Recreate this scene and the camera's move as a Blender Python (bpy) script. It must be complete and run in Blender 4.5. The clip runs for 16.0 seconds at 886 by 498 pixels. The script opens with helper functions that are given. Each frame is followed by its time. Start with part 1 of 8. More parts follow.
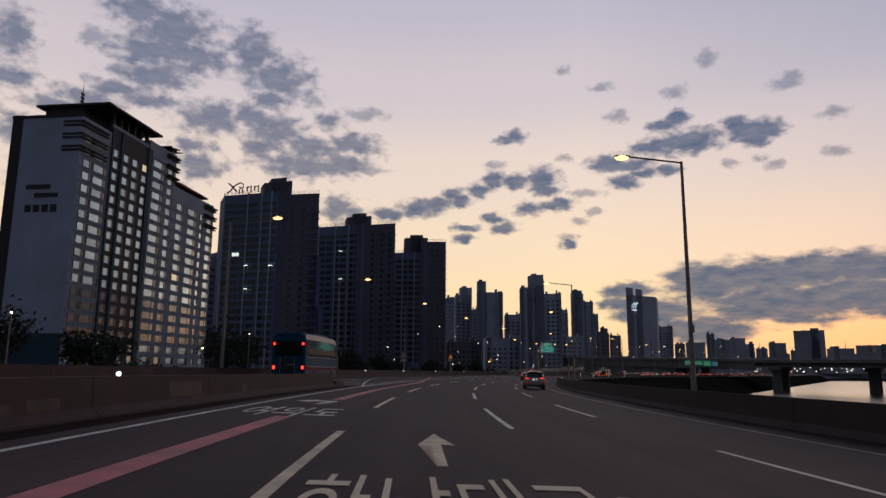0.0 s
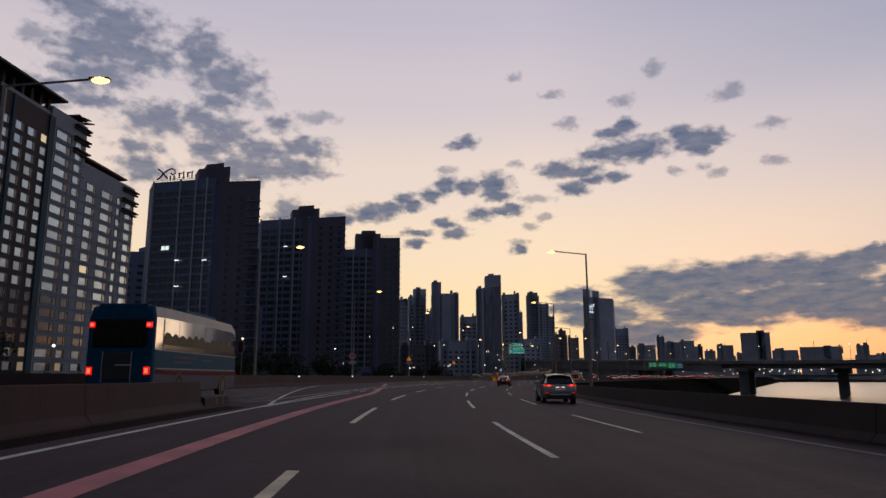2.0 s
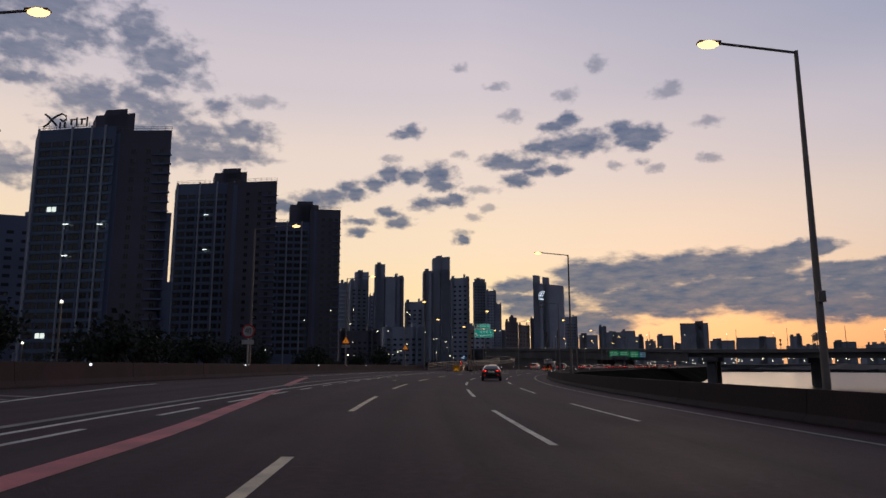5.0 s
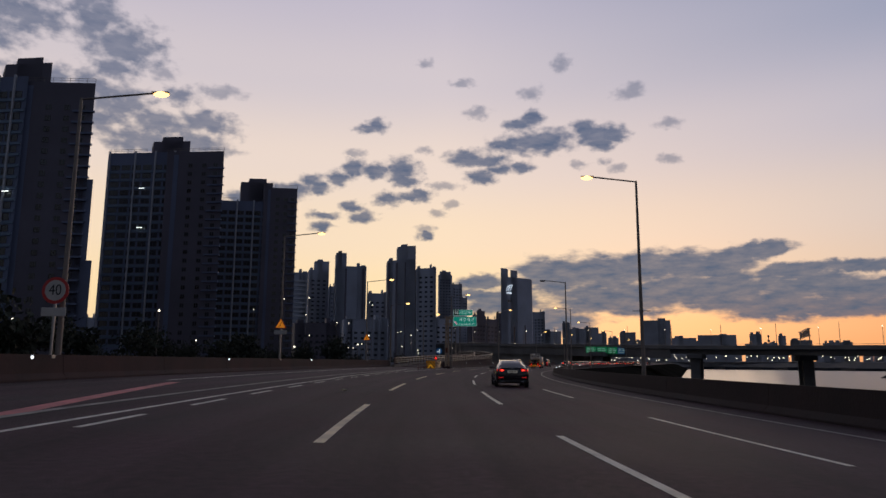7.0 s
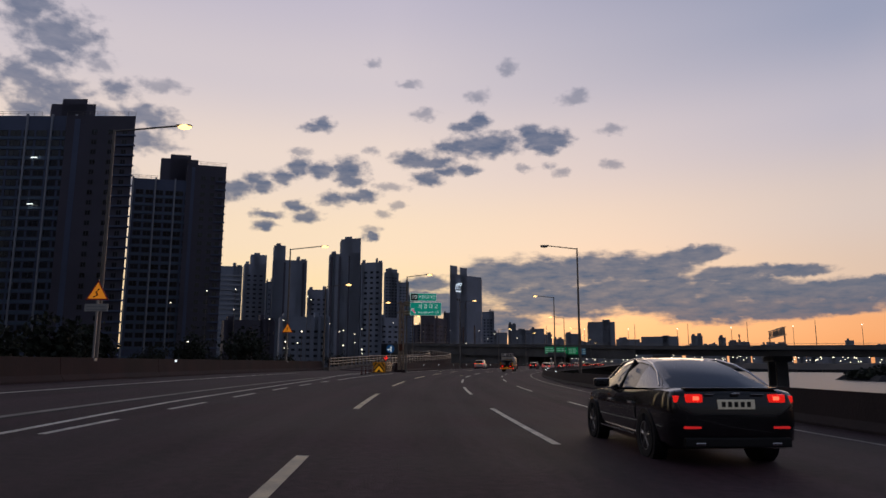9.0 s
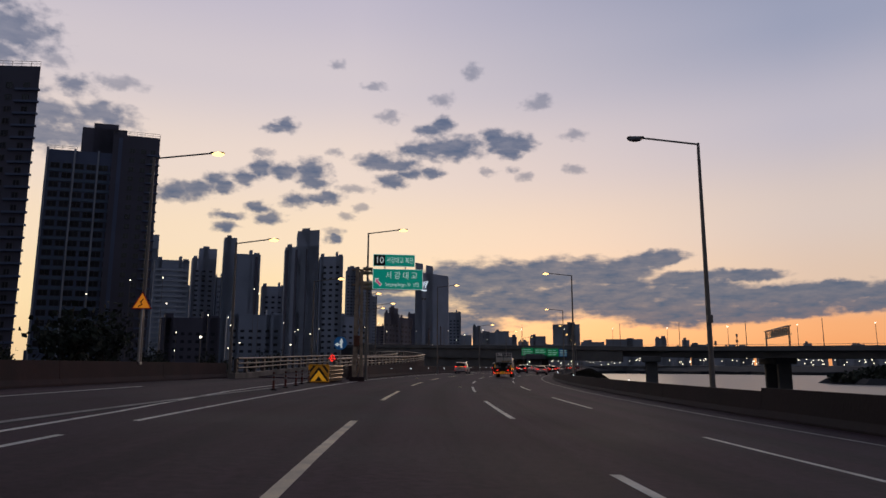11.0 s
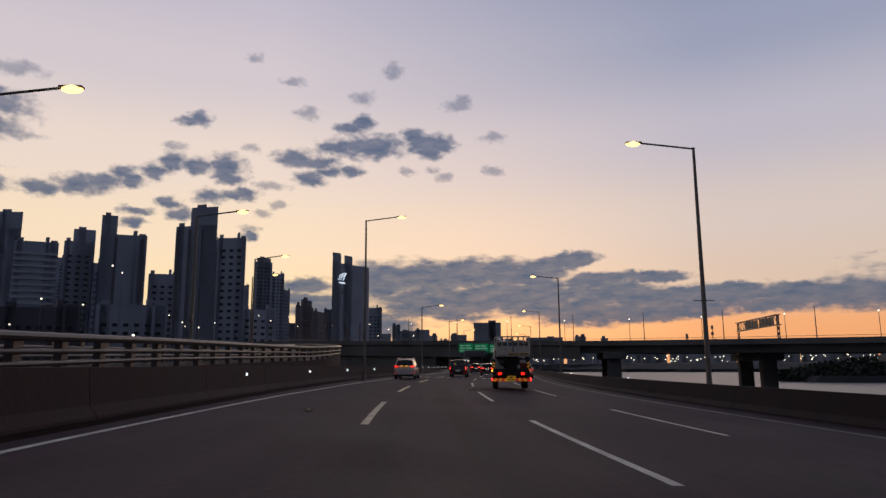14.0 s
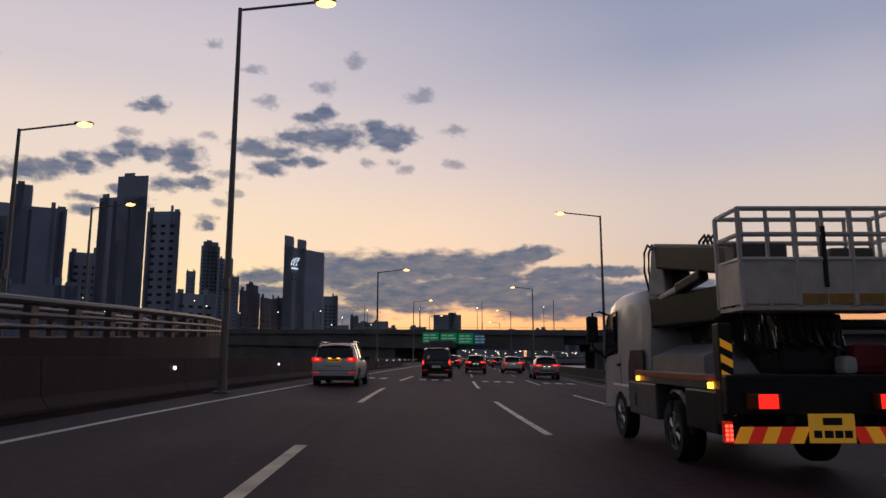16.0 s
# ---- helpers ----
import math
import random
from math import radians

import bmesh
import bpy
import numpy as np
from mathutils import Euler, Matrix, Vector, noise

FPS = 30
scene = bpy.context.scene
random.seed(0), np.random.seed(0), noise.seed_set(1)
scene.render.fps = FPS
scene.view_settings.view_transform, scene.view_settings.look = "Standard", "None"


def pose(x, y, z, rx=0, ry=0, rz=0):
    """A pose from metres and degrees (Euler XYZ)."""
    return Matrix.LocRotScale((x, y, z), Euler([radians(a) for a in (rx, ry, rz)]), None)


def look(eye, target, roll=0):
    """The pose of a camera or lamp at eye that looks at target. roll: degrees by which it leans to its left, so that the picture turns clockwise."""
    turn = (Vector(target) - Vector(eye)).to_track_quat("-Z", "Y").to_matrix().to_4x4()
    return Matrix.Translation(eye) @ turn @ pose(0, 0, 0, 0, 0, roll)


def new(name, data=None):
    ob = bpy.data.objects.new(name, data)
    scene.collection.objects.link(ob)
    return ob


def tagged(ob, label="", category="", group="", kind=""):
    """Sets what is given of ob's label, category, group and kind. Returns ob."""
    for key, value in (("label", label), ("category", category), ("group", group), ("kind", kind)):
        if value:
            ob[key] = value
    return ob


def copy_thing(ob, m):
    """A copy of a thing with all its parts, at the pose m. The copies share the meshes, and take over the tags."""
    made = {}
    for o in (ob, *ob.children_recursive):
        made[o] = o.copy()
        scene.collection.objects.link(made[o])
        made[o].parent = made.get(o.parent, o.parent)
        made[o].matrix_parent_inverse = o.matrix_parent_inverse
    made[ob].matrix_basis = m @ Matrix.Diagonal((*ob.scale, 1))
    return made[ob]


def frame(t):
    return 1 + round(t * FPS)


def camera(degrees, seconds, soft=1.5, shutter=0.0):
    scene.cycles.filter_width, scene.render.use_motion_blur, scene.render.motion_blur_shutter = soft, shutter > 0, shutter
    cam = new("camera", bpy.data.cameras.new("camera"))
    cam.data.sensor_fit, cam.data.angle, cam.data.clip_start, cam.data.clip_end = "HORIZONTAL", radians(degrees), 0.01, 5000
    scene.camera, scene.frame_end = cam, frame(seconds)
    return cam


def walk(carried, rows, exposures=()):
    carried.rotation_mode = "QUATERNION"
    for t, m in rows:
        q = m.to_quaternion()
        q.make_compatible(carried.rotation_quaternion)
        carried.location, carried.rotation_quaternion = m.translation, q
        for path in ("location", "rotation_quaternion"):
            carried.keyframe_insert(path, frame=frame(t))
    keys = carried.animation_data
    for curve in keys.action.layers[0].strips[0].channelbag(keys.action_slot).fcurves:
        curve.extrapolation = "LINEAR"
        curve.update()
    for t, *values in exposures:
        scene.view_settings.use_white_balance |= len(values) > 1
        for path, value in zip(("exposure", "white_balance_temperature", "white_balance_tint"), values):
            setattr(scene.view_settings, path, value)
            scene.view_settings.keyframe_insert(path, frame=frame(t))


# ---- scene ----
cam = camera(65.3, 16.0)
PATH = [
    (0, pose(-0.00, -0.00, 1.262, 100.07, -0.35, -0.00)),
    (0.5, pose(-0.25, 5.98, 1.248, 100.26, -0.18, -0.93)),
    (1, pose(-0.62, 11.96, 1.244, 100.45, -0.03, -1.95)),
    (1.5, pose(-0.88, 17.89, 1.242, 100.54, 0.16, -2.98)),
    (2, pose(-0.99, 23.88, 1.240, 100.47, 0.22, -3.94)),
    (2.5, pose(-1.06, 29.82, 1.238, 100.30, 0.25, -4.77)),
    (3, pose(-1.03, 35.81, 1.234, 100.06, 0.25, -5.53)),
    (3.5, pose(-0.83, 41.85, 1.227, 99.87, 0.18, -6.35)),
    (4, pose(-0.49, 48.12, 1.232, 99.78, 0.19, -7.21)),
    (4.5, pose(-0.12, 54.42, 1.235, 99.78, 0.21, -8.01)),
    (5, pose(0.30, 60.78, 1.235, 99.60, 0.12, -8.75)),
    (5.5, pose(0.81, 67.25, 1.235, 99.37, 0.03, -9.50)),
    (6, pose(1.44, 73.90, 1.234, 99.23, -0.05, -10.27)),
    (6.5, pose(2.18, 80.72, 1.228, 99.30, -0.14, -11.02)),
    (7, pose(3.02, 87.65, 1.228, 99.25, -0.24, -11.89)),
    (7.5, pose(4.00, 94.61, 1.229, 99.22, -0.22, -12.95)),
    (8, pose(5.15, 101.53, 1.230, 99.22, -0.15, -14.14)),
    (8.5, pose(6.53, 108.56, 1.237, 99.27, -0.15, -15.33)),
    (9, pose(7.99, 116.00, 1.243, 99.38, -0.20, -16.45)),
    (9.5, pose(9.63, 123.40, 1.238, 99.46, -0.21, -17.44)),
    (10, pose(11.41, 130.85, 1.238, 99.51, -0.13, -18.22)),
    (10.5, pose(13.32, 138.35, 1.237, 99.55, -0.08, -18.87)),
    (11, pose(15.33, 145.84, 1.237, 99.63, -0.14, -19.51)),
    (11.5, pose(17.42, 153.30, 1.236, 99.78, -0.25, -20.24)),
    (12, pose(19.64, 160.72, 1.234, 99.84, -0.34, -21.14)),
    (12.5, pose(21.98, 168.09, 1.229, 99.83, -0.35, -22.23)),
    (13, pose(24.38, 175.71, 1.232, 99.87, -0.28, -23.51)),
    (13.5, pose(27.13, 183.02, 1.233, 99.76, 0.02, -24.91)),
    (14, pose(30.09, 190.88, 1.237, 99.59, 0.35, -26.21)),
    (14.5, pose(33.39, 198.58, 1.234, 99.35, 0.40, -27.42)),
    (15, pose(36.83, 206.04, 1.236, 99.15, 0.33, -28.46)),
    (15.5, pose(40.37, 213.29, 1.233, 99.01, 0.24, -29.14)),
    (16, pose(43.94, 220.43, 1.230, 98.98, 0.07, -29.61)),
]
walk(cam, PATH)

# ---------------------------------------------------------------- world: dusk sky
world = bpy.data.worlds.new("dusk_sky")
scene.world = world
world.use_nodes = True
wn, wl = world.node_tree.nodes, world.node_tree.links
wn.clear()


def wmath(op, a, b=None, c=None):
    n = wn.new("ShaderNodeMath")
    n.operation = op
    for i, v in enumerate((a, b, c)):
        if v is None:
            continue
        if isinstance(v, (int, float)):
            n.inputs[i].default_value = v
        else:
            wl.new(v, n.inputs[i])
    return n.outputs[0]


def wramp(fac, stops, interp="EASE"):
    n = wn.new("ShaderNodeValToRGB")
    n.color_ramp.interpolation = interp
    els = n.color_ramp.elements
    while len(els) < len(stops):
        els.new(0.5)
    for e, (p, c) in zip(els, stops):
        e.position, e.color = p, (*c, 1)
    wl.new(fac, n.inputs[0])
    return n.outputs[0]


def wmix(fac, a, b, blend="MIX"):
    n = wn.new("ShaderNodeMix")
    n.data_type, n.blend_type = "RGBA", blend
    for sock, v in ((n.inputs[0], fac), (n.inputs[6], a), (n.inputs[7], b)):
        if isinstance(v, (int, float)):
            sock.default_value = v
        elif isinstance(v, tuple):
            sock.default_value = (*v, 1)
        else:
            wl.new(v, sock)
    return n.outputs[2]


tc = wn.new("ShaderNodeTexCoord")
sep = wn.new("ShaderNodeSeparateXYZ")
wl.new(tc.outputs["Generated"], sep.inputs[0])
el = wmath("MULTIPLY", wmath("ARCSINE", sep.outputs[2]), 57.29578)
az = wmath("MULTIPLY", wmath("ARCTAN2", sep.outputs[0], sep.outputs[1]), 57.29578)
comb = wn.new("ShaderNodeCombineXYZ")
wl.new(az, comb.inputs[0])
wl.new(el, comb.inputs[1])
sky_pos = comb.outputs[0]

# clear sky by height above the horizon, towards the glow and away from it
el_f = wmath("DIVIDE", el, 60.0)
glow = wramp(el_f, [(0.0, (0.84, 0.60, 0.34)), (0.09, (0.90, 0.68, 0.40)), (0.17, (0.86, 0.67, 0.48)), (0.27, (0.77, 0.63, 0.55)),
                    (0.38, (0.60, 0.53, 0.56)), (0.50, (0.49, 0.45, 0.54)), (0.64, (0.20, 0.20, 0.27)), (1.0, (0.06, 0.065, 0.10))])
side = wramp(el_f, [(0.0, (0.80, 0.33, 0.13)), (0.05, (0.78, 0.36, 0.17)), (0.10, (0.62, 0.47, 0.38)), (0.19, (0.60, 0.50, 0.46)),
                    (0.30, (0.46, 0.43, 0.50)), (0.42, (0.29, 0.31, 0.425)), (0.52, (0.225, 0.255, 0.375)), (0.66, (0.10, 0.13, 0.23)), (1.0, (0.05, 0.06, 0.10))])
back = wramp(el_f, [(0.0, (0.075, 0.076, 0.094)), (0.3, (0.088, 0.092, 0.122)), (0.7, (0.085, 0.093, 0.130)), (1.0, (0.05, 0.06, 0.09))])
to_side = wmath("SMOOTH_MIN", wmath("MAXIMUM", wmath("DIVIDE", wmath("SUBTRACT", az, 12.0), 36.0), 0.0), 1.0, 0.05)
turn = wmath("ABSOLUTE", wmath("SUBTRACT", az, 14.0))
to_back = wmath("MINIMUM", wmath("MAXIMUM", wmath("DIVIDE", wmath("SUBTRACT", turn, 48.0), 60.0), 0.0), 1.0)
clear = wmix(to_back, wmix(to_side, glow, side), back)

# a Nishita sky with the sun on the horizon tints the whole
nishita = wn.new("ShaderNodeTexSky")
nishita.sky_type, nishita.sun_disc = "NISHITA", False
nishita.sun_elevation, nishita.sun_rotation = radians(0.5), radians(30)
nishita.air_density, nishita.dust_density, nishita.ozone_density = 1.0, 2.0, 2.0
clear = wmix(0.05, clear, nishita.outputs[0], "ADD")

# clouds: soft banks whose outlines are bent and frayed by noise
def sky_noise(scale, detail, rough, stretch):
    m = wn.new("ShaderNodeVectorMath")
    m.operation = "MULTIPLY"
    wl.new(sky_pos, m.inputs[0])
    m.inputs[1].default_value = stretch
    n = wn.new("ShaderNodeTexNoise")
    wl.new(m.outputs[0], n.inputs["Vector"])
    n.inputs["Scale"].default_value, n.inputs["Detail"].default_value, n.inputs["Roughness"].default_value = scale, detail, rough
    return n


fray = sky_noise(1.1, 4.0, 0.55, (0.9, 1.2, 1))
shift = wn.new("ShaderNodeVectorMath")
shift.operation = "MULTIPLY_ADD"
wl.new(fray.outputs["Color"], shift.inputs[0])
shift.inputs[1].default_value = (1.5, 0.9, 0)
off = wn.new("ShaderNodeVectorMath")
off.operation = "ADD"
wl.new(sky_pos, off.inputs[0])
off.inputs[1].default_value = (-0.75, -0.45, 0)
wl.new(off.outputs[0], shift.inputs[2])
bent = shift.outputs[0]
wisp = wmath("SUBTRACT", sky_noise(1.4, 5.0, 0.52, (0.8, 1.25, 1)).outputs[0], 0.5)
billow = wmath("SUBTRACT", sky_noise(1.15, 3.0, 0.50, (0.8, 1.2, 1)).outputs[0], 0.5)
streak = wmath("SUBTRACT", sky_noise(1.0, 5.0, 0.54, (0.50, 1.5, 1)).outputs[0], 0.5)


def bank(group, a, e, w, h):
    """A cloud centred at azimuth a and elevation e, w and h half its spread, in degrees."""
    n = wn.new("ShaderNodeVectorMath")
    n.operation = "MULTIPLY_ADD"
    wl.new(bent, n.inputs[0])
    w, h = w + 0.30, h + 0.20
    n.inputs[1].default_value = (1 / w, 1 / h, 0)
    n.inputs[2].default_value = (-a / w, -e / h, 0)
    ln = wn.new("ShaderNodeVectorMath")
    ln.operation = "LENGTH"
    wl.new(n.outputs[0], ln.inputs[0])
    group.append(ln.outputs["Value"])


def density(group, fringe, weight, thin, full, join=0.25):
    """How dense a group of banks is: 0 clear, 1 closed."""
    near = group[0]
    for b_ in group[1:]:
        near = wmath("SMOOTH_MIN", near, b_, join)
    n = wn.new("ShaderNodeMapRange")
    n.interpolation_type = "SMOOTHSTEP"
    wl.new(wmath("ADD", wmath("SUBTRACT", 1.0, near), wmath("MULTIPLY", fringe, weight)), n.inputs[0])
    n.inputs[1].default_value, n.inputs[2].default_value = thin, full
    return n.outputs[0]


high_banks, row_banks, faint_banks, low_banks = [], [], [], []
# high broken clouds above the towers
bank(high_banks, -22.9, 25.6, 3.04, 1.59); bank(high_banks, -24.1, 23.8, 3.41, 1.00); bank(high_banks, -20.8, 23.9, 2.21, 0.74); bank(high_banks, -24.1, 22.1, 2.61, 0.81); bank(high_banks, -16.6, 24.9, 1.52, 1.58)
bank(high_banks, -14.4, 23.1, 2.44, 1.46); bank(high_banks, -15.0, 21.5, 1.15, 0.52); bank(high_banks, -25.6, 26.7, 2.09, 0.96); bank(high_banks, -28.5, 19.7, 2.25, 0.52); bank(high_banks, -30.9, 18.9, 1.66, 0.35)
bank(high_banks, -26.5, 20.8, 1.81, 0.52); bank(high_banks, -33.9, 23.1, 1.05, 1.40); bank(high_banks, -33.6, 20.3, 1.22, 0.45); bank(high_banks, -33.0, 16.8, 1.04, 0.85); bank(high_banks, -24.4, 20.2, 2.08, 0.29)
bank(high_banks, -19.6, 19.5, 2.20, 0.94); bank(high_banks, -18.8, 20.3, 0.88, 0.60); bank(high_banks, -16.4, 20.1, 1.18, 0.70); bank(high_banks, -14.3, 19.0, 2.22, 1.15); bank(high_banks, -15.7, 17.6, 0.91, 0.80)
bank(high_banks, -11.4, 17.9, 1.89, 0.81); bank(high_banks, -7.7, 18.4, 1.92, 0.68); bank(high_banks, -12.2, 16.5, 3.28, 0.81); bank(high_banks, -8.7, 16.8, 2.39, 0.69); bank(high_banks, -10.0, 20.2, 0.77, 0.45)
bank(high_banks, -20.8, 17.4, 1.37, 0.38); bank(high_banks, -20.2, 15.8, 1.64, 0.78); bank(high_banks, -8.6, 13.0, 1.51, 0.65); bank(high_banks, -9.1, 13.6, 0.85, 0.55)
bank(high_banks, -42.0, 20.0, 6.0, 3.0); bank(high_banks, -50.0, 12.0, 9.0, 2.0); bank(high_banks, -29.0, 13.5, 3.0, 1.3); bank(high_banks, -25.0, 14.0, 2.6, 1.0)
# the row of small ones over the glow
bank(row_banks, -4.8, 12.9, 1.14, 0.51); bank(row_banks, -2.2, 13.4, 1.58, 0.60); bank(row_banks, -0.8, 13.7, 1.35, 0.56); bank(row_banks, 0.7, 14.7, 0.96, 0.37); bank(row_banks, 1.3, 14.1, 0.96, 0.37)
bank(row_banks, 3.0, 14.9, 0.72, 0.46); bank(row_banks, 4.3, 15.8, 0.77, 0.65); bank(row_banks, 6.0, 15.6, 0.96, 0.51); bank(row_banks, 8.4, 15.7, 1.27, 0.96); bank(row_banks, 8.6, 14.8, 1.31, 0.32)
bank(row_banks, 7.2, 13.3, 1.04, 0.42); bank(row_banks, 9.4, 13.6, 1.49, 0.37); bank(row_banks, 5.0, 11.8, 0.95, 0.38); bank(row_banks, 4.1, 12.6, 0.86, 0.28); bank(row_banks, 1.8, 11.8, 0.96, 0.24)
bank(row_banks, 1.7, 10.9, 0.71, 0.23); bank(row_banks, 10.4, 10.4, 0.55, 0.23); bank(row_banks, 6.1, 19.3, 0.67, 0.46); bank(row_banks, 5.4, 19.0, 0.97, 0.18); bank(row_banks, 19.4, 19.8, 0.88, 0.51)
bank(row_banks, 18.3, 19.3, 1.23, 0.31); bank(row_banks, 19.6, 17.8, 3.3, 0.85); bank(row_banks, 21.1, 18.2, 1.52, 0.73); bank(row_banks, 17.0, 17.7, 1.33, 0.44); bank(row_banks, 13.8, 16.7, 1.64, 0.59)
bank(row_banks, 15.7, 16.5, 1.61, 0.40); bank(row_banks, 15.1, 15.2, 1.17, 0.41); bank(row_banks, 16.8, 15.8, 0.97, 0.31); bank(row_banks, 18.5, 15.9, 0.87, 0.26); bank(row_banks, 24.8, 18.2, 1.60, 0.75)
bank(row_banks, 23.9, 18.8, 0.90, 0.54); bank(row_banks, 26.1, 18.2, 1.18, 0.54); bank(row_banks, 25.2, 17.5, 1.03, 0.41)
# thin shreds round them
bank(faint_banks, 19.4, 21.8, 0.75, 0.42); bank(faint_banks, 14.7, 20.4, 0.92, 0.27); bank(faint_banks, 22.0, 23.9, 0.60, 0.49); bank(faint_banks, 28.1, 21.6, 0.65, 0.36); bank(faint_banks, 27.6, 21.2, 1.09, 0.28)
bank(faint_banks, 30.6, 18.7, 0.91, 0.28); bank(faint_banks, 30.6, 15.9, 0.79, 0.20); bank(faint_banks, 23.4, 15.9, 0.49, 0.17); bank(faint_banks, 25.4, 15.9, 0.32, 0.17); bank(faint_banks, 26.4, 15.5, 0.50, 0.20)
bank(faint_banks, 10.2, 24.2, 0.48, 0.18); bank(faint_banks, 13.4, 22.7, 0.84, 0.13); bank(faint_banks, 12.5, 12.9, 0.45, 0.18); bank(faint_banks, 11.4, 12.2, 0.46, 0.14); bank(faint_banks, 4.3, 17.0, 0.68, 0.18)
bank(faint_banks, 11.8, 14.4, 1.20, 0.18); bank(faint_banks, 10.3, 17.3, 0.42, 0.23); bank(faint_banks, -11.3, 21.7, 0.86, 0.40); bank(faint_banks, -6.9, 20.9, 1.75, 0.32); bank(faint_banks, -28.6, 24.1, 0.98, 0.50)
bank(faint_banks, 10.4, 10.9, 0.55, 0.18)
# the long bank low over the far shore
bank(low_banks, 21.1, 7.0, 2.83, 1.22); bank(low_banks, 24.7, 7.2, 2.34, 1.17); bank(low_banks, 27.9, 7.4, 2.32, 1.07); bank(low_banks, 31.2, 7.6, 2.27, 0.92); bank(low_banks, 33.9, 7.4, 2.22, 0.82)
bank(low_banks, 36.2, 8.4, 1.67, 0.37); bank(low_banks, 37.5, 8.6, 1.43, 0.36); bank(low_banks, 33.4, 5.5, 5.26, 1.19); bank(low_banks, 26.5, 5.1, 5.51, 1.21); bank(low_banks, 39.9, 5.7, 2.90, 0.71)
bank(low_banks, 39.1, 6.8, 2.52, 0.35); bank(low_banks, 42.6, 7.0, 1.81, 0.22); bank(low_banks, 44.5, 6.8, 1.10, 0.18); bank(low_banks, 43.4, 5.2, 3.14, 0.69); bank(low_banks, 47.1, 5.2, 2.96, 0.58)
bank(low_banks, 48.9, 5.8, 2.17, 0.21); bank(low_banks, 50.8, 5.3, 2.42, 0.36); bank(low_banks, 51.6, 4.4, 2.70, 0.32); bank(low_banks, 41.9, 4.0, 3.59, 0.52); bank(low_banks, 37.7, 4.1, 3.78, 0.72)
bank(low_banks, 52.9, 5.5, 1.99, 0.27); bank(low_banks, 45.9, 4.1, 3.00, 0.38); bank(low_banks, 15.0, 6.5, 1.57, 0.42); bank(low_banks, 14.4, 5.5, 1.38, 0.32); bank(low_banks, 16.8, 4.8, 2.79, 0.74)
bank(low_banks, 20.5, 3.3, 3.4, 0.75); bank(low_banks, 57.0, 4.9, 6.5, 0.8); bank(low_banks, 72.0, 6.0, 12.0, 1.8)

cover = density(high_banks, billow, 2.1, -0.54, 0.60)
cover = wmath("MAXIMUM", wmath("MULTIPLY", cover, 0.90), density(row_banks, wisp, 1.25, -0.30, 0.58))
cover = wmath("MAXIMUM", cover, wmath("MULTIPLY", density(faint_banks, wisp, 1.6, -0.30, 0.75), 0.62))
cover = wmath("MAXIMUM", cover, density(low_banks, streak, 1.35, -0.42, 0.28, 0.45))
low = wn.new("ShaderNodeMapRange")
wl.new(el, low.inputs[0])
low.inputs[1].default_value, low.inputs[2].default_value = 3.0, 20.0
cloud_col = wmix(low.outputs[0], (0.104, 0.130, 0.186), (0.112, 0.143, 0.232))
cloud_col = wmix(wmath("MULTIPLY", to_back, 0.75), cloud_col, (0.05, 0.06, 0.09))
noise_b = sky_noise(0.9, 6.0, 0.6, (0.55, 1.8, 1))
thick = wn.new("ShaderNodeMapRange")
wl.new(noise_b.outputs[0], thick.inputs[0])
thick.inputs[1].default_value, thick.inputs[2].default_value = 0.32, 0.68
thick.inputs[3].default_value, thick.inputs[4].default_value = 1.0, 0.84
sky = wmix(wmath("MULTIPLY", cover, thick.outputs[0]), clear, cloud_col)
background = wn.new("ShaderNodeBackground")
wl.new(wmix(1.0, sky, (1.008, 1.0, 0.985), "MULTIPLY"), background.inputs[0])
background.inputs[1].default_value = 1.04
wout = wn.new("ShaderNodeOutputWorld")
wl.new(background.outputs[0], wout.inputs[0])

sun_data = bpy.data.lights.new("sun", "SUN")
sun_data.energy, sun_data.angle, sun_data.color = 0.12, radians(15), (1.0, 0.72, 0.48)
sun = new("sun", sun_data)
sun.matrix_world = look((0, 0, 0), (-math.sin(radians(30)), -math.cos(radians(30)), -math.tan(radians(3))))
sun.location = (0, 0, 300)

# ---------------------------------------------------------------- helpers
mats = {}


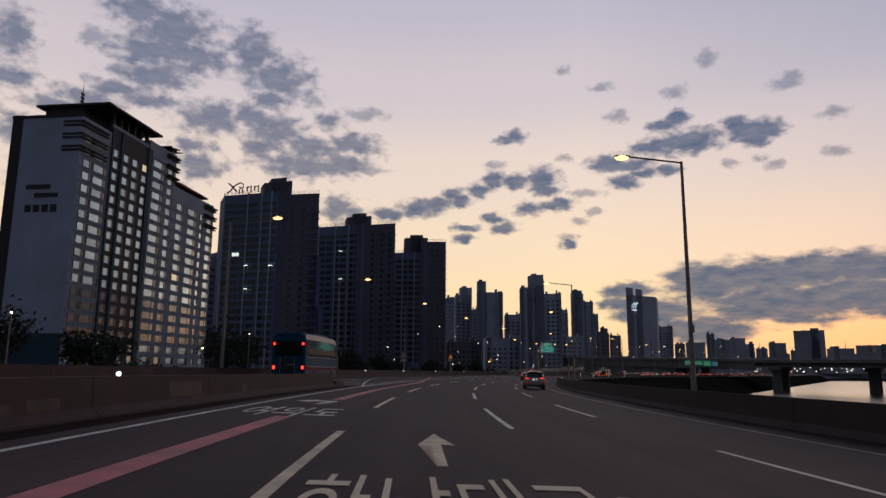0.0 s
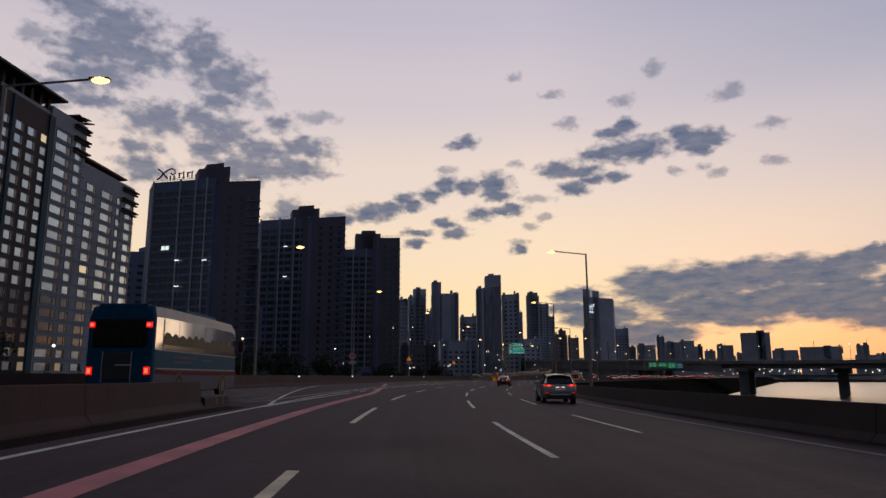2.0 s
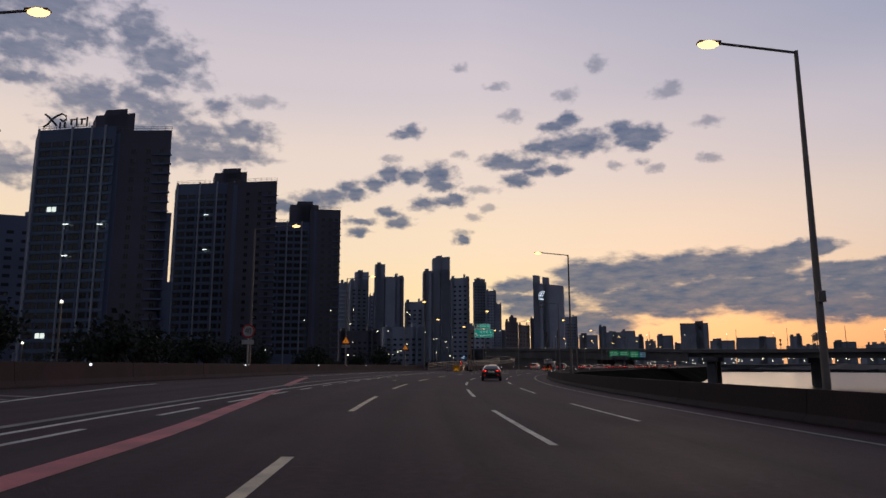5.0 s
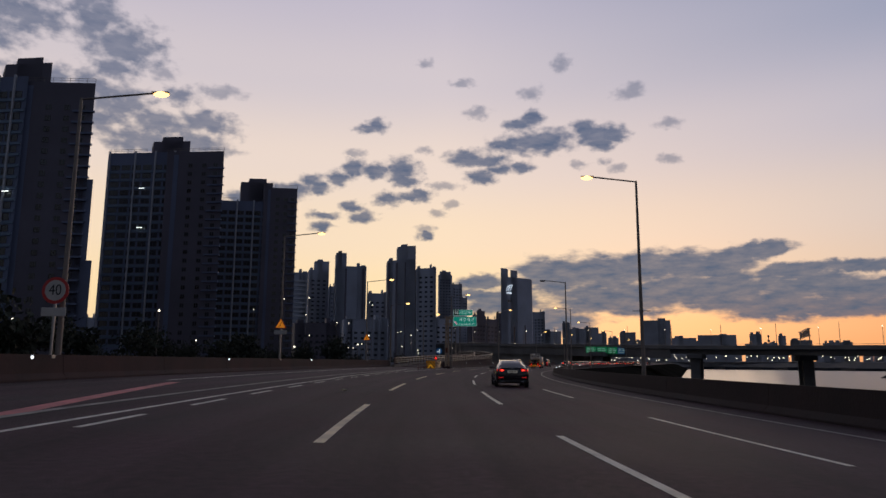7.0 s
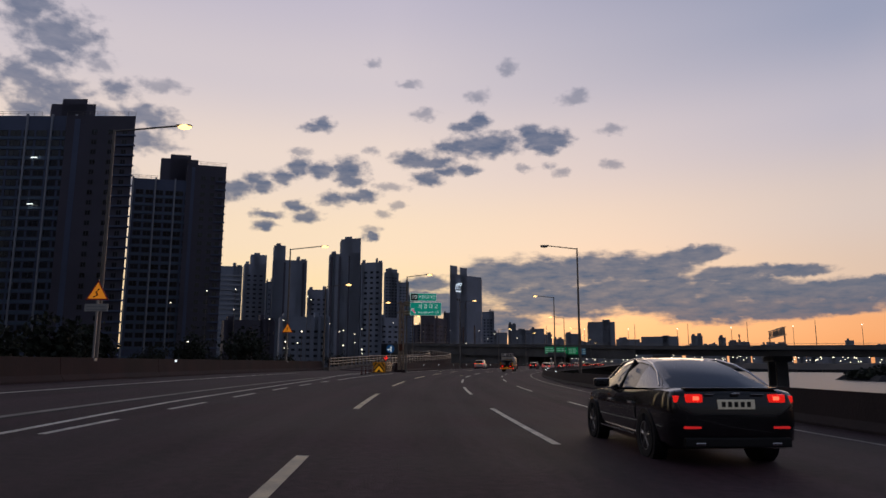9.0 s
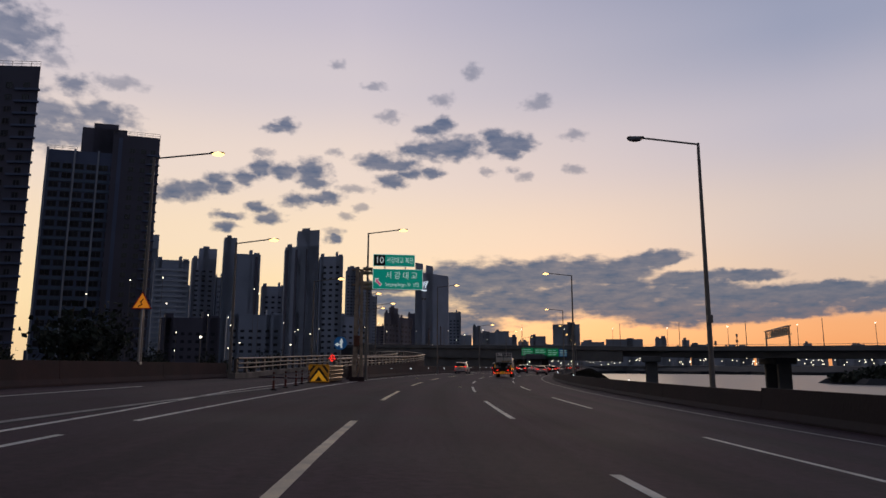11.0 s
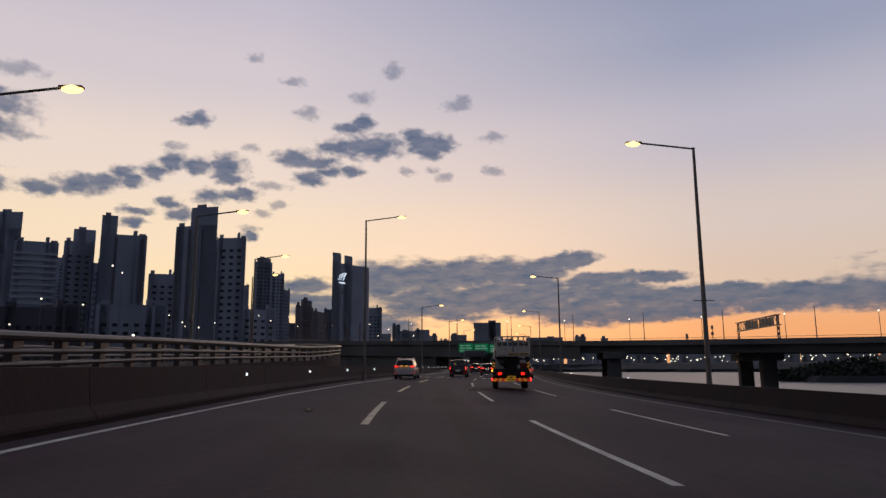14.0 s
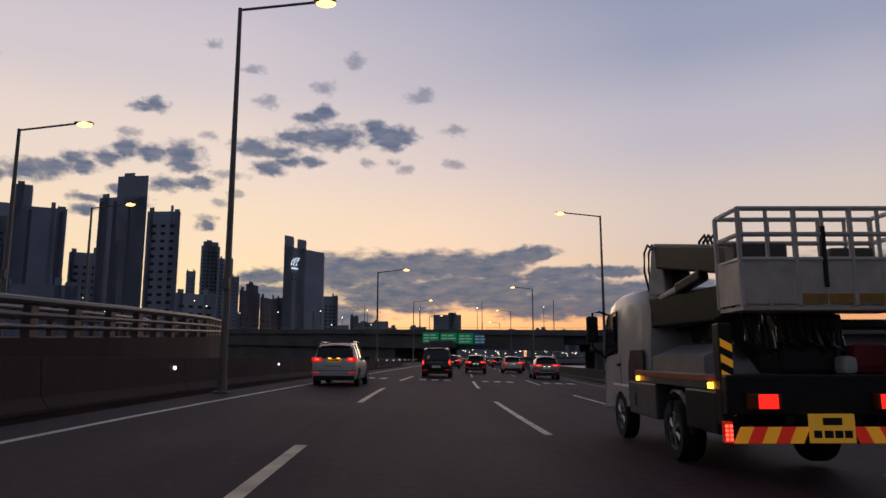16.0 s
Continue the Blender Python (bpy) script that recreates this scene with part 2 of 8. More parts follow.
def paint(name, col, rough=0.6, metal=0.0, scale=2.0, vary=0.25, bump=0.0, grain=40.0, glow=None, power=0.0, spec=None, island=0.0, coat=0.0, stretch=(1, 1, 1), obj_vary=0.0):
    """A node material: base colour with stains and grain at two scales, roughness that follows them, fine relief."""
    if name in mats:
        return mats[name]
    m = bpy.data.materials.new(name)
    m.use_nodes = True
    nt = m.node_tree
    b = nt.nodes["Principled BSDF"]
    co = nt.nodes.new("ShaderNodeTexCoord")
    mp = nt.nodes.new("ShaderNodeMapping")
    mp.inputs["Scale"].default_value = stretch
    nt.links.new(co.outputs["Object"], mp.inputs["Vector"])
    big, fine = nt.nodes.new("ShaderNodeTexNoise"), nt.nodes.new("ShaderNodeTexNoise")
    for n, s, d in ((big, scale, 4.0), (fine, grain, 3.0)):
        nt.links.new(mp.outputs[0], n.inputs["Vector"])
        n.inputs["Scale"].default_value, n.inputs["Detail"].default_value = s, d
    mr = nt.nodes.new("ShaderNodeMapRange")
    nt.links.new(big.outputs[0], mr.inputs[0])
    mr.inputs[1].default_value, mr.inputs[2].default_value = 0.3, 0.7
    mr.inputs[3].default_value, mr.inputs[4].default_value = 1 - vary, 1 + vary * 0.6
    mr2 = nt.nodes.new("ShaderNodeMapRange")
    nt.links.new(fine.outputs[0], mr2.inputs[0])
    mr2.inputs[3].default_value, mr2.inputs[4].default_value = 1 - vary * 0.5, 1 + vary * 0.5
    mul = nt.nodes.new("ShaderNodeMath")
    mul.operation = "MULTIPLY"
    nt.links.new(mr.outputs[0], mul.inputs[0])
    nt.links.new(mr2.outputs[0], mul.inputs[1])
    fac = mul.outputs[0]
    if obj_vary:
        oi = nt.nodes.new("ShaderNodeObjectInfo")
        mr3 = nt.nodes.new("ShaderNodeMapRange")
        nt.links.new(oi.outputs["Random"], mr3.inputs[0])
        mr3.inputs[3].default_value, mr3.inputs[4].default_value = 1 - obj_vary, 1 + obj_vary
        m2 = nt.nodes.new("ShaderNodeMath")
        m2.operation = "MULTIPLY"
        nt.links.new(fac, m2.inputs[0])
        nt.links.new(mr3.outputs[0], m2.inputs[1])
        fac = m2.outputs[0]
    if island:
        ge = nt.nodes.new("ShaderNodeNewGeometry")
        mr3 = nt.nodes.new("ShaderNodeMapRange")
        nt.links.new(ge.outputs["Random Per Island"], mr3.inputs[0])
        mr3.inputs[3].default_value, mr3.inputs[4].default_value = 1 - island, 1 + island
        m2 = nt.nodes.new("ShaderNodeMath")
        m2.operation = "MULTIPLY"
        nt.links.new(fac, m2.inputs[0])
        nt.links.new(mr3.outputs[0], m2.inputs[1])
        fac = m2.outputs[0]
    vm = nt.nodes.new("ShaderNodeVectorMath")
    vm.operation = "SCALE"
    vm.inputs[0].default_value = col
    nt.links.new(fac, vm.inputs["Scale"])
    nt.links.new(vm.outputs[0], b.inputs["Base Color"])
    rr = nt.nodes.new("ShaderNodeMapRange")
    nt.links.new(big.outputs[0], rr.inputs[0])
    rr.inputs[3].default_value, rr.inputs[4].default_value = max(0.02, rough * 0.8), min(1, rough * 1.2)
    nt.links.new(rr.outputs[0], b.inputs["Roughness"])
    b.inputs["Metallic"].default_value = metal
    if spec is not None:
        b.inputs["Specular IOR Level"].default_value = spec
    if coat:
        b.inputs["Coat Weight"].default_value = coat
        b.inputs["Coat Roughness"].default_value = 0.04
    if bump:
        bp = nt.nodes.new("ShaderNodeBump")
        bp.inputs["Strength"].default_value = bump
        bp.inputs["Distance"].default_value = 0.02
        nt.links.new(fine.outputs[0], bp.inputs["Height"])
        nt.links.new(bp.outputs[0], b.inputs["Normal"])
    if glow:
        b.inputs["Emission Color"].default_value = (*glow, 1)
        b.inputs["Emission Strength"].default_value = power
    mats[name] = m
    return m


def mesh_from(name, bm, *materials):
    me = bpy.data.meshes.new(name)
    bm.normal_update()
    bm.to_mesh(me)
    bm.free()
    for m in materials:
        me.materials.append(m)
    return me


def thing(name, label, category, group="", at=None, kind=""):
    """An Empty that carries a thing's parts."""
    ob = new(name)
    ob.empty_display_size = 0.2
    if at is not None:
        ob.matrix_basis = at
    return tagged(ob, label, category, group, kind)


def part(name, bm, material, parent, label=""):
    """Links a bmesh (or a ready mesh) as one mesh object under a thing or a part."""
    me = bm if isinstance(bm, bpy.types.Mesh) else mesh_from(name, bm, *(material if isinstance(material, tuple) else (material,)))
    ob = new(name, me)
    ob.parent = parent
    if label:
        ob["label"] = label
    return ob


def solo(name, bm, material, label, category, group="", kind=""):
    """One mesh that is a whole thing."""
    me = bm if isinstance(bm, bpy.types.Mesh) else mesh_from(name, bm, *(material if isinstance(material, tuple) else (material,)))
    return tagged(new(name, me), label, category, group, kind)


def smooth(ob, angle=35):
    me = ob.data
    for p in me.polygons:
        p.use_smooth = True
    me.set_sharp_from_angle(angle=radians(angle))
    return ob


def box(bm, x0, x1, y0, y1, z0, z1, bevel=0.0, mat=0):
    r = bmesh.ops.create_cube(bm, size=1)
    vs = r["verts"]
    for v in vs:
        v.co = Vector(((x0 + x1) / 2 + v.co.x * (x1 - x0), (y0 + y1) / 2 + v.co.y * (y1 - y0), (z0 + z1) / 2 + v.co.z * (z1 - z0)))
    fs = {f for v in vs for f in v.link_faces}
    for f in fs:
        f.material_index = mat
    if bevel:
        es = {e for v in vs for e in v.link_edges}
        bmesh.ops.bevel(bm, geom=list(es), offset=bevel, segments=2, affect="EDGES", profile=0.6)
    return vs


def boxed(*a, **k):
    bm = bmesh.new()
    box(bm, *a, **k)
    return bm


def rod(bm, a, b, r, n=8, r2=None, mat=0, cap=True):
    a, b = Vector(a), Vector(b)
    d = b - a
    q = d.to_track_quat("Z", "Y").to_matrix().to_4x4()
    res = bmesh.ops.create_cone(bm, cap_ends=cap, segments=n, radius1=r, radius2=r if r2 is None else r2, depth=d.length, matrix=Matrix.Translation((a + b) / 2) @ q)
    for f in {f for v in res["verts"] for f in v.link_faces}:
        f.material_index = mat
    return res["verts"]


def rodded(*a, **k):
    bm = bmesh.new()
    rod(bm, *a, **k)
    return bm


def tube(bm, pts, r, n=8, mat=0):
    """A bent pipe through the points."""
    pts = [Vector(p) for p in pts]
    rings = []
    for i, p in enumerate(pts):
        d = (pts[min(i + 1, len(pts) - 1)] - pts[max(i - 1, 0)]).normalized()
        up = Vector((0, 0, 1)) if abs(d.z) < 0.9 else Vector((1, 0, 0))
        s = d.cross(up).normalized()
        t = s.cross(d)
        rings.append([bm.verts.new(p + r * (math.cos(k * math.tau / n) * s + math.sin(k * math.tau / n) * t)) for k in range(n)])
    for a, b in zip(rings, rings[1:]):
        for k in range(n):
            f = bm.faces.new((a[k], a[(k + 1) % n], b[(k + 1) % n], b[k]))
            f.material_index = mat
    for ring in (rings[0], rings[-1]):
        f = bm.faces.new(ring)
        f.material_index = mat
    bmesh.ops.recalc_face_normals(bm, faces=bm.faces[:])


def prism(bm, pts, z0, z1, mat=0):
    """An upright prism over a plan outline."""
    lo = [bm.verts.new((x, y, z0)) for x, y in pts]
    hi = [bm.verts.new((x, y, z1)) for x, y in pts]
    n = len(pts)
    fs = [bm.faces.new((lo[i], lo[(i + 1) % n], hi[(i + 1) % n], hi[i])) for i in range(n)]
    fs += [bm.faces.new(lo[::-1]), bm.faces.new(hi)]
    for f in fs:
        f.material_index = mat
    bmesh.ops.recalc_face_normals(bm, faces=fs)


# ---------------------------------------------------------------- plan of the expressway
# s: metres along the left dashed line; d: metres to its right; the road banks down to the right through the bend
STEP = 1.0
_x, _y = -1.64, 0.0
PLAN = {0: (_x, _y, radians(-3.43))}


def bearing(s):
    return radians(min(-5.626 + 0.1292 * max(0.0, s + 16.956), 31.5))


for i_ in range(0, 3000):
    h_ = bearing(i_ + 0.5)
    _x, _y = _x + math.sin(h_), _y + math.cos(h_)
    PLAN[i_ + 1] = (_x, _y, bearing(i_ + 1))
_x, _y = -1.64, 0.0
for i_ in range(0, -120, -1):
    h_ = bearing(i_ - 0.5)
    _x, _y = _x - math.sin(h_), _y - math.cos(h_)
    PLAN[i_ - 1] = (_x, _y, bearing(i_ - 1))


def lift(d):
    return -(min(max(d, -18.0), 14.0) - 1.4) * 0.03


def rd(s, d, up=0.0):
    i = math.floor(s)
    k = s - i
    (x0, y0, h0), (x1, y1, h1) = PLAN[i], PLAN[i + 1]
    x, y, h = x0 + (x1 - x0) * k, y0 + (y1 - y0) * k, h0 + (h1 - h0) * k
    return Vector((x + d * math.cos(h), y - d * math.sin(h), lift(d) + up))


def facing(s, d, up=0.0):
    """The pose of a thing that stands at s, d with its +y along the road."""
    p = rd(s, d, up)
    return Matrix.Translation(p) @ Matrix.Rotation(-bearing(s), 4, "Z")


def steps(s0, s1, step):
    n = max(1, math.ceil((s1 - s0) / step))
    return [s0 + (s1 - s0) * i / n for i in range(n + 1)]


def swept(bm, s0, s1, profile, step=5.0, closed=True, shift=None, mat=0, caps=True):
    """A profile of (d, up) drawn along the road. shift(s): metres added to d and up."""
    rows = []
    for s in steps(s0, s1, step):
        dd, uu = shift(s) if shift else (0, 0)
        rows.append([bm.verts.new(rd(s, d + dd, u + uu)) for d, u in profile])
    n = len(profile)
    fs = []
    for a, b in zip(rows, rows[1:]):
        for k in range(n if closed else n - 1):
            fs.append(bm.faces.new((a[k], a[(k + 1) % n], b[(k + 1) % n], b[k])))
    if closed and caps:
        fs += [bm.faces.new(rows[0]), bm.faces.new(rows[-1][::-1])]
    for f in fs:
        f.material_index = mat
    bmesh.ops.recalc_face_normals(bm, faces=fs)
    return fs


def bend(knots):
    """A smooth d(s) through the knots."""
    def at(s):
        if s <= knots[0][0]:
            return knots[0][1]
        for (a, da), (b, db) in zip(knots, knots[1:]):
            if s <= b:
                k = (s - a) / (b - a)
                return da + (db - da) * k
        return knots[-1][1]
    return at

# ---------------------------------------------------------------- materials of the place
asphalt = paint("asphalt", (0.053, 0.0258, 0.0345), rough=0.73, spec=0.25, scale=0.25, vary=0.30, bump=0.6, grain=45)


def streaked(m):
    """Adds wear that runs along the lanes (the mesh's map: metres across, metres along) and coarse aggregate."""
    nt = m.node_tree
    uv = nt.nodes.new("ShaderNodeUVMap")
    uv.uv_map = "lanes"
    mul_in = nt.nodes["Principled BSDF"].inputs["Base Color"].links[0].from_socket
    facs = []
    for sc, st, lo, hi, det in ((1.0, (1.1, 0.018, 1), 0.66, 1.30, 3.0), (1.0, (0.30, 0.05, 1), 0.80, 1.18, 4.0), (1.0, (7.0, 7.0, 1), 0.74, 1.28, 3.0)):
        vm = nt.nodes.new("ShaderNodeVectorMath")
        vm.operation = "MULTIPLY"
        nt.links.new(uv.outputs[0], vm.inputs[0])
        vm.inputs[1].default_value = st
        no = nt.nodes.new("ShaderNodeTexNoise")
        nt.links.new(vm.outputs[0], no.inputs["Vector"])
        no.inputs["Scale"].default_value, no.inputs["Detail"].default_value = sc, det
        mr = nt.nodes.new("ShaderNodeMapRange")
        nt.links.new(no.outputs[0], mr.inputs[0])
        mr.inputs[1].default_value, mr.inputs[2].default_value = 0.32, 0.68
        mr.inputs[3].default_value, mr.inputs[4].default_value = lo, hi
        facs.append(mr.outputs[0])
    cur = mul_in
    for f_ in facs:
        sc_ = nt.nodes.new("ShaderNodeVectorMath")
        sc_.operation = "SCALE"
        nt.links.new(cur, sc_.inputs[0])
        nt.links.new(f_, sc_.inputs["Scale"])
        cur = sc_.outputs[0]
    nt.links.new(cur, nt.nodes["Principled BSDF"].inputs["Base Color"])


asphalt_road = asphalt.copy()
asphalt_road.name = "asphalt_worn_lanes"
streaked(asphalt_road)
road_white = paint("road_paint_white", (0.82, 0.77, 0.67), rough=0.6, scale=1.3, vary=0.35, bump=0.3, grain=25)
# white paint tinted cream: warm headlight glow put into its colour
road_headlit = paint("road_paint_headlit", (0.88, 0.72, 0.48), rough=0.6, scale=1.3, vary=0.35, bump=0.3, grain=25)
road_pink = paint("road_paint_pink", (0.66, 0.17, 0.18), rough=0.6, scale=0.9, vary=0.35, bump=0.3, grain=25)
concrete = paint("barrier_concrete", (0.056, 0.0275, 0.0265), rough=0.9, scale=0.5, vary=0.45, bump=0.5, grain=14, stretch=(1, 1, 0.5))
# barrier concrete darkened for the parapet: its shade against the sky is painted in
concrete_shaded = paint("parapet_concrete_shaded", (0.034, 0.021, 0.021), rough=0.9, scale=0.5, vary=0.45, bump=0.5, grain=14, stretch=(1, 1, 0.5))
mortar = paint("repair_mortar", (0.105, 0.075, 0.058), rough=0.95, scale=1.5, vary=0.4, bump=0.4, grain=18)
concrete_pale = paint("pale_concrete", (0.26, 0.22, 0.19), rough=0.9, scale=0.8, vary=0.4, bump=0.4, grain=14)
bridge_concrete = paint("bridge_concrete", (0.16, 0.16, 0.165), rough=0.9, scale=0.12, vary=0.3, bump=0.2, grain=3)
steel = paint("galvanised_steel", (0.42, 0.42, 0.43), rough=0.42, metal=0.85, scale=2.0, vary=0.2)
pole_steel = paint("lamp_pole_steel", (0.24, 0.21, 0.19), rough=0.5, metal=0.2, scale=2.0, vary=0.2)
earth = paint("earth", (0.024, 0.022, 0.018), rough=1.0, spec=0.0, scale=0.05, vary=0.4, bump=0.3, grain=2)
lamp_warm = paint("street_lamp_glow", (0.9, 0.8, 0.5), glow=(1.0, 0.58, 0.20), power=2.9)
lamp_glass = paint("street_lamp_glass", (0.30, 0.30, 0.31), rough=0.15, vary=0.1)
lamp_white = paint("city_lamp_glow", (0.9, 0.9, 0.9), glow=(1.0, 0.88, 0.66), power=2.5)

# ---------------------------------------------------------------- ground, river, road
bm = bmesh.new()
cols = [(-3200.0, -1.6), (-600.0, -1.4), (-120.0, -1.2), (-40.0, -0.9), (-22.0, -0.75), (13.0, -0.55), (19.0, -1.8), (34.0, -9.5)]
rows = []
for s in [-119, -80, -40] + list(range(-20, 320, 10)) + [340, 400, 500, 700, 1000, 1500, 2200, 2999]:
    rows.append([bm.verts.new(Vector((*rd(s, d)[:2], z))) for d, z in cols])
for a, b in zip(rows, rows[1:]):
    for k in range(len(cols) - 1):
        bm.faces.new((a[k], a[k + 1], b[k + 1], b[k]))
bmesh.ops.recalc_face_normals(bm, faces=bm.faces[:])
solo("ground", bm, earth, "dark earth bank beside the expressway", "ground", kind="structure")

water_m = bpy.data.materials.new("river_water")
water_m.use_nodes = True
wb = water_m.node_tree.nodes["Principled BSDF"]
wb.inputs["Base Color"].default_value = (0.06, 0.07, 0.085, 1)
wb.inputs["Roughness"].default_value = 0.30
wtc = water_m.node_tree.nodes.new("ShaderNodeTexCoord")
wno = water_m.node_tree.nodes.new("ShaderNodeTexNoise")
wno.inputs["Scale"].default_value, wno.inputs["Detail"].default_value = 0.12, 6.0
wbp = water_m.node_tree.nodes.new("ShaderNodeBump")
wbp.inputs["Strength"].default_value, wbp.inputs["Distance"].default_value = 0.5, 0.5
water_m.node_tree.links.new(wtc.outputs["Object"], wno.inputs["Vector"])
water_m.node_tree.links.new(wno.outputs[0], wbp.inputs["Height"])
water_m.node_tree.links.new(wbp.outputs[0], wb.inputs["Normal"])
bm = bmesh.new()
bmesh.ops.create_grid(bm, x_segments=8, y_segments=8, size=4500)
solo("water", bm, water_m, "calm grey river under the evening sky", "river", kind="structure").location = (0, 0, -8.0)

bm = bmesh.new()
rows = []
for s in [-119, -90, -60, -30] + [x for x in steps(-20, 330, 2)] + [340, 400, 500, 700, 1000]:
    if s < 206:
        ds = [-18.0, -12, -6, -2, 2, 6, 10, 13.2]
    else:
        ds = [-9.0, -7, -5, -2, 2, 6, 10, 13.2]
    rows.append((s, ds, [bm.verts.new(rd(s, d)) for d in ds]))
lanes = bm.loops.layers.uv.new("lanes")
for (sa, da, a), (sb, db, b) in zip(rows, rows[1:]):
    for k in range(len(a) - 1):
        f_ = bm.faces.new((a[k], a[k + 1], b[k + 1], b[k]))
        for lp, uv_ in zip(f_.loops, ((da[k], sa), (da[k + 1], sa), (db[k + 1], sb), (db[k], sb))):
            lp[lanes].uv = uv_
road = solo("road", bm, asphalt_road, "worn dark asphalt of a curving riverside expressway", "road", kind="structure")


def line(name, s0, s1, d, width, material, step=4.0):
    """A painted stripe, 4 mm proud of the asphalt. d: a number or a function of s."""
    bm = bmesh.new()
    rows = []
    for s in steps(s0, s1, step):
        c = d(s) if callable(d) else d
        rows.append([bm.verts.new(rd(s, c - width / 2, 0.006)), bm.verts.new(rd(s, c + width / 2, 0.006))])
    for a, b in zip(rows, rows[1:]):
        bm.faces.new((a[0], a[1], b[1], b[0]))
    bmesh.ops.recalc_face_normals(bm, faces=bm.faces[:])
    return part(name, bm, material, road)


# dashes: 9.3 m long, 18.6 m apart, on three lines
first_d = bend([(0, 0.25), (35, 0.08), (60, -0.05), (100, 0.0), (125, 0.14), (190, 0.22), (220, 0.10), (240, 0.13), (260, 0.05)])
edge_d = bend([(0, 10.9), (50, 10.65), (120, 10.6), (200, 10.8), (999, 10.8)])
for k in range(-3, 34):
    line("lane_dash", 5.6 + 18.6 * k, 14.8 + 18.6 * k, first_d, 0.17, road_headlit)
for k in range(-3, 34):
    line("lane_dash", 17.0 + 18.6 * k, 26.3 + 18.6 * k, 4.0, 0.15, road_white)
for k in range(-3, 34):
    line("lane_dash", 4.7 + 18.6 * k, 13.3 + 18.6 * k, 7.45, 0.13, road_white)
road_worn = paint("road_paint_worn", (0.34, 0.31, 0.28), rough=0.7, scale=0.9, vary=0.5, bump=0.3, grain=25)
line("edge_line", -119, 999, edge_d, 0.15, road_worn)
# the left edge line parts from the through lanes and runs into the slip road
split_d = bend([(-119, -3.85), (28, -3.92), (46, -4.07), (53, -4.22), (59, -4.43), (67, -4.74), (77, -4.88), (95, -4.76), (103, -4.62), (128, -4.55), (136, -4.85), (150, -4.85), (163, -5.15), (170, -5.7), (177, -6.3), (186, -6.5), (204, -7.0)])
line("edge_line", -119, 204, split_d, 0.15, road_white)
line("edge_line", 50.5, 73.6, -4.06, 0.14, road_white)
for k in range(15):
    line("short_dash", 77.0 + 5.67 * k, 79.8 + 5.67 * k, -4.0, 0.14, road_white)
inner_d = bend([(162, -3.95), (190, -4.1), (205, -4.2), (222, -4.0), (230, -3.75), (243, -3.6), (256, -3.3), (300, -3.3), (999, -3.6)])
line("edge_line", 162, 999, inner_d, 0.15, road_white)
pink_d = bend([(-119, -1.78), (18, -1.77), (30, -1.9), (50, -2.16), (62, -2.28), (70, -2.43), (74, -2.6), (80, -3.2), (84, -3.62), (93, -4.85), (96, -5.3), (101, -6.1), (118, -9.1)])
line("pink_guide_line", -60, 18.6, pink_d, 0.45, road_pink, 2)
line("pink_guide_line", 29.0, 93.0, pink_d, 0.45, road_pink, 2)
line("pink_guide_line", 98.2, 118, pink_d, 0.45, road_pink, 2)
gore_d = bend([(51, -4.05), (58.7, -5.4), (62, -6.0), (70, -7.4), (79, -9.05), (94, -11.5), (128, -12.6)])
line("gore_line", 51, 96, gore_d, 0.16, road_white, 3)
for k in range(17):
    s0 = 54.5 + 1.75 * k
    bm = bmesh.new()
    ds = [gore_d(s0) - 0.3, max(gore_d(s0) - 6.0, -12.9)]
    mid = (ds[0] + ds[1]) / 2
    rows = [[bm.verts.new(rd(s0 + e - 0.12 * (d - ds[0]), d, 0.006)) for e in (0, 0.32)] for d in (ds[0], mid, ds[1])]
    for a, b in zip(rows, rows[1:]):
        bm.faces.new((a[0], a[1], b[1], b[0]))
    bmesh.ops.recalc_face_normals(bm, faces=bm.faces[:])
    part("gore_hatch", bm, road_worn, road)
line("edge_line", 120, 178, bend([(120, -10.2), (145, -10.2), (178, -10.5)]), 0.16, road_white)
# the open joint between the through lanes and the slip road
seam_m = paint("joint_shadow_rubber", (0.012, 0.011, 0.011), rough=0.9)
seam_d = bend([(56, -5.0), (66, -5.15), (93, -5.4), (102, -5.8), (140, -5.85), (160, -5.75), (182, -5.45)])
line("road_joint", 56, 182, seam_d, 0.09, seam_m)
line("joint_strip", 56, 182, lambda s_: seam_d(s_) - 0.22, 0.24, road_worn)

# ---------------------------------------------------------------- concrete barriers
jersey = [(-0.32, 0.0), (0.32, 0.0), (0.32, 0.08), (0.16, 0.30), (0.10, 1.10), (-0.10, 1.10), (-0.16, 0.30), (-0.32, 0.08)]


def barrier(s0, s1, d, label, height=1.0, pieces=8.0, material=concrete):
    t = thing("concrete_barrier", label, "barrier", kind="structure")
    n = max(1, round((s1 - s0) / pieces))
    for i in range(n):
        a, b = s0 + (s1 - s0) * i / n, s0 + (s1 - s0) * (i + 1) / n - 0.03
        bm = bmesh.new()
        swept(bm, a, b, [(p, u * height) for p, u in jersey], 4.0, shift=(lambda s: (d(s), 0)) if callable(d) else (lambda s: (d, 0)))
        part("barrier_section", bm, material, t)
    return t


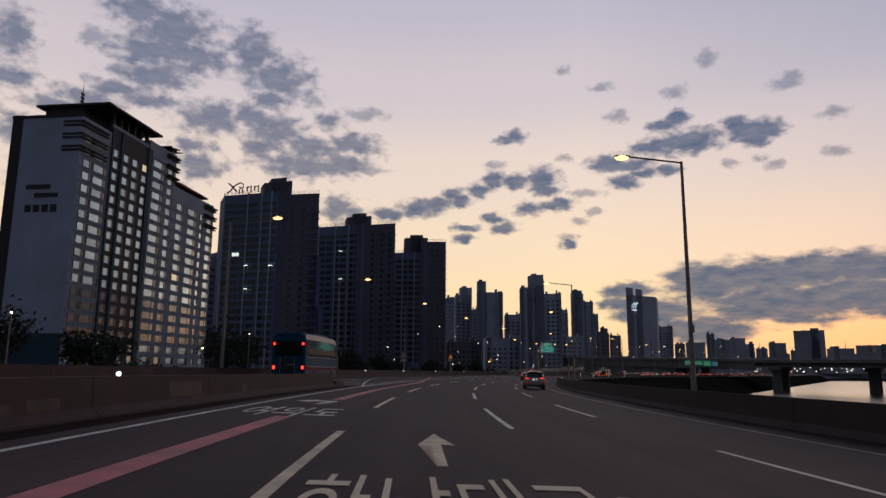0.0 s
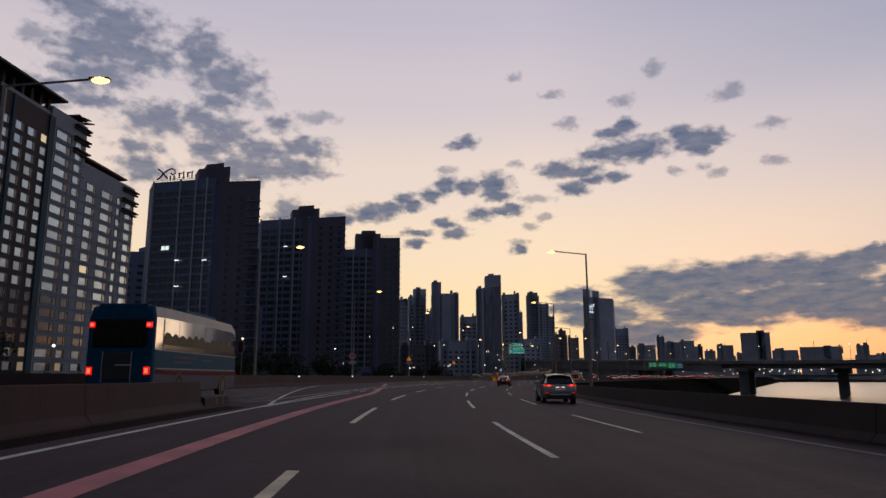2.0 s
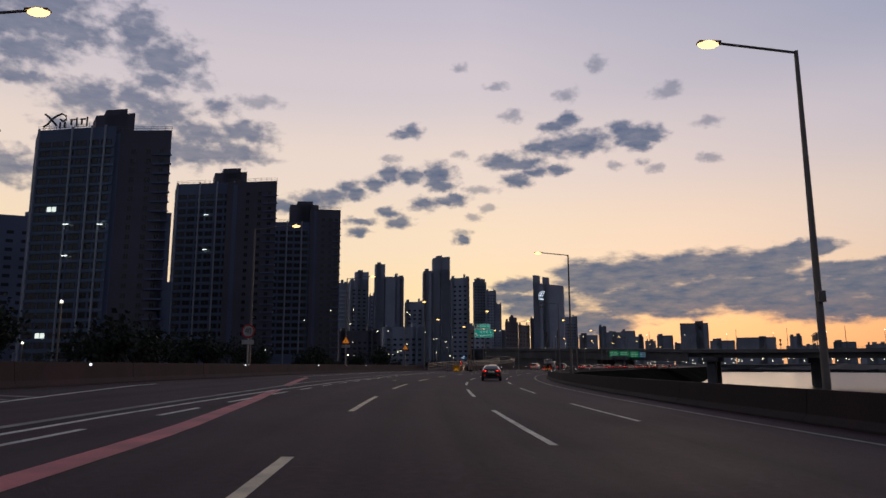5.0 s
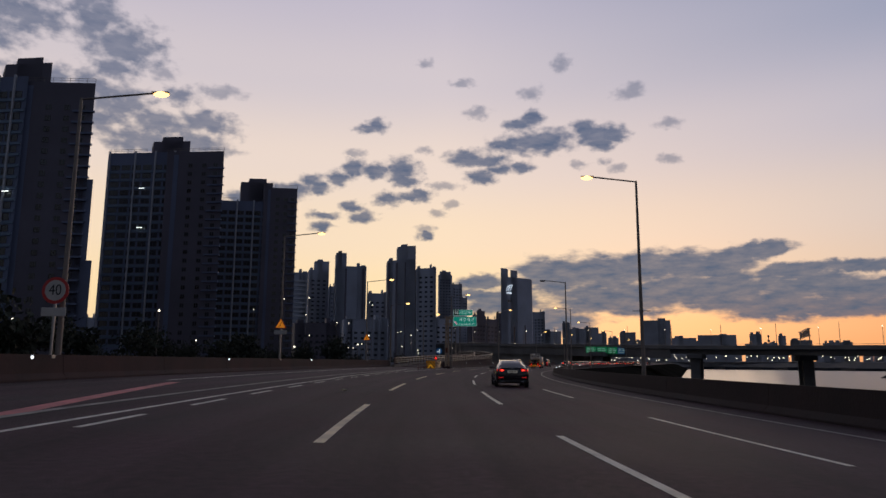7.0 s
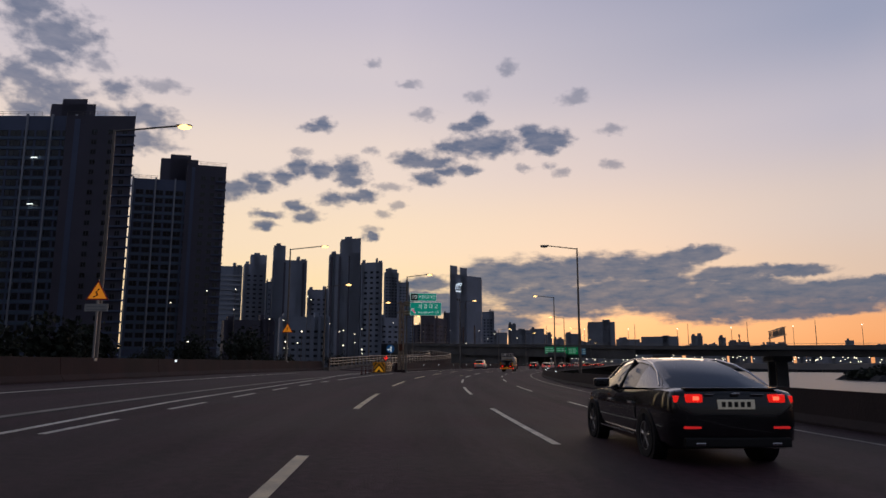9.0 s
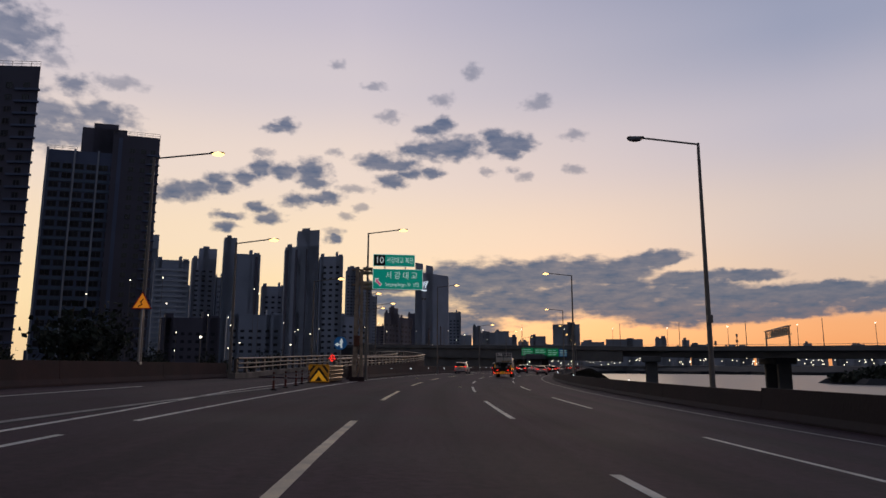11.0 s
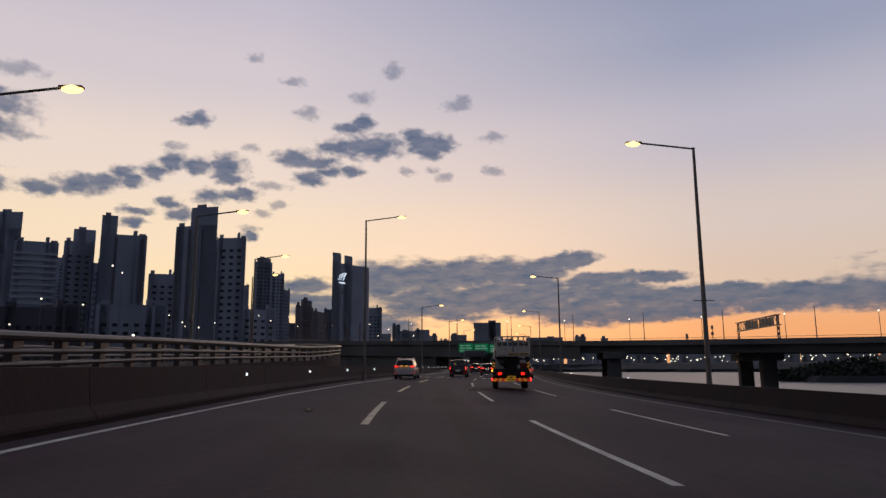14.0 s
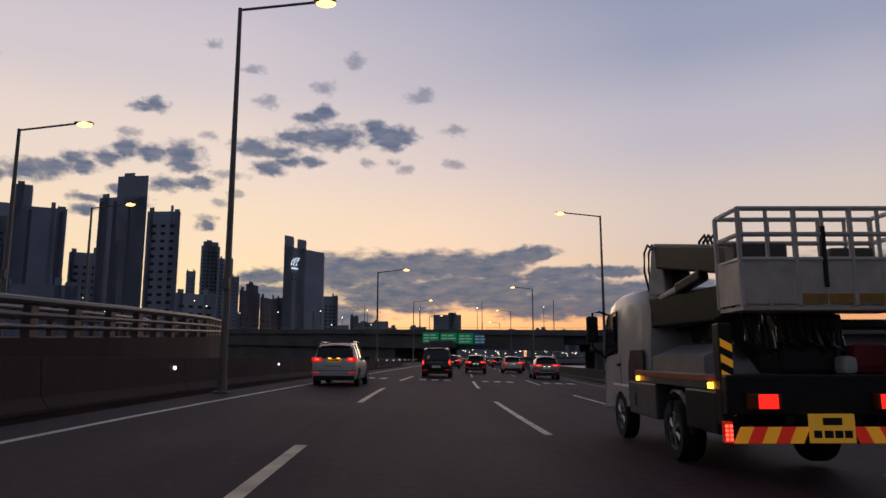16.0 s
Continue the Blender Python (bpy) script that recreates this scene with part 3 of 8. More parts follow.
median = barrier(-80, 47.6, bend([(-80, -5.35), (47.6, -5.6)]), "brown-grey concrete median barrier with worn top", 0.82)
barrier(-80, 170, 12.5, "concrete parapet along the river side, coloured as in shade", 0.84, 10, concrete_shaded)
barrier(170, 420, 12.5, "lower concrete parapet along the river bend, coloured as in shade", 0.74, 10, concrete_shaded)
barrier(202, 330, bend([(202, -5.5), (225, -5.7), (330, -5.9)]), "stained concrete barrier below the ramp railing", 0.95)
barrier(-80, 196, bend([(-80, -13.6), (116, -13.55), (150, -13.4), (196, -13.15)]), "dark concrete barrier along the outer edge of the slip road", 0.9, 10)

# low end block of the median with two pale plates, and the strips of dirt along the barriers
bm = bmesh.new()
swept(bm, 47.63, 50.2, [(-0.28, 0.0), (0.30, 0.0), (0.26, 0.36), (0.10, 0.42), (-0.10, 0.42), (-0.24, 0.36)], 1.3, shift=lambda s: (-5.6, 0))
part("end_block", bm, concrete, median, "low sloped concrete end block")
for s0 in (48.7, 49.4):
    bm = bmesh.new()
    swept(bm, s0, s0 + 0.34, [(0.292, 0.13), (0.276, 0.34), (0.262, 0.34), (0.278, 0.13)], 0.4, shift=lambda s: (-5.6, 0))
    part("marker_plate", bm, mortar, median, "pale marker plate")
dirt = paint("verge_dirt", (0.030, 0.017, 0.016), rough=0.95, spec=0.05, scale=0.8, vary=0.5, bump=0.5, grain=22)
for s0, s1, d0, d1 in ((-80, 50, -5.35, -4.55), (202, 330, -5.5, -4.75)):
    bm = bmesh.new()
    swept(bm, s0, s1, [(d0, 0.002), (d0, 0.012), (d1, 0.008), (d1, 0.002)], 3.0)
    solo("verge", bm, dirt, "strip of dark brown dirt along the foot of the barrier", "road verge", kind="structure")

# mortar repairs on the face of the median
for s0, s1, z0, z1 in ((20.2, 23.0, 0.30, 0.72), (13.1, 14.3, 0.26, 0.50), (12.1, 12.7, 0.26, 0.44), (27.5, 28.2, 0.26, 0.55)):
    bm = bmesh.new()
    face = lambda z: 0.164 - 0.06 * (z / 0.82 - 0.30) / 0.8
    swept(bm, s0, s1, [(face(z0), z0), (face(z1), z1), (face(z1) - 0.03, z1), (face(z0) - 0.03, z0)], 1.0, shift=lambda s: (-5.35 - 0.25 * (s + 80) / 130, 0))
    part("repair_patch", bm, mortar, median, "paler mortar patch")

# ---------------------------------------------------------------- street lamps
def street_lamp(s, d, reach, height=11.6, base=0.0, bracket=0.0, lit=True):
    """A tapered steel pole with a slightly rising arm and a glowing lantern. reach: metres of arm, to the right if positive."""
    t = thing("street_lamp", "tall dark steel street lamp with a glowing warm lantern" if lit else "tall dark steel street lamp with an unlit lantern", "street lamp", "expressway lamps", facing(s, d, base))
    bm = bmesh.new()
    rod(bm, (0, 0, 0), (0, 0, height), 0.125, 12, 0.065)
    smooth(part("pole", bm, pole_steel, t))
    bm = bmesh.new()
    box(bm, -0.22, 0.22, -0.22, 0.22, 0, 0.06, 0.01)
    rod(bm, (0, 0, 0.06), (0, 0, 0.5), 0.16, 12, 0.14)
    part("base_plate", bm, pole_steel, t)
    bm = bmesh.new()
    tube(bm, [(0, 0, height - 0.06), (reach * 0.3, 0, height + 0.03), (reach * 0.7, 0, height + 0.15), (reach, 0, height + 0.24)], 0.045, 8)
    smooth(part("arm", bm, pole_steel, t))
    sgn = 1 if reach > 0 else -1
    bm = bmesh.new()
    box(bm, min(reach - sgn * 0.12, reach + sgn * 0.62), max(reach - sgn * 0.12, reach + sgn * 0.62), -0.13, 0.13, height + 0.21, height + 0.29, 0.03)
    h = part("lantern", bm, pole_steel, t)
    bm = bmesh.new()
    bmesh.ops.create_uvsphere(bm, u_segments=12, v_segments=8, radius=1, matrix=Matrix.Translation((reach + sgn * 0.28, 0, height + 0.19)) @ Matrix.Diagonal((0.35, 0.18, 0.13, 1)))
    part("bulb", bm, lamp_warm if lit else lamp_glass, h, "glowing warm glass" if lit else "grey glass")
    if bracket:
        bm = bmesh.new()
        rod(bm, (-0.5, 0, bracket), (0.5, 0, bracket), 0.02, 6)
        rod(bm, (0, 0, bracket - 0.05), (0, 0, bracket + 0.05), 0.12, 10)
        part("banner_bracket", bm, pole_steel, t)
    else:
        part("control_box", boxed(-0.11, 0.11, -0.22, -0.10, 3.2, 3.55, 0.015), pole_steel, t)
    return t


for s, d, h in ((32.5, 13.9, 11.45), (81.8, 14.0, 11.4), (128.0, 13.5, 11.85), (178.2, 14.0, 11.4), (227.0, 14.2, 11.5), (277.3, 13.3, 11.4), (330, 13.4, 11.4), (380, 13.4, 11.4), (430, 13.4, 11.4), (482, 13.4, 11.4), (535, 13.4, 11.4)):
    street_lamp(s, d, -2.6, h, base=0.3, bracket=4.2 if s in (128.0, 227.0) else 0.0, lit=s != 178.2)
for s, d, h in ((203.4, -4.53, 11.85), (249.9, -4.4, 12.7), (297, -5.2, 9.6), (345, -5.2, 10.5), (396, -5.2, 11)):
    street_lamp(s, d, 2.6, h)
for s, d, h in ((15.0, -13.6, 11.5), (48.4, -13.6, 11.5), (81.4, -13.6, 11.5), (117.0, -13.6, 12.1), (150.2, -13.6, 12.2), (183.9, -13.4, 11.95)):
    street_lamp(s, d, 3.2, h)
for s, d, h, b in ((197.2, -13.24, 9.7, 0.0), (216.3, -12.4, 10.3, -1.0), (236.2, -12.7, 9.6, 0.3), (256.4, -15.6, 9.6, 0.8), (275.6, -23.0, 10.5, 0.8)):
    street_lamp(s, d, 2.5, h, base=b)

# ---------------------------------------------------------------- overpass ahead
DECK = [(300.0, 100.0, 4.2), (230.0, 245.0, 6.0), (205.0, 296.0, 6.9), (193.0, 322.0, 7.2), (173.0, 362.0, 7.8), (152.0, 402.0, 9.0), (104.0, 500.0, 11.6), (60.0, 590.0, 12.0)]


def deck_at(k):
    i = min(int(k), len(DECK) - 2)
    f_ = k - i
    a, b = Vector(DECK[i]), Vector(DECK[i + 1])
    p = a.lerp(b, f_)
    d = (b - a)
    d.z = 0
    d.normalize()
    return p, Vector((d.y, -d.x, 0))


def deck_sweep(bm, profile, k0, k1, n):
    rows = []
    for i in range(n + 1):
        p, r = deck_at(k0 + (k1 - k0) * i / n)
        rows.append([bm.verts.new(p + r * a + Vector((0, 0, z))) for a, z in profile])
    m = len(profile)
    fs = []
    for a, b in zip(rows, rows[1:]):
        for k in range(m):
            fs.append(bm.faces.new((a[k], a[(k + 1) % m], b[(k + 1) % m], b[k])))
    fs += [bm.faces.new(rows[0]), bm.faces.new(rows[-1])]
    bmesh.ops.recalc_face_normals(bm, faces=fs)


bridge = thing("bridge", "long dark concrete river bridge crossing over the expressway", "bridge", kind="structure")
bm = bmesh.new()
deck_sweep(bm, [(-10, -0.9), (-10, 0.0), (36, 0.0), (36, -0.9), (33, -1.2), (-7, -1.2)], 0, 7, 28)
part("deck", bm, bridge_concrete, bridge)
for off in (-6.5, 0.0, 8.0, 16.0, 24.0, 32.0):
    bm = bmesh.new()
    deck_sweep(bm, [(off - 0.35, -3.0), (off - 0.35, -1.1), (off + 0.35, -1.1), (off + 0.35, -3.0)], 0, 7, 28)
    part("girder", bm, bridge_concrete, bridge)
for off in (-9.8, 35.8):
    bm = bmesh.new()
    deck_sweep(bm, [(off - 0.15, 0.0), (off - 0.15, 0.55), (off + 0.15, 0.55), (off + 0.15, 0.0)], 0, 7, 28)
    part("parapet", bm, bridge_concrete, bridge)
    bm = bmesh.new()
    deck_sweep(bm, [(off - 0.05, 1.0), (off - 0.05, 1.1), (off + 0.05, 1.1), (off + 0.05, 1.0)], 0, 7, 28)
    part("handrail", bm, steel, bridge)
for i in range(-2, 3):
    # columns stand in pairs, 24 m apart, on a line skewed to the deck
    x, y = 201.7 - 31.7 * i, 329.4 + 28.6 * i
    p, r = deck_at((1.2, 1.75, 3.04, 4.12, 4.9)[i + 2])
    m = Matrix.Translation((x, y, p.z)) @ Matrix.Rotation(radians(-35), 4, "Z")
    pier = part("pier", boxed(-3.2, 3.2, -5.0, 29.0, -5.0, -2.9, 0.4), bridge_concrete, bridge)
    pier.matrix_basis = m
    for y0 in (0.0, 23.7):
        part("column", boxed(-2.0, 2.0, y0 - 1.8, y0 + 1.8, -19, -4.9, 0.3), bridge_concrete, pier)
# fascia beam over the expressway; added solid fill for the shade under the city side
bm = bmesh.new()
deck_sweep(bm, [(-9.2, -5.0), (-9.2, -0.9), (-8.6, -0.9), (-8.6, -5.0)], 4.15, 7, 24)
part("fascia_beam", bm, bridge_concrete, bridge)
bm = bmesh.new()
deck_sweep(bm, [(-8.0, -16.0), (-8.0, -1.2), (8.0, -1.2), (8.0, -16.0)], 5.16, 7, 16)
part("abutment", bm, bridge_concrete, bridge)

# lamps, bare poles, signals and the sign gantry on the bridge deck
arc = [0.0]
for a, b in zip(DECK, DECK[1:]):
    arc.append(arc[-1] + math.hypot(b[0] - a[0], b[1] - a[1]))


def deck_pose(m, off):
    """The pose on the deck, metres from its river end and metres across."""
    i = max(j for j in range(len(DECK) - 1) if arc[j] <= m)
    p, r = deck_at(i + (m - arc[i]) / (arc[i + 1] - arc[i]))
    return Matrix.Translation(p + r * off) @ Matrix.Rotation(math.atan2(r.y, r.x), 4, "Z")


for i in range(22):
    m = 39.4 + 22.7 * i
    t = thing("bridge_lamp", "slim street lamp burning on the river bridge", "street lamp", "bridge lamps", deck_pose(m, 9.3))
    part("pole", rodded((0, 0, 0), (0, 0, 7.8), 0.11, 8, 0.06), pole_steel, t)
    bm = bmesh.new()
    bmesh.ops.create_uvsphere(bm, u_segments=8, v_segments=6, radius=0.20, matrix=Matrix.Translation((0, 0, 7.9)))
    part("bulb", bm, lamp_white, t, "glowing lamp head")
    t = thing("bridge_mast", "bare dark steel mast on the river bridge", "mast", "bridge masts", deck_pose(m + 15.0 + 1.5 * (i - 8), 9.3))
    part("pole", rodded((0, 0, 0), (0, 0, 9.9), 0.16, 8, 0.09), pole_steel, t)
    part("foot", boxed(-0.3, 0.3, -0.3, 0.3, 0, 0.5, 0.05), pole_steel, t)
for m, h in ((arc[3] + 17.0, 5.2), (arc[3] + 24.6, 2.9)):
    t = thing("bridge_signal", "small dark signal post on the river bridge", "signal", "bridge signals", deck_pose(m, 9.3))
    part("post", rodded((0, 0, 0), (0, 0, h), 0.12, 8), pole_steel, t)
    part("signal_head", boxed(-0.4, 0.4, -0.25, 0.25, h - 1.0, h, 0.1), pole_steel, t)
    part("signal_box", boxed(-0.5, 0.5, -0.3, 0.3, h * 0.45, h * 0.45 + 0.9, 0.1), pole_steel, t)
g0, g1 = Vector((195.9, 320.5, 7.2)), Vector((218.0, 352.8, 7.2))
gw = (g1 - g0).length
gan = thing("sign_gantry", "steel truss gantry over the bridge deck", "gantry", at=Matrix.Translation(g0) @ Matrix.Rotation(math.atan2(g1.y - g0.y, g1.x - g0.x), 4, "Z"))
for x in (0.0, gw):
    for a in (-0.85, 0.85):
        part("post", rodded((x + a, 0, 0), (x + a, 0, 7.4), 0.14, 8), pole_steel, gan)
    for i in range(5):
        z = i * 1.46
        for a in (-0.85, 0.85):
            part("brace", rodded((x - a, 0, z), (x + a, 0, z + 1.46), 0.09, 6), pole_steel, gan)
for z in (4.6, 7.3):
    for y in (-0.5, 0.5):
        part("chord", rodded((-1.0, y, z), (gw + 1.0, y, z), 0.13, 8), pole_steel, gan)
n = 12
for i in range(n):
    a, b = gw * i / n, gw * (i + 1) / n
    part("web_strut", rodded((a, 0, 4.6), (b, 0, 7.3), 0.09, 6), pole_steel, gan)
    part("web_strut", rodded((a, 0, 4.6), (a, 0, 7.3), 0.08, 6), pole_steel, gan)
for k0, k1 in ((0.14, 0.48), (0.52, 0.86)):
    board = part("sign_board", boxed(gw * k0, gw * k1, -0.75, -0.6, 4.6, 7.1, 0.03), pole_steel, gan, "back of a dark sign board")
    for i in range(4):
        x = gw * (k0 + (k1 - k0) * (i + 0.5) / 4)
        part("stiffener", boxed(x - 0.12, x + 0.12, -0.86, -0.74, 4.7, 7.0), steel, board)

# a second, lower bridge far up the river, with its string of lamps
low_bridge = thing("far_bridge", "low distant bridge across the river with small lamps", "bridge", kind="structure")


def far_point(azim, z, r0=1000.0):
    return Vector((22 + r0 * math.sin(radians(azim)), 168 + r0 * math.cos(radians(azim)), z))


bm = bmesh.new()
for z0, z1, wide in ((-5.2, 1.2, 0.0), (1.2, 2.2, 1.5)):
    n = 24
    ring = [[bm.verts.new(far_point(22 + 50 * i / n, z, 1000 + w_)) for z, w_ in ((z0, -wide), (z1, -wide), (z1, 16), (z0, 16))] for i in range(n + 1)]
    for a, b in zip(ring, ring[1:]):
        for k in range(4):
            bm.faces.new((a[k], a[(k + 1) % 4], b[(k + 1) % 4], b[k]))
bmesh.ops.recalc_face_normals(bm, faces=bm.faces[:])
part("deck", bm, bridge_concrete, low_bridge)
for i in range(16):
    azim = 24.3 + 2.85 * i
    for off in (-0.42, 0.0, 0.42):
        part("pier", rodded(far_point(azim + off, -5.0, 1006), far_point(azim + off, -10.0, 1006), 2.4, 8), bridge_concrete, low_bridge)
for i in range(64):
    p = far_point(22.5 + 0.77 * i, 2.2, 1002)
    lamp = part("lamp_post", rodded(p, p + Vector((0, 0, 5.0 + 1.5 * (i % 3))), 0.12, 6), pole_steel, low_bridge)
    bm = bmesh.new()
    bmesh.ops.create_uvsphere(bm, u_segments=6, v_segments=4, radius=0.62, matrix=Matrix.Translation(p + Vector((0, 0, 5.2 + 1.5 * (i % 3)))))
    part("bulb", bm, lamp_white, lamp)

# ---------------------------------------------------------------- buildings
facade_dark = paint("facade_grey_dark", (0.165, 0.20, 0.31), rough=0.85, scale=0.06, vary=0.25, grain=2.5, bump=0.1)
facade_mid = paint("facade_grey", (0.175, 0.245, 0.345), rough=0.85, scale=0.06, vary=0.2, grain=2.5, bump=0.1)
facade_pale = paint("facade_pale", (0.46, 0.49, 0.62), rough=0.85, scale=0.08, vary=0.18, grain=2.5, bump=0.1)
facade_brown = paint("facade_brown", (0.145, 0.138, 0.18), rough=0.85, scale=0.06, vary=0.2, grain=2.5, bump=0.1)
# walls of far towers paler and bluer: distance haze mixed into the colour
facade_haze = paint("facade_haze", (0.38, 0.42, 0.52), rough=0.85, scale=0.06, vary=0.2, grain=2.5)
facade_teal = paint("facade_teal", (0.028, 0.070, 0.095), rough=0.8, scale=0.08, vary=0.2, grain=2.5)
rib_pale = paint("facade_rib", (0.50, 0.53, 0.60), rough=0.8, scale=0.1, vary=0.15)
glass_dark = paint("window_glass_dark", (0.030, 0.036, 0.045), rough=0.12, scale=0.4, vary=0.4, spec=0.7, obj_vary=0.5)
# hotel panes: bright sky reflection put into the colour, dark reflection for low rows
glass_sky_pale = paint("window_glass_sky", (0.58, 0.78, 0.90), rough=0.22, metal=0.30, spec=0.4, scale=0.4, vary=0.2, obj_vary=0.25)
glass_low_dark = paint("window_glass_low_dark", (0.075, 0.095, 0.12), rough=0.15, scale=0.4, vary=0.3, spec=0.6, obj_vary=0.3)
frame_dark = paint("window_frame_dark", (0.10, 0.10, 0.11), rough=0.6, vary=0.1)
lit_warm = paint("window_lit_warm", (0.6, 0.5, 0.35), glow=(1.0, 0.78, 0.46), power=0.55)
lit_dim = paint("window_lit_dim", (0.5, 0.42, 0.3), glow=(1.0, 0.72, 0.40), power=0.16)
lit_cold = paint("window_lit_cold", (0.6, 0.65, 0.6), glow=(0.90, 1.0, 0.92), power=0.9)
tube_white = paint("fluorescent_tube", (0.9, 0.9, 0.9), glow=(0.92, 1.0, 0.95), power=1.6)
glass_far = paint("far_window_glass", (0.035, 0.042, 0.055), rough=0.5, scale=0.4, vary=0.4, spec=0.3)
roof_dark = paint("roof_dark", (0.06, 0.055, 0.055), rough=0.9, scale=0.2, vary=0.2)

WINDOWS = {}


def window_mesh(w, h, frame_m, glass_m, split=0.5, second=None):
    """A window that stands proud of a wall whose outside is -y: one frame with a mullion and two recessed panes."""
    key = (round(w, 2), round(h, 2), frame_m.name, glass_m.name, split)
    if key not in WINDOWS:
        bm = bmesh.new()
        f = min(0.12, w * 0.08)
        m_ = -w / 2 + w * split
        xs, zs = [-w / 2, -w / 2 + f, m_ - f / 2, m_ + f / 2, w / 2 - f, w / 2], [0, f, h - f, h]
        front = [[bm.verts.new((x, -0.14, z)) for z in zs] for x in xs]
        back = [[bm.verts.new((x, 0.02, z)) for z in (0, h)] for x in (-w / 2, w / 2)]
        for i in range(5):
            for j in range(3):
                ring = (front[i][j], front[i + 1][j], front[i + 1][j + 1], front[i][j + 1])
                if j == 1 and i in (1, 3):
                    deep = [bm.verts.new((v.co.x, -0.05, v.co.z)) for v in ring]
                    bm.faces.new(deep).material_index = 1 if i == 1 or not second else 2
                    for k in range(4):
                        bm.faces.new((ring[k], ring[(k + 1) % 4], deep[(k + 1) % 4], deep[k]))
                else:
                    bm.faces.new(ring)
        bm.faces.new([c[0] for c in front] + [back[1][0], back[0][0]])
        bm.faces.new([c[3] for c in front] + [back[1][1], back[0][1]])
        bm.faces.new(front[0] + [back[0][1], back[0][0]])
        bm.faces.new(front[5] + [back[1][1], back[1][0]])
        bmesh.ops.recalc_face_normals(bm, faces=bm.faces[:])
        WINDOWS[key] = mesh_from("window", bm, frame_m, glass_m, second or glass_m)
    return WINDOWS[key]


def wall_pose(a, b, x, z):
    """On the upright wall from a to b (plan), seen from its right side when walking from a to b: x metres along, z up."""
    a, b = Vector((*a, 0)), Vector((*b, 0))
    u = (b - a).normalized()
    m = Matrix.Identity(4)
    m.col[0][:3] = u
    m.col[1][:3] = Vector((-u.y, u.x, 0))
    m.col[2][:3] = (0, 0, 1)
    m.translation = a + u * x + Vector((0, 0, z))
    return m


def window_rows(parent, a, b, xs, zs, w, h, frame_m, glass_m, lit=0.0, lit_m=None, rnd=None, name="window", split=0.5, second=None):
    plain, shine = window_mesh(w, h, frame_m, glass_m, split, second), window_mesh(w, h, frame_m, lit_m or lit_warm, split, second)
    for z in zs:
        for x in xs:
            o = new(name, shine if rnd and rnd.random() < lit else plain)
            o.parent = parent
            o.matrix_basis = wall_pose(a, b, x, z)


def window_field(parent, a, b, xs, zs, w, h, glass_m, name="window_field"):
    """Far windows, joined: shallow panes with a lintel line each."""
    me_v, me_f = [], []
    for z in zs:
        for x in xs:
            m = wall_pose(a, b, x, z)
            i = len(me_v)
            for px, py, pz in ((-w / 2, -0.10, 0), (w / 2, -0.10, 0), (w / 2, -0.10, h), (-w / 2, -0.10, h), (-w / 2, 0.02, 0), (w / 2, 0.02, 0), (w / 2, 0.02, h), (-w / 2, 0.02, h)):
                me_v.append(m @ Vector((px, py, pz)))
            me_f += [(i, i + 1, i + 2, i + 3), (i, i + 4, i + 5, i + 1), (i + 3, i + 2, i + 6, i + 7), (i, i + 3, i + 7, i + 4), (i + 1, i + 5, i + 6, i + 2)]
    me = bpy.data.meshes.new(name)
    me.from_pydata(me_v, [], me_f)
    me.materials.append(glass_m)
    o = new(name, me)
    o.parent = parent
    o["kind"] = "stuff"
    return o


def slab(parent, a, b, depth, top, material, name="wall", foot=-2.0, label="", back=None):
    """A block whose front runs from a to b; it goes back from there by depth."""
    a, b = Vector((*a, 0)), Vector((*b, 0))
    u = (b - a).normalized()
    n = Vector((*back, 0)).normalized() * depth if back else Vector((-u.y, u.x, 0)) * depth
    bm = bmesh.new()
    prism(bm, [(p.x, p.y) for p in (a, b, b + n, a + n)], foot, top)
    return part(name, bm, material, parent, label)


def along(a, b, k):
    return (a[0] + (b[0] - a[0]) * k, a[1] + (b[1] - a[1]) * k)


def span(n, w, edge=0.0):
    """n even centres on a width."""
    g = (w - 2 * edge) / n
    return [edge + g * (i + 0.5) for i in range(n)]


def dist(a, b):
    return math.hypot(b[0] - a[0], b[1] - a[1])


rnd = random.Random(4)


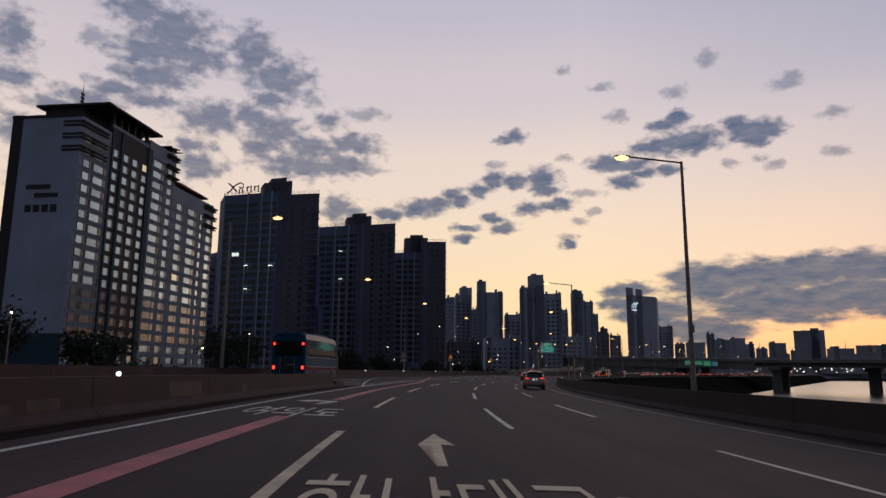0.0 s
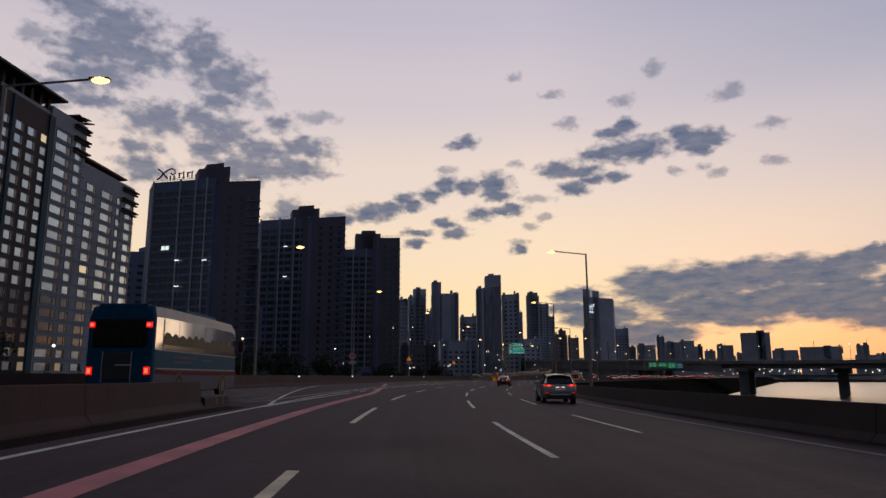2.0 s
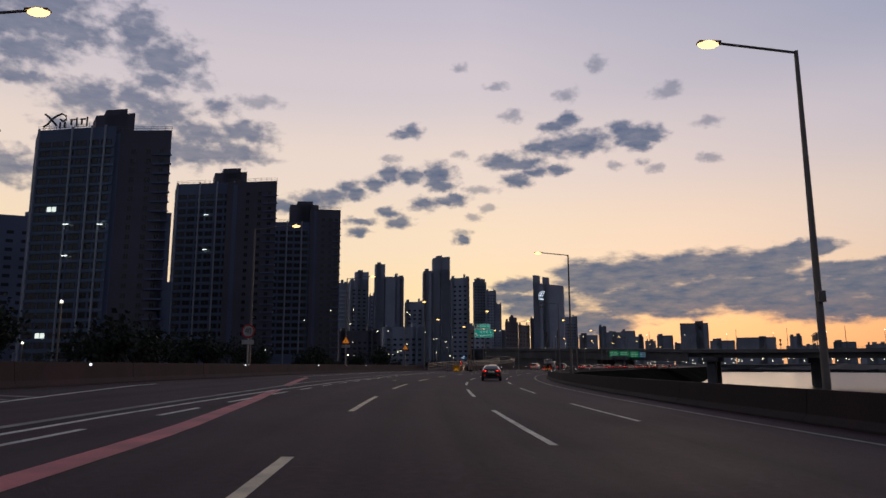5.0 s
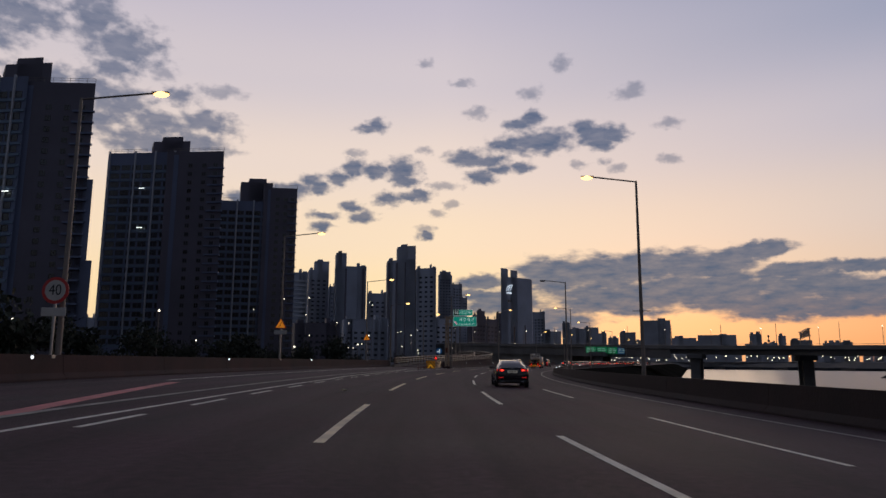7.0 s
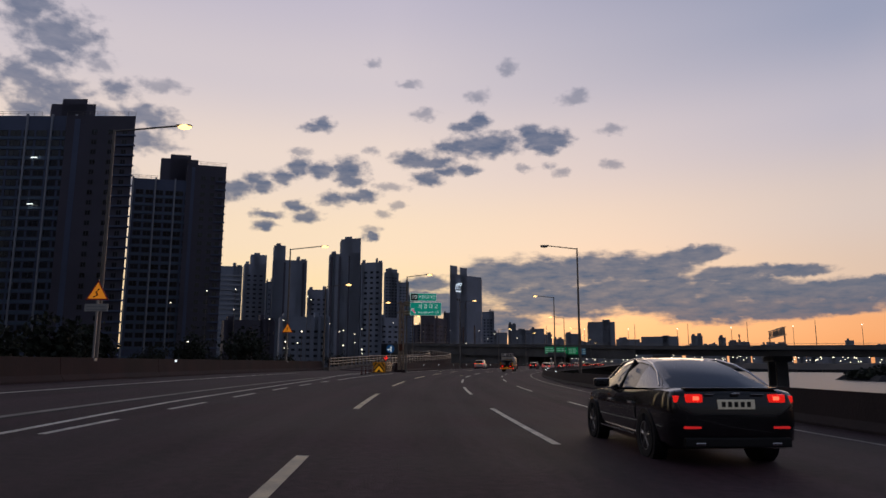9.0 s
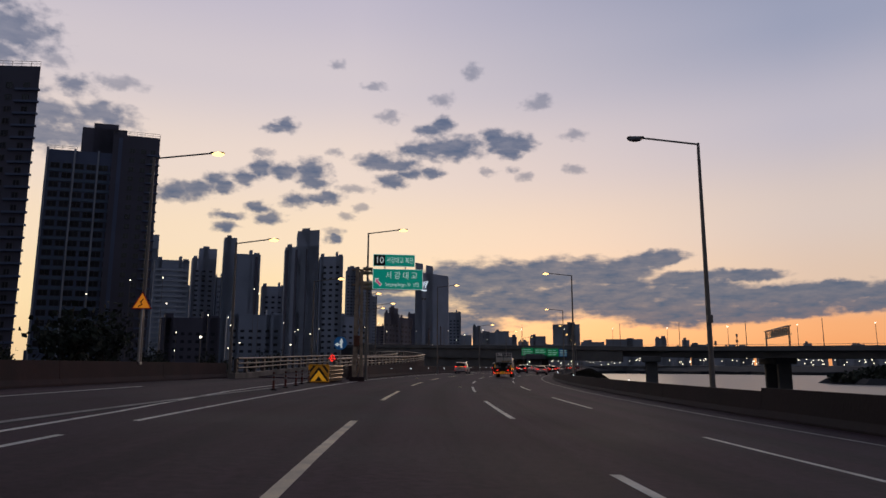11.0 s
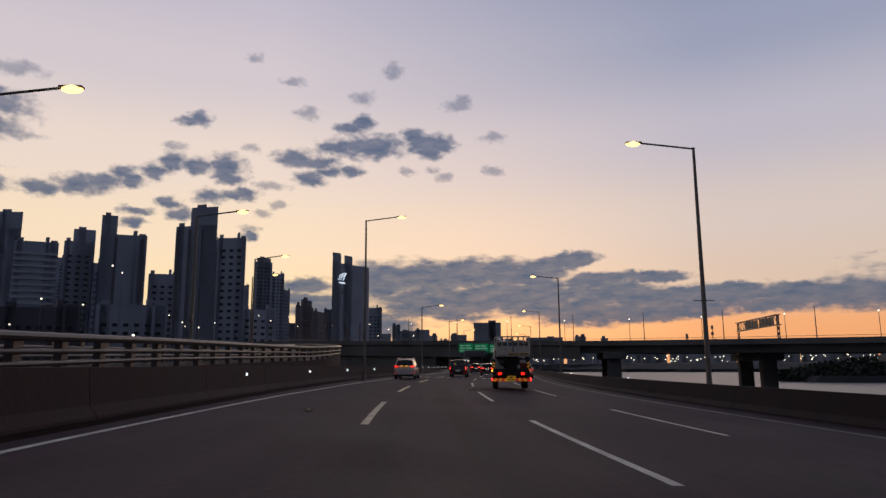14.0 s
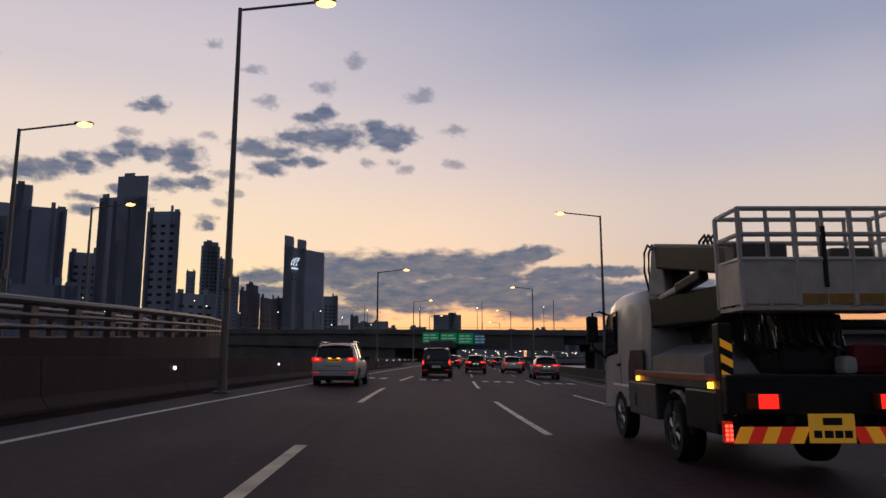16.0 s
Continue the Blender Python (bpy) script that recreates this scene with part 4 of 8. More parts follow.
def apartment(label, front, side, top, core, core_top, side_top, seed, ribs, back=(-0.3, 1.0), lamps=(), wings=()):
    """A tower of the estate: a glazed front, a taller lift core and a set-forward side block with small windows.
    front: its two plan corners; side: the two corners of the side block; core: shares of the front between which the core rises."""
    r = random.Random(seed)
    t = thing("apartment_tower", label, "apartment building", "riverside apartment towers")
    a, b = front
    slab(t, a, b, 12.0, top, facade_dark, back=back)
    w = dist(a, b)
    floors = int((top - 4) / 2.95)
    zs = [3.5 + 2.95 * i for i in range(floors)]
    xs = span(6, w, 1.0)
    window_rows(t, a, b, xs, zs, (w - 2) / 6 - 0.7, 1.75, frame_dark, glass_dark, 0.006, lit_cold, r)
    for k in ribs:
        x = w * k
        o = part("rib", boxed(-0.22, 0.22, -0.55, 0.05, -2, top + 0.4), rib_pale, t)
        o.matrix_basis = wall_pose(a, b, x, 0)
    band = mesh_from("balcony_band", boxed(0.3, w - 0.3, -0.28, 0.02, -0.95, -0.25), facade_mid)
    for z in zs:
        part("balcony_band", band, None, t).matrix_basis = wall_pose(a, b, 0, z)
    c0, c1 = along(a, b, core[0]), along(a, b, core[1])
    u = (Vector((*b, 0)) - Vector((*a, 0))).normalized()
    nb = Vector((-u.y, u.x, 0))
    c0, c1 = (c0[0] + nb.x * 4, c0[1] + nb.y * 4), (c1[0] + nb.x * 4, c1[1] + nb.y * 4)
    slab(t, c0, c1, 8, core_top, facade_brown, "lift_core", back=back)
    slab(t, along(c0, c1, 0.25), along(c0, c1, 0.8), 6, core_top + 1.6, facade_brown, "roof_house", back=back)
    e, f_ = side
    slab(t, e, f_, 14.0, side_top, facade_brown, "side_block", back=back)
    sw = dist(e, f_)
    zs = [3.5 + 2.95 * i for i in range(int((side_top - 6) / 2.95))]
    window_rows(t, e, f_, [sw * 0.42, sw * 0.66, sw * 0.86], zs, 1.5, 1.45, frame_dark, glass_dark, 0.004, lit_cold, r)
    ledge = mesh_from("balcony", boxed(sw * 0.74, sw + 0.25, -0.55, 0.3, -0.55, -0.05), facade_dark)
    for z in zs:
        part("balcony", ledge, None, t).matrix_basis = wall_pose(e, f_, 0, z)
    seam = part("recess_strip", boxed(sw * 0.12, sw * 0.20, -0.10, 0.05, 0.0, side_top - 1), facade_dark, t)
    seam.matrix_basis = wall_pose(e, f_, 0, 0)
    # fluorescent tubes burning on single balconies
    for x, z in lamps:
        o = part("balcony_lamp", boxed(-0.9, 0.9, -1.2, -1.05, -0.12, 0.12, 0.03), tube_white, t, "burning fluorescent tube")
        o.matrix_basis = wall_pose(a, b, x, z)
        o = part("lamp_bracket", boxed(-0.08, 0.08, -1.05, 0.05, -0.05, 0.12), frame_dark, t)
        o.matrix_basis = wall_pose(a, b, x, z)
    # roof railings
    for p, q, z in ((a, along(a, b, core[0]), top), (e, f_, side_top)):
        bm = bmesh.new()
        n_ = max(2, int(dist(p, q) / 2))
        for i in range(n_ + 1):
            c = along(p, q, i / n_)
            rod(bm, (c[0], c[1], z), (c[0], c[1], z + 1.2), 0.05, 5)
        for zz in (0.6, 1.2):
            rod(bm, (p[0], p[1], z + zz), (q[0], q[1], z + zz), 0.05, 5)
        part("roof_railing", bm, pole_steel, t)
    for reach, z in wings:
        slab(t, along(e, f_, 0.85), along(e, f_, 1 + reach / sw), 9, z, facade_dark, "side_wing", back=back)
    slab(t, along(a, b, -0.03), f_, 12, 5.5, facade_dark, "podium", back=back)
    return t


apartment("dark glazed apartment tower with a rooftop sign", ((-93.3, 285.1), (-67.7, 276.8)), ((-70.5, 278.2), (-51.0, 275.0)), 74.2, (0.62, 1.12), 79.6, 73.0, 1, (0.02, 0.45, 0.70, 0.87), back=(-0.42, 0.9), lamps=((13.2, 43.6), (13.7, 34.0), (24.6, 43.2)), wings=((1.5, 47.0), (2.9, 26.0)))
apartment("dark grey apartment tower with pale vertical ribs", ((-62.6, 336.4), (-39.1, 329.7)), ((-42.0, 328.5), (-23.1, 323.0)), 71.6, (0.56, 1.1), 76.8, 71.0, 2, (0.03, 0.40, 0.69, 0.97), back=(-0.26, 0.96), lamps=((13.2, 58.8), (13.4, 45.2)))
apartment("dark apartment tower at the end of the estate", ((-30.2, 373.4), (-8.5, 371.9)), ((-12.0, 370.3), (1.2, 370.0)), 65.3, (0.38, 0.97), 74.3, 71.0, 3, (0.02, 0.36, 0.66, 0.97), back=(-0.12, 1.0), lamps=((29.0, 47.6),))

# ---------------------------------------------------------------- the hotel block beside the expressway
HA, HB = (-82.9, 151.3), (-74.6, 218.6)
roof_red = paint("roof_red_brown", (0.16, 0.06, 0.045), rough=0.85, scale=0.3, vary=0.25)
hotel_wall = paint("hotel_render", (0.25, 0.30, 0.375), rough=0.85, scale=0.08, vary=0.2, grain=2.5, bump=0.1)
bay_brown = paint("hotel_dark_bay", (0.060, 0.052, 0.058), rough=0.85, scale=0.08, vary=0.2, grain=2.5)


def hip_roof(x0, x1, y0, y1, z0, rise, lip, inset, lean=0.0):
    """An overhanging hipped roof with a thick lip; lean: metres by which the ridge sits nearer to x1."""
    bm = bmesh.new()
    lo = [bm.verts.new(p) for p in ((x0, y0, z0), (x1, y0, z0), (x1, y1, z0), (x0, y1, z0))]
    md = [bm.verts.new((v.co.x, v.co.y, z0 + lip)) for v in lo]
    hi = [bm.verts.new(p) for p in ((x0 + inset + lean, y0 + 4.5, z0 + rise), (x1 - inset + lean, y0 + 4.5, z0 + rise), (x1 - inset + lean, y1 - 4.5, z0 + rise), (x0 + inset + lean, y1 - 4.5, z0 + rise))]
    bm.faces.new(lo[::-1])
    bm.faces.new(hi)
    for aa, bb in ((lo, md), (md, hi)):
        for q_ in range(4):
            bm.faces.new((aa[q_], aa[(q_ + 1) % 4], bb[(q_ + 1) % 4], bb[q_]))
    bmesh.ops.recalc_face_normals(bm, faces=bm.faces[:])
    return bm


def hotel():
    t = thing("hotel_building", "grey high-rise hotel with dark middle bay and pale windows", "hotel")
    w = dist(HA, HB)
    front = wall_pose(HA, HB, 0, 0)
    cuts = [along(HA, HB, x) for x in (0.0, 0.17, 0.415, 0.625, 1.0)]
    tops, walls = [58.6, 60.2, 62.6, 53.6], [hotel_wall, bay_brown, hotel_wall, hotel_wall]
    for i in range(4):
        slab(t, cuts[i], cuts[i + 1], 17.5, tops[i], walls[i], "wall")

    def put(nm, bm, mm, label=""):
        o = part(nm, bm, mm, t, label)
        o.matrix_basis = front
        return o
    # the blank pale gable with a dark edge strip
    u = Vector((HB[0] - HA[0], HB[1] - HA[1], 0)).normalized()
    nb = Vector((-u.y, u.x, 0))
    g0 = (HA[0] + nb.x * 17.5, HA[1] + nb.y * 17.5)
    end = wall_pose(g0, HA, 0, 0)
    for nm, bm, mm, label in (("gable", boxed(2.6, 17.4, -0.25, 0.0, 9.0, 58.6), facade_pale, "blank pale rendered gable wall"),
                              ("edge_strip", boxed(-0.1, 2.6, -0.3, 0.0, 4.0, 59.4), roof_dark, ""),
                              ("coping", boxed(-0.2, 17.6, -0.45, 0.3, 58.6, 59.2), roof_dark, ""),
                              ("plinth", boxed(-0.1, 17.4, -0.35, 0.0, -2.0, 9.0), facade_teal, "dark tiled plinth")):
        part(nm, bm, mm, t, label).matrix_basis = end
    # wall sign, as plain bars
    for x0, x1, z in ((5.2, 11.2, 41.6), (7.4, 13.2, 39.6)):
        part("sign_bar", boxed(x0, x1, -0.45, -0.25, z, z + 1.0, 0.1), roof_dark, t).matrix_basis = end
    for i in range(4):
        part("sign_block", boxed(5.4 + 2.1 * i, 6.9 + 2.1 * i, -0.45, -0.25, 36.2, 37.9, 0.12), roof_dark, t).matrix_basis = end
    # double dark bands that wrap the gable corner
    for j in range(3):
        for dz in (0.0, 0.85):
            z = 56.6 - 2.95 * j + dz
            bm = bmesh.new()
            box(bm, -0.5, 0.14 * w, -0.55, 0.05, z - 0.2, z + 0.2)
            box(bm, -0.5, 0.05, 0.05, 4.6, z - 0.2, z + 0.2)
            put("cornice_band", bm, roof_dark)
    # windows, column by column: a pale pane with a dark side light each
    r = random.Random(8)
    cols_ = [(0.040, 3.4, 58), (0.112, 5.4, 58), (0.195, 3.3, 57), (0.262, 2.9, 57), (0.322, 3.1, 57), (0.388, 3.0, 57), (0.490, 6.0, 61), (0.582, 3.4, 61),
             (0.680, 4.4, 52), (0.792, 5.8, 52), (0.878, 2.4, 52), (0.958, 4.2, 52)]
    for k, ww, top in cols_:
        zs = [2.8 + 2.95 * j for j in range(int((top - 3.4) / 2.95))]
        window_rows(t, HA, HB, [k * w], zs[:2], ww, 1.95, frame_dark, glass_sky_pale, 0.15, lit_dim, r, split=0.72, second=glass_dark)
        # third to sixth rows darker: the dark surroundings they mirror, as glass colour
        window_rows(t, HA, HB, [k * w], zs[2:6], ww, 1.95, frame_dark, glass_low_dark, 0.010, lit_warm, r, split=0.72, second=glass_dark)
        window_rows(t, HA, HB, [k * w], zs[6:], ww, 1.95, frame_dark, glass_sky_pale, 0.010, lit_warm, r, split=0.72, second=glass_dark)
    # teal pilasters of the dark bay
    for k, hw in ((0.228, 0.5), (0.168, 0.35), (0.416, 0.95)):
        put("pilaster", boxed(k * w - hw, k * w + hw, -0.4, 0.05, -1, 60.0), facade_teal, "dark teal pilaster")
    # floor ledges, and bands on the far corners
    for k0, k1, top in ((0.0, 0.165, 58), (0.43, 0.625, 62), (0.63, 1.0, 53)):
        ledge = mesh_from("floor_ledge", boxed(k0 * w, k1 * w, -0.16, 0.02, -0.55, -0.3), facade_mid)
        for j in range(1, int((top - 3) / 2.95)):
            o = part("floor_ledge", ledge, None, t)
            o.matrix_basis = wall_pose(HA, HB, 0, 2.8 + 2.95 * j)
    for k0, k1, zt in ((0.545, 0.637, 61.6), (0.90, 1.012, 52.6)):
        for j in range(3):
            put("cornice_band", boxed(k0 * w, k1 * w, -1.0, 0.1, zt - 0.4 - 2.95 * j, zt - 2.95 * j), roof_dark)
            put("cornice_band", boxed(k0 * w, k1 * w, -0.7, 0.1, zt - 1.1 - 2.95 * j, zt - 0.8 - 2.95 * j), roof_dark)
    # the open roof pavilion under a wide canopy
    bm = bmesh.new()
    for j in range(6):
        x = 0.18 * w + (0.225 * w) * j / 5
        box(bm, x - 0.4, x + 0.4, 0.4, 1.2, 60.2, 64.0)
    put("pavilion_posts", bm, roof_dark)
    put("pavilion", boxed(0.10 * w, 0.40 * w, 5.0, 15.0, 58.6, 64.0), roof_dark)
    put("parapet", boxed(0.17 * w, 0.415 * w, 0.2, 0.5, 60.2, 61.1), hotel_wall)
    put("roof", hip_roof(0.085 * w, 0.445 * w, -2.2, 17.0, 63.9, 2.0, 0.5, 4.0), roof_dark, "overhanging dark canopy roof")
    # the red-brown roof house on the low wing
    put("roof_house", boxed(0.64 * w, 0.89 * w, 2.5, 14.0, 53.6, 55.0), bay_brown)
    put("roof", hip_roof(0.622 * w, 0.915 * w, -0.6, 16.0, 54.4, 3.1, 0.45, 7.8, 1.6), roof_red, "red-brown hipped roof")
    # slanting sun screens over the corner of the tall bay
    for k, z, tilt in ((0.565, 63.4, 9), (0.59, 63.8, -7), (0.615, 63.3, -14)):
        bm = bmesh.new()
        box(bm, -1.7, 1.7, -1.2, 3.5, -0.12, 0.12)
        rod(bm, (0, 1, -1.2), (0, 1, 0), 0.1, 6)
        o = part("sun_screen", bm, roof_dark, t)
        o.matrix_basis = wall_pose(HA, HB, k * w, z) @ Matrix.Rotation(radians(tilt), 4, "Y")
    bm = bmesh.new()
    rod(bm, (0, 0, 0), (0, 0, 8.0), 0.16, 6, 0.05)
    for z in (2.2, 3.2, 4.2):
        box(bm, -0.6, 0.6, -0.1, 0.1, z, z + 0.7)
    o = part("antenna", bm, roof_dark, t)
    o.matrix_basis = wall_pose(HA, HB, 0.165 * w, 64.5) @ Matrix.Translation((0, 9, 0))
    return t


hotel()

# rooftop letters of the estate, as plain strokes
sign_m = paint("rooftop_sign", (0.05, 0.05, 0.055), rough=0.6)
t = thing("rooftop_sign", "dark rooftop sign of strokes on a light steel frame", "sign", at=wall_pose((-93.3, 285.1), (-67.7, 276.8), 0, 1.3))
bm = bmesh.new()
tube(bm, [(1.0, 1, 78.6), (2.4, 1, 77.6), (4.0, 1, 76.0), (5.4, 1, 74.6)], 0.32, 6)
part("stroke", bm, sign_m, t)
bm = bmesh.new()
tube(bm, [(0.8, 1, 74.4), (2.2, 1, 75.2), (3.6, 1, 76.8), (5.2, 1, 77.8), (7.0, 1, 78.4), (8.4, 1, 77.6), (8.6, 1, 76.4), (7.4, 1, 75.8), (6.6, 1, 76.6)], 0.3, 6)
part("stroke", bm, sign_m, t)
for x in (6.6, 8.2):
    part("stroke", boxed(x - 0.25, x + 0.25, 0.8, 1.2, 73.6, 75.6, 0.05), sign_m, t)
for x0 in (10.0, 13.6):
    bm = bmesh.new()
    box(bm, x0, x0 + 1.8, 0.85, 1.15, 76.0, 76.4)
    box(bm, x0 + 0.2, x0 + 0.7, 0.85, 1.15, 74.4, 76.0)
    box(bm, x0 + 2.1, x0 + 2.5, 0.85, 1.15, 73.9, 76.8)
    part("character_block", bm, sign_m, t)
bm = bmesh.new()
for x in range(0, 18, 2):
    rod(bm, (x + 0.5, 1.4, 73), (x + 0.5, 1.4, 75.2), 0.06, 5)
rod(bm, (0, 1.4, 73.9), (17.5, 1.4, 73.9), 0.06, 5)
part("frame", bm, pole_steel, t)


# ---------------------------------------------------------------- the far towers
def far_tower(label, a, b, top, material, depth=14.0, house=None, cols_=4, floor_h=3.0, banded=False, seed=1, strips=()):
    """A far tower: front a to b; house: (from share, to share, top) of a taller shaft; banded: balcony bands instead of windows."""
    t = thing("tower_block", label, "apartment building", "far tower blocks")
    away = (a[0] - 30.0, a[1] - 160.0)
    slab(t, a, b, depth, top, material, back=away)
    w = dist(a, b)
    zs = [4 + floor_h * i for i in range(int((top - 7) / floor_h))]
    if banded:
        bm = bmesh.new()
        for z in zs:
            box(bm, 0.2, w - 0.2, -0.5, 0.05, z, z + 1.2)
        o = part("balcony_rail", bm, rib_pale, t)
        o["kind"] = "stuff"
        o.matrix_basis = wall_pose(a, b, 0, 0)
    elif cols_:
        window_field(t, a, b, span(cols_, w, 1.2), zs, (w - 2.4) / cols_ * 0.48, 1.15, glass_far)
    if house:
        h0, h1, ht = house
        c0, c1 = along(a, b, h0), along(a, b, h1)
        slab(t, c0, c1, depth * 0.8, ht, material, "lift_shaft", back=away)
        slab(t, along(c0, c1, 0.2), along(c0, c1, 0.55), depth * 0.5, ht + 1.3, material, "roof_house", back=away)
    # dark strips laid on the wall paint the shade of upright recesses
    for k0, k1 in strips:
        o = part("recess_strip", boxed(w * k0, w * k1, -0.12, 0.05, -1.5, top - 1.5), facade_brown, t, "dark strip painted as a shaded recess")
        o.matrix_basis = wall_pose(a, b, 0, 0)
    for k0, k1, h_ in ((0.06, 0.2, 1.6), (0.7, 0.78, 2.4), (0.82, 0.97, 0.9)):
        if not house or k1 < house[0] or k0 > house[1]:
            slab(t, along(a, b, k0), along(a, b, k1), depth * 0.5, top + h_, material, "roof_house", back=away)
    return t


far_tower("dark slab block behind the hotel", (-118, 310), (-98, 315), 52.5, facade_dark)
far_tower("low grey block seen between the estate towers", (-109.4, 496.0), (-103.3, 497.6), 24.2, facade_haze, cols_=2)
far_tower("low dark block at the city edge", (-160, 214), (-140.4, 221), 30.5, facade_brown)
far_tower("slim apartment block with pale balcony bands", (-9.5, 571.0), (9.1, 570.8), 61.5, facade_haze, banded=True)
far_tower("tall dark tower with a narrow shaft", (-34.0, 606.0), (-9.6, 597.0), 72.0, facade_haze, house=(0.52, 1.0, 80.5), cols_=0, strips=((0.48, 0.54),))
far_tower("dark slim tower with a stepped roof", (10.2, 593.0), (24.5, 593.7), 66.5, facade_haze, house=(0.28, 1.0, 73.0), cols_=3)
far_tower("plain dark slab tower with a tall lift shaft", (27.2, 550.3), (47.4, 549.0), 64.0, facade_haze, house=(0.0, 0.34, 73.0), cols_=0, strips=((0.30, 0.36), (0.86, 0.93)))
far_tower("grey apartment block between the towers", (49.5, 557.8), (62.8, 556.7), 47.0, facade_haze, cols_=3)
far_tower("tall dark tower with a high lift shaft", (58.0, 521.8), (74.2, 509.6), 64.5, facade_haze, house=(0.36, 1.0, 73.0), cols_=0, strips=((0.02, 0.10), (0.30, 0.37), (0.62, 0.66)))
far_tower("grey slab with rows of small windows", (74.6, 509.3), (85.9, 502.7), 58.4, facade_haze, cols_=3)
far_tower("dark tower with a stepped crown", (146.0, 792.0), (161.0, 793.0), 91.0, facade_haze, house=(0.1, 0.9, 94.5), cols_=4)
far_tower("dark tower beside the stepped one", (161.2, 795.0), (172.5, 796.0), 82.0, facade_haze, cols_=3)
far_tower("low dark wing of the stepped tower", (172.7, 797.0), (178.5, 798.0), 68.0, facade_haze, cols_=2)
far_tower("slender grey block seen between the towers", (24.0, 566.0), (28.0, 566.0), 52.0, facade_haze, cols_=2)
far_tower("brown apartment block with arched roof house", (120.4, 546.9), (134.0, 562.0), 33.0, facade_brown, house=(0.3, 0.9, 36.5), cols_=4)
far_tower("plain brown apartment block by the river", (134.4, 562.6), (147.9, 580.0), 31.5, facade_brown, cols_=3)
far_tower("low grey block behind the tower", (235.6, 764.5), (250.8, 759.7), 51.8, facade_haze)
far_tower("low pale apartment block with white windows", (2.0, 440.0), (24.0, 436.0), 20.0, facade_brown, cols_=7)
far_tower("low dark apartment block behind trees", (28.0, 470.0), (52.0, 466.0), 24.0, facade_haze, cols_=6)
far_tower("dark block under the towers", (88.0, 520.0), (106.0, 527.0), 28.0, facade_haze, cols_=4)
far_tower("grey slab far behind the estate towers", (-11.9, 869.6), (-0.8, 870.2), 96.1, facade_haze, cols_=2)
far_tower("dark slab joining two towers", (100.2, 726.3), (106.2, 725.5), 96.0, facade_haze, cols_=2)
far_tower("low grey block beside the slab tower", (149.9, 880.5), (157.8, 879.1), 80.1, facade_haze, cols_=2)
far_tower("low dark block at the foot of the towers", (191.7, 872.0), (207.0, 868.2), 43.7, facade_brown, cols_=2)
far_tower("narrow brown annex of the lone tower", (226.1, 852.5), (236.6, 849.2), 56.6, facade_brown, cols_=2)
far_tower("pale slab far behind the gap of the towers", (-3.0, 857.7), (6.6, 857.9), 77.5, facade_haze, cols_=2)

# the lone tower with two flues and a lit mark
t = thing("tower_block", "lone grey tower with two square flues and a lit mark", "office building")
ga, gb = (178.6, 674.0), (213.6, 693.0)
slab(t, ga, gb, 22, 76.6, facade_haze, back=(0.36, 0.93))
slab(t, along(ga, gb, 0.0), along(ga, gb, 0.21), 9, 83.8, facade_haze, "flue", back=(0.36, 0.93))
slab(t, along(ga, gb, 0.31), along(ga, gb, 0.52), 9, 83.0, facade_haze, "flue", back=(0.36, 0.93))
mark = paint("lit_mark", (0.8, 0.85, 0.9), glow=(0.80, 0.90, 1.0), power=0.9)
for pts in ([(6.5, -0.4, 64), (7.6, -0.4, 67.0), (10.4, -0.4, 68.8), (14.5, -0.4, 69.4)], [(8.6, -0.4, 64), (9.6, -0.4, 66.6), (11.4, -0.4, 68.0)], [(11.2, -0.4, 64), (12.6, -0.4, 67.2), (14.2, -0.4, 69.2)]):
    bm = bmesh.new()
    tube(bm, pts, 0.26, 6)
    o = part("mark_stroke", bm, mark, t)
    o.matrix_basis = wall_pose(ga, gb, 0, 0)
o = part("mark_bar", boxed(7.0, 13.0, -0.6, -0.2, 61.6, 62.5), mark, t)
o.matrix_basis = wall_pose(ga, gb, 0, 0)
for x, z0, z1 in ((16.4, 12, 32), (30.5, 8, 34)):
    o = part("slot_window", boxed(x - 0.5, x + 0.5, -0.15, 0.05, z0, z1), glass_dark, t)
    o.matrix_basis = wall_pose(ga, gb, 0, 0)
for x in (9.0, 11.5):
    o = part("window", boxed(x - 0.6, x + 0.6, -0.15, 0.05, 54, 56), glass_dark, t)
    o.matrix_basis = wall_pose(ga, gb, 0, 0)

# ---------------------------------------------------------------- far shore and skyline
# skyline walls lightened: the haze over the river is part of this colour
haze_wall = paint("far_facade_haze", (0.36, 0.385, 0.45), rough=0.9, scale=0.02, vary=0.25, obj_vary=0.25)
shore_m = paint("far_shore", (0.028, 0.031, 0.038), rough=0.95, scale=0.01, vary=0.4)


def polar(azim, r):
    return (r * math.sin(radians(azim)), r * math.cos(radians(azim)))


bm = bmesh.new()
r = random.Random(21)
prev = None
for i in range(121):
    a = 2 + 93 * i / 120
    near_r = 1150 + 120 * math.sin(a * 0.11) + 30 * r.random()
    if a < 30:
        near_r = 880 + max(0.0, a - 20) * 27
    p, q = polar(a, near_r), polar(a, 3600)
    ring = [bm.verts.new((*p, -9)), bm.verts.new((*p, -5 + r.random())), bm.verts.new((*polar(a, near_r + 60), 1.0 + 2.5 * r.random())), bm.verts.new((*q, 8))]
    if prev:
        for k in range(3):
            bm.faces.new((prev[k], ring[k], ring[k + 1], prev[k + 1]))
    prev = ring
bmesh.ops.recalc_face_normals(bm, faces=bm.faces[:])
solo("far_shore", bm, shore_m, "low dark wooded far shore of the river", "shore", kind="structure")

SKY_R = 1800.0


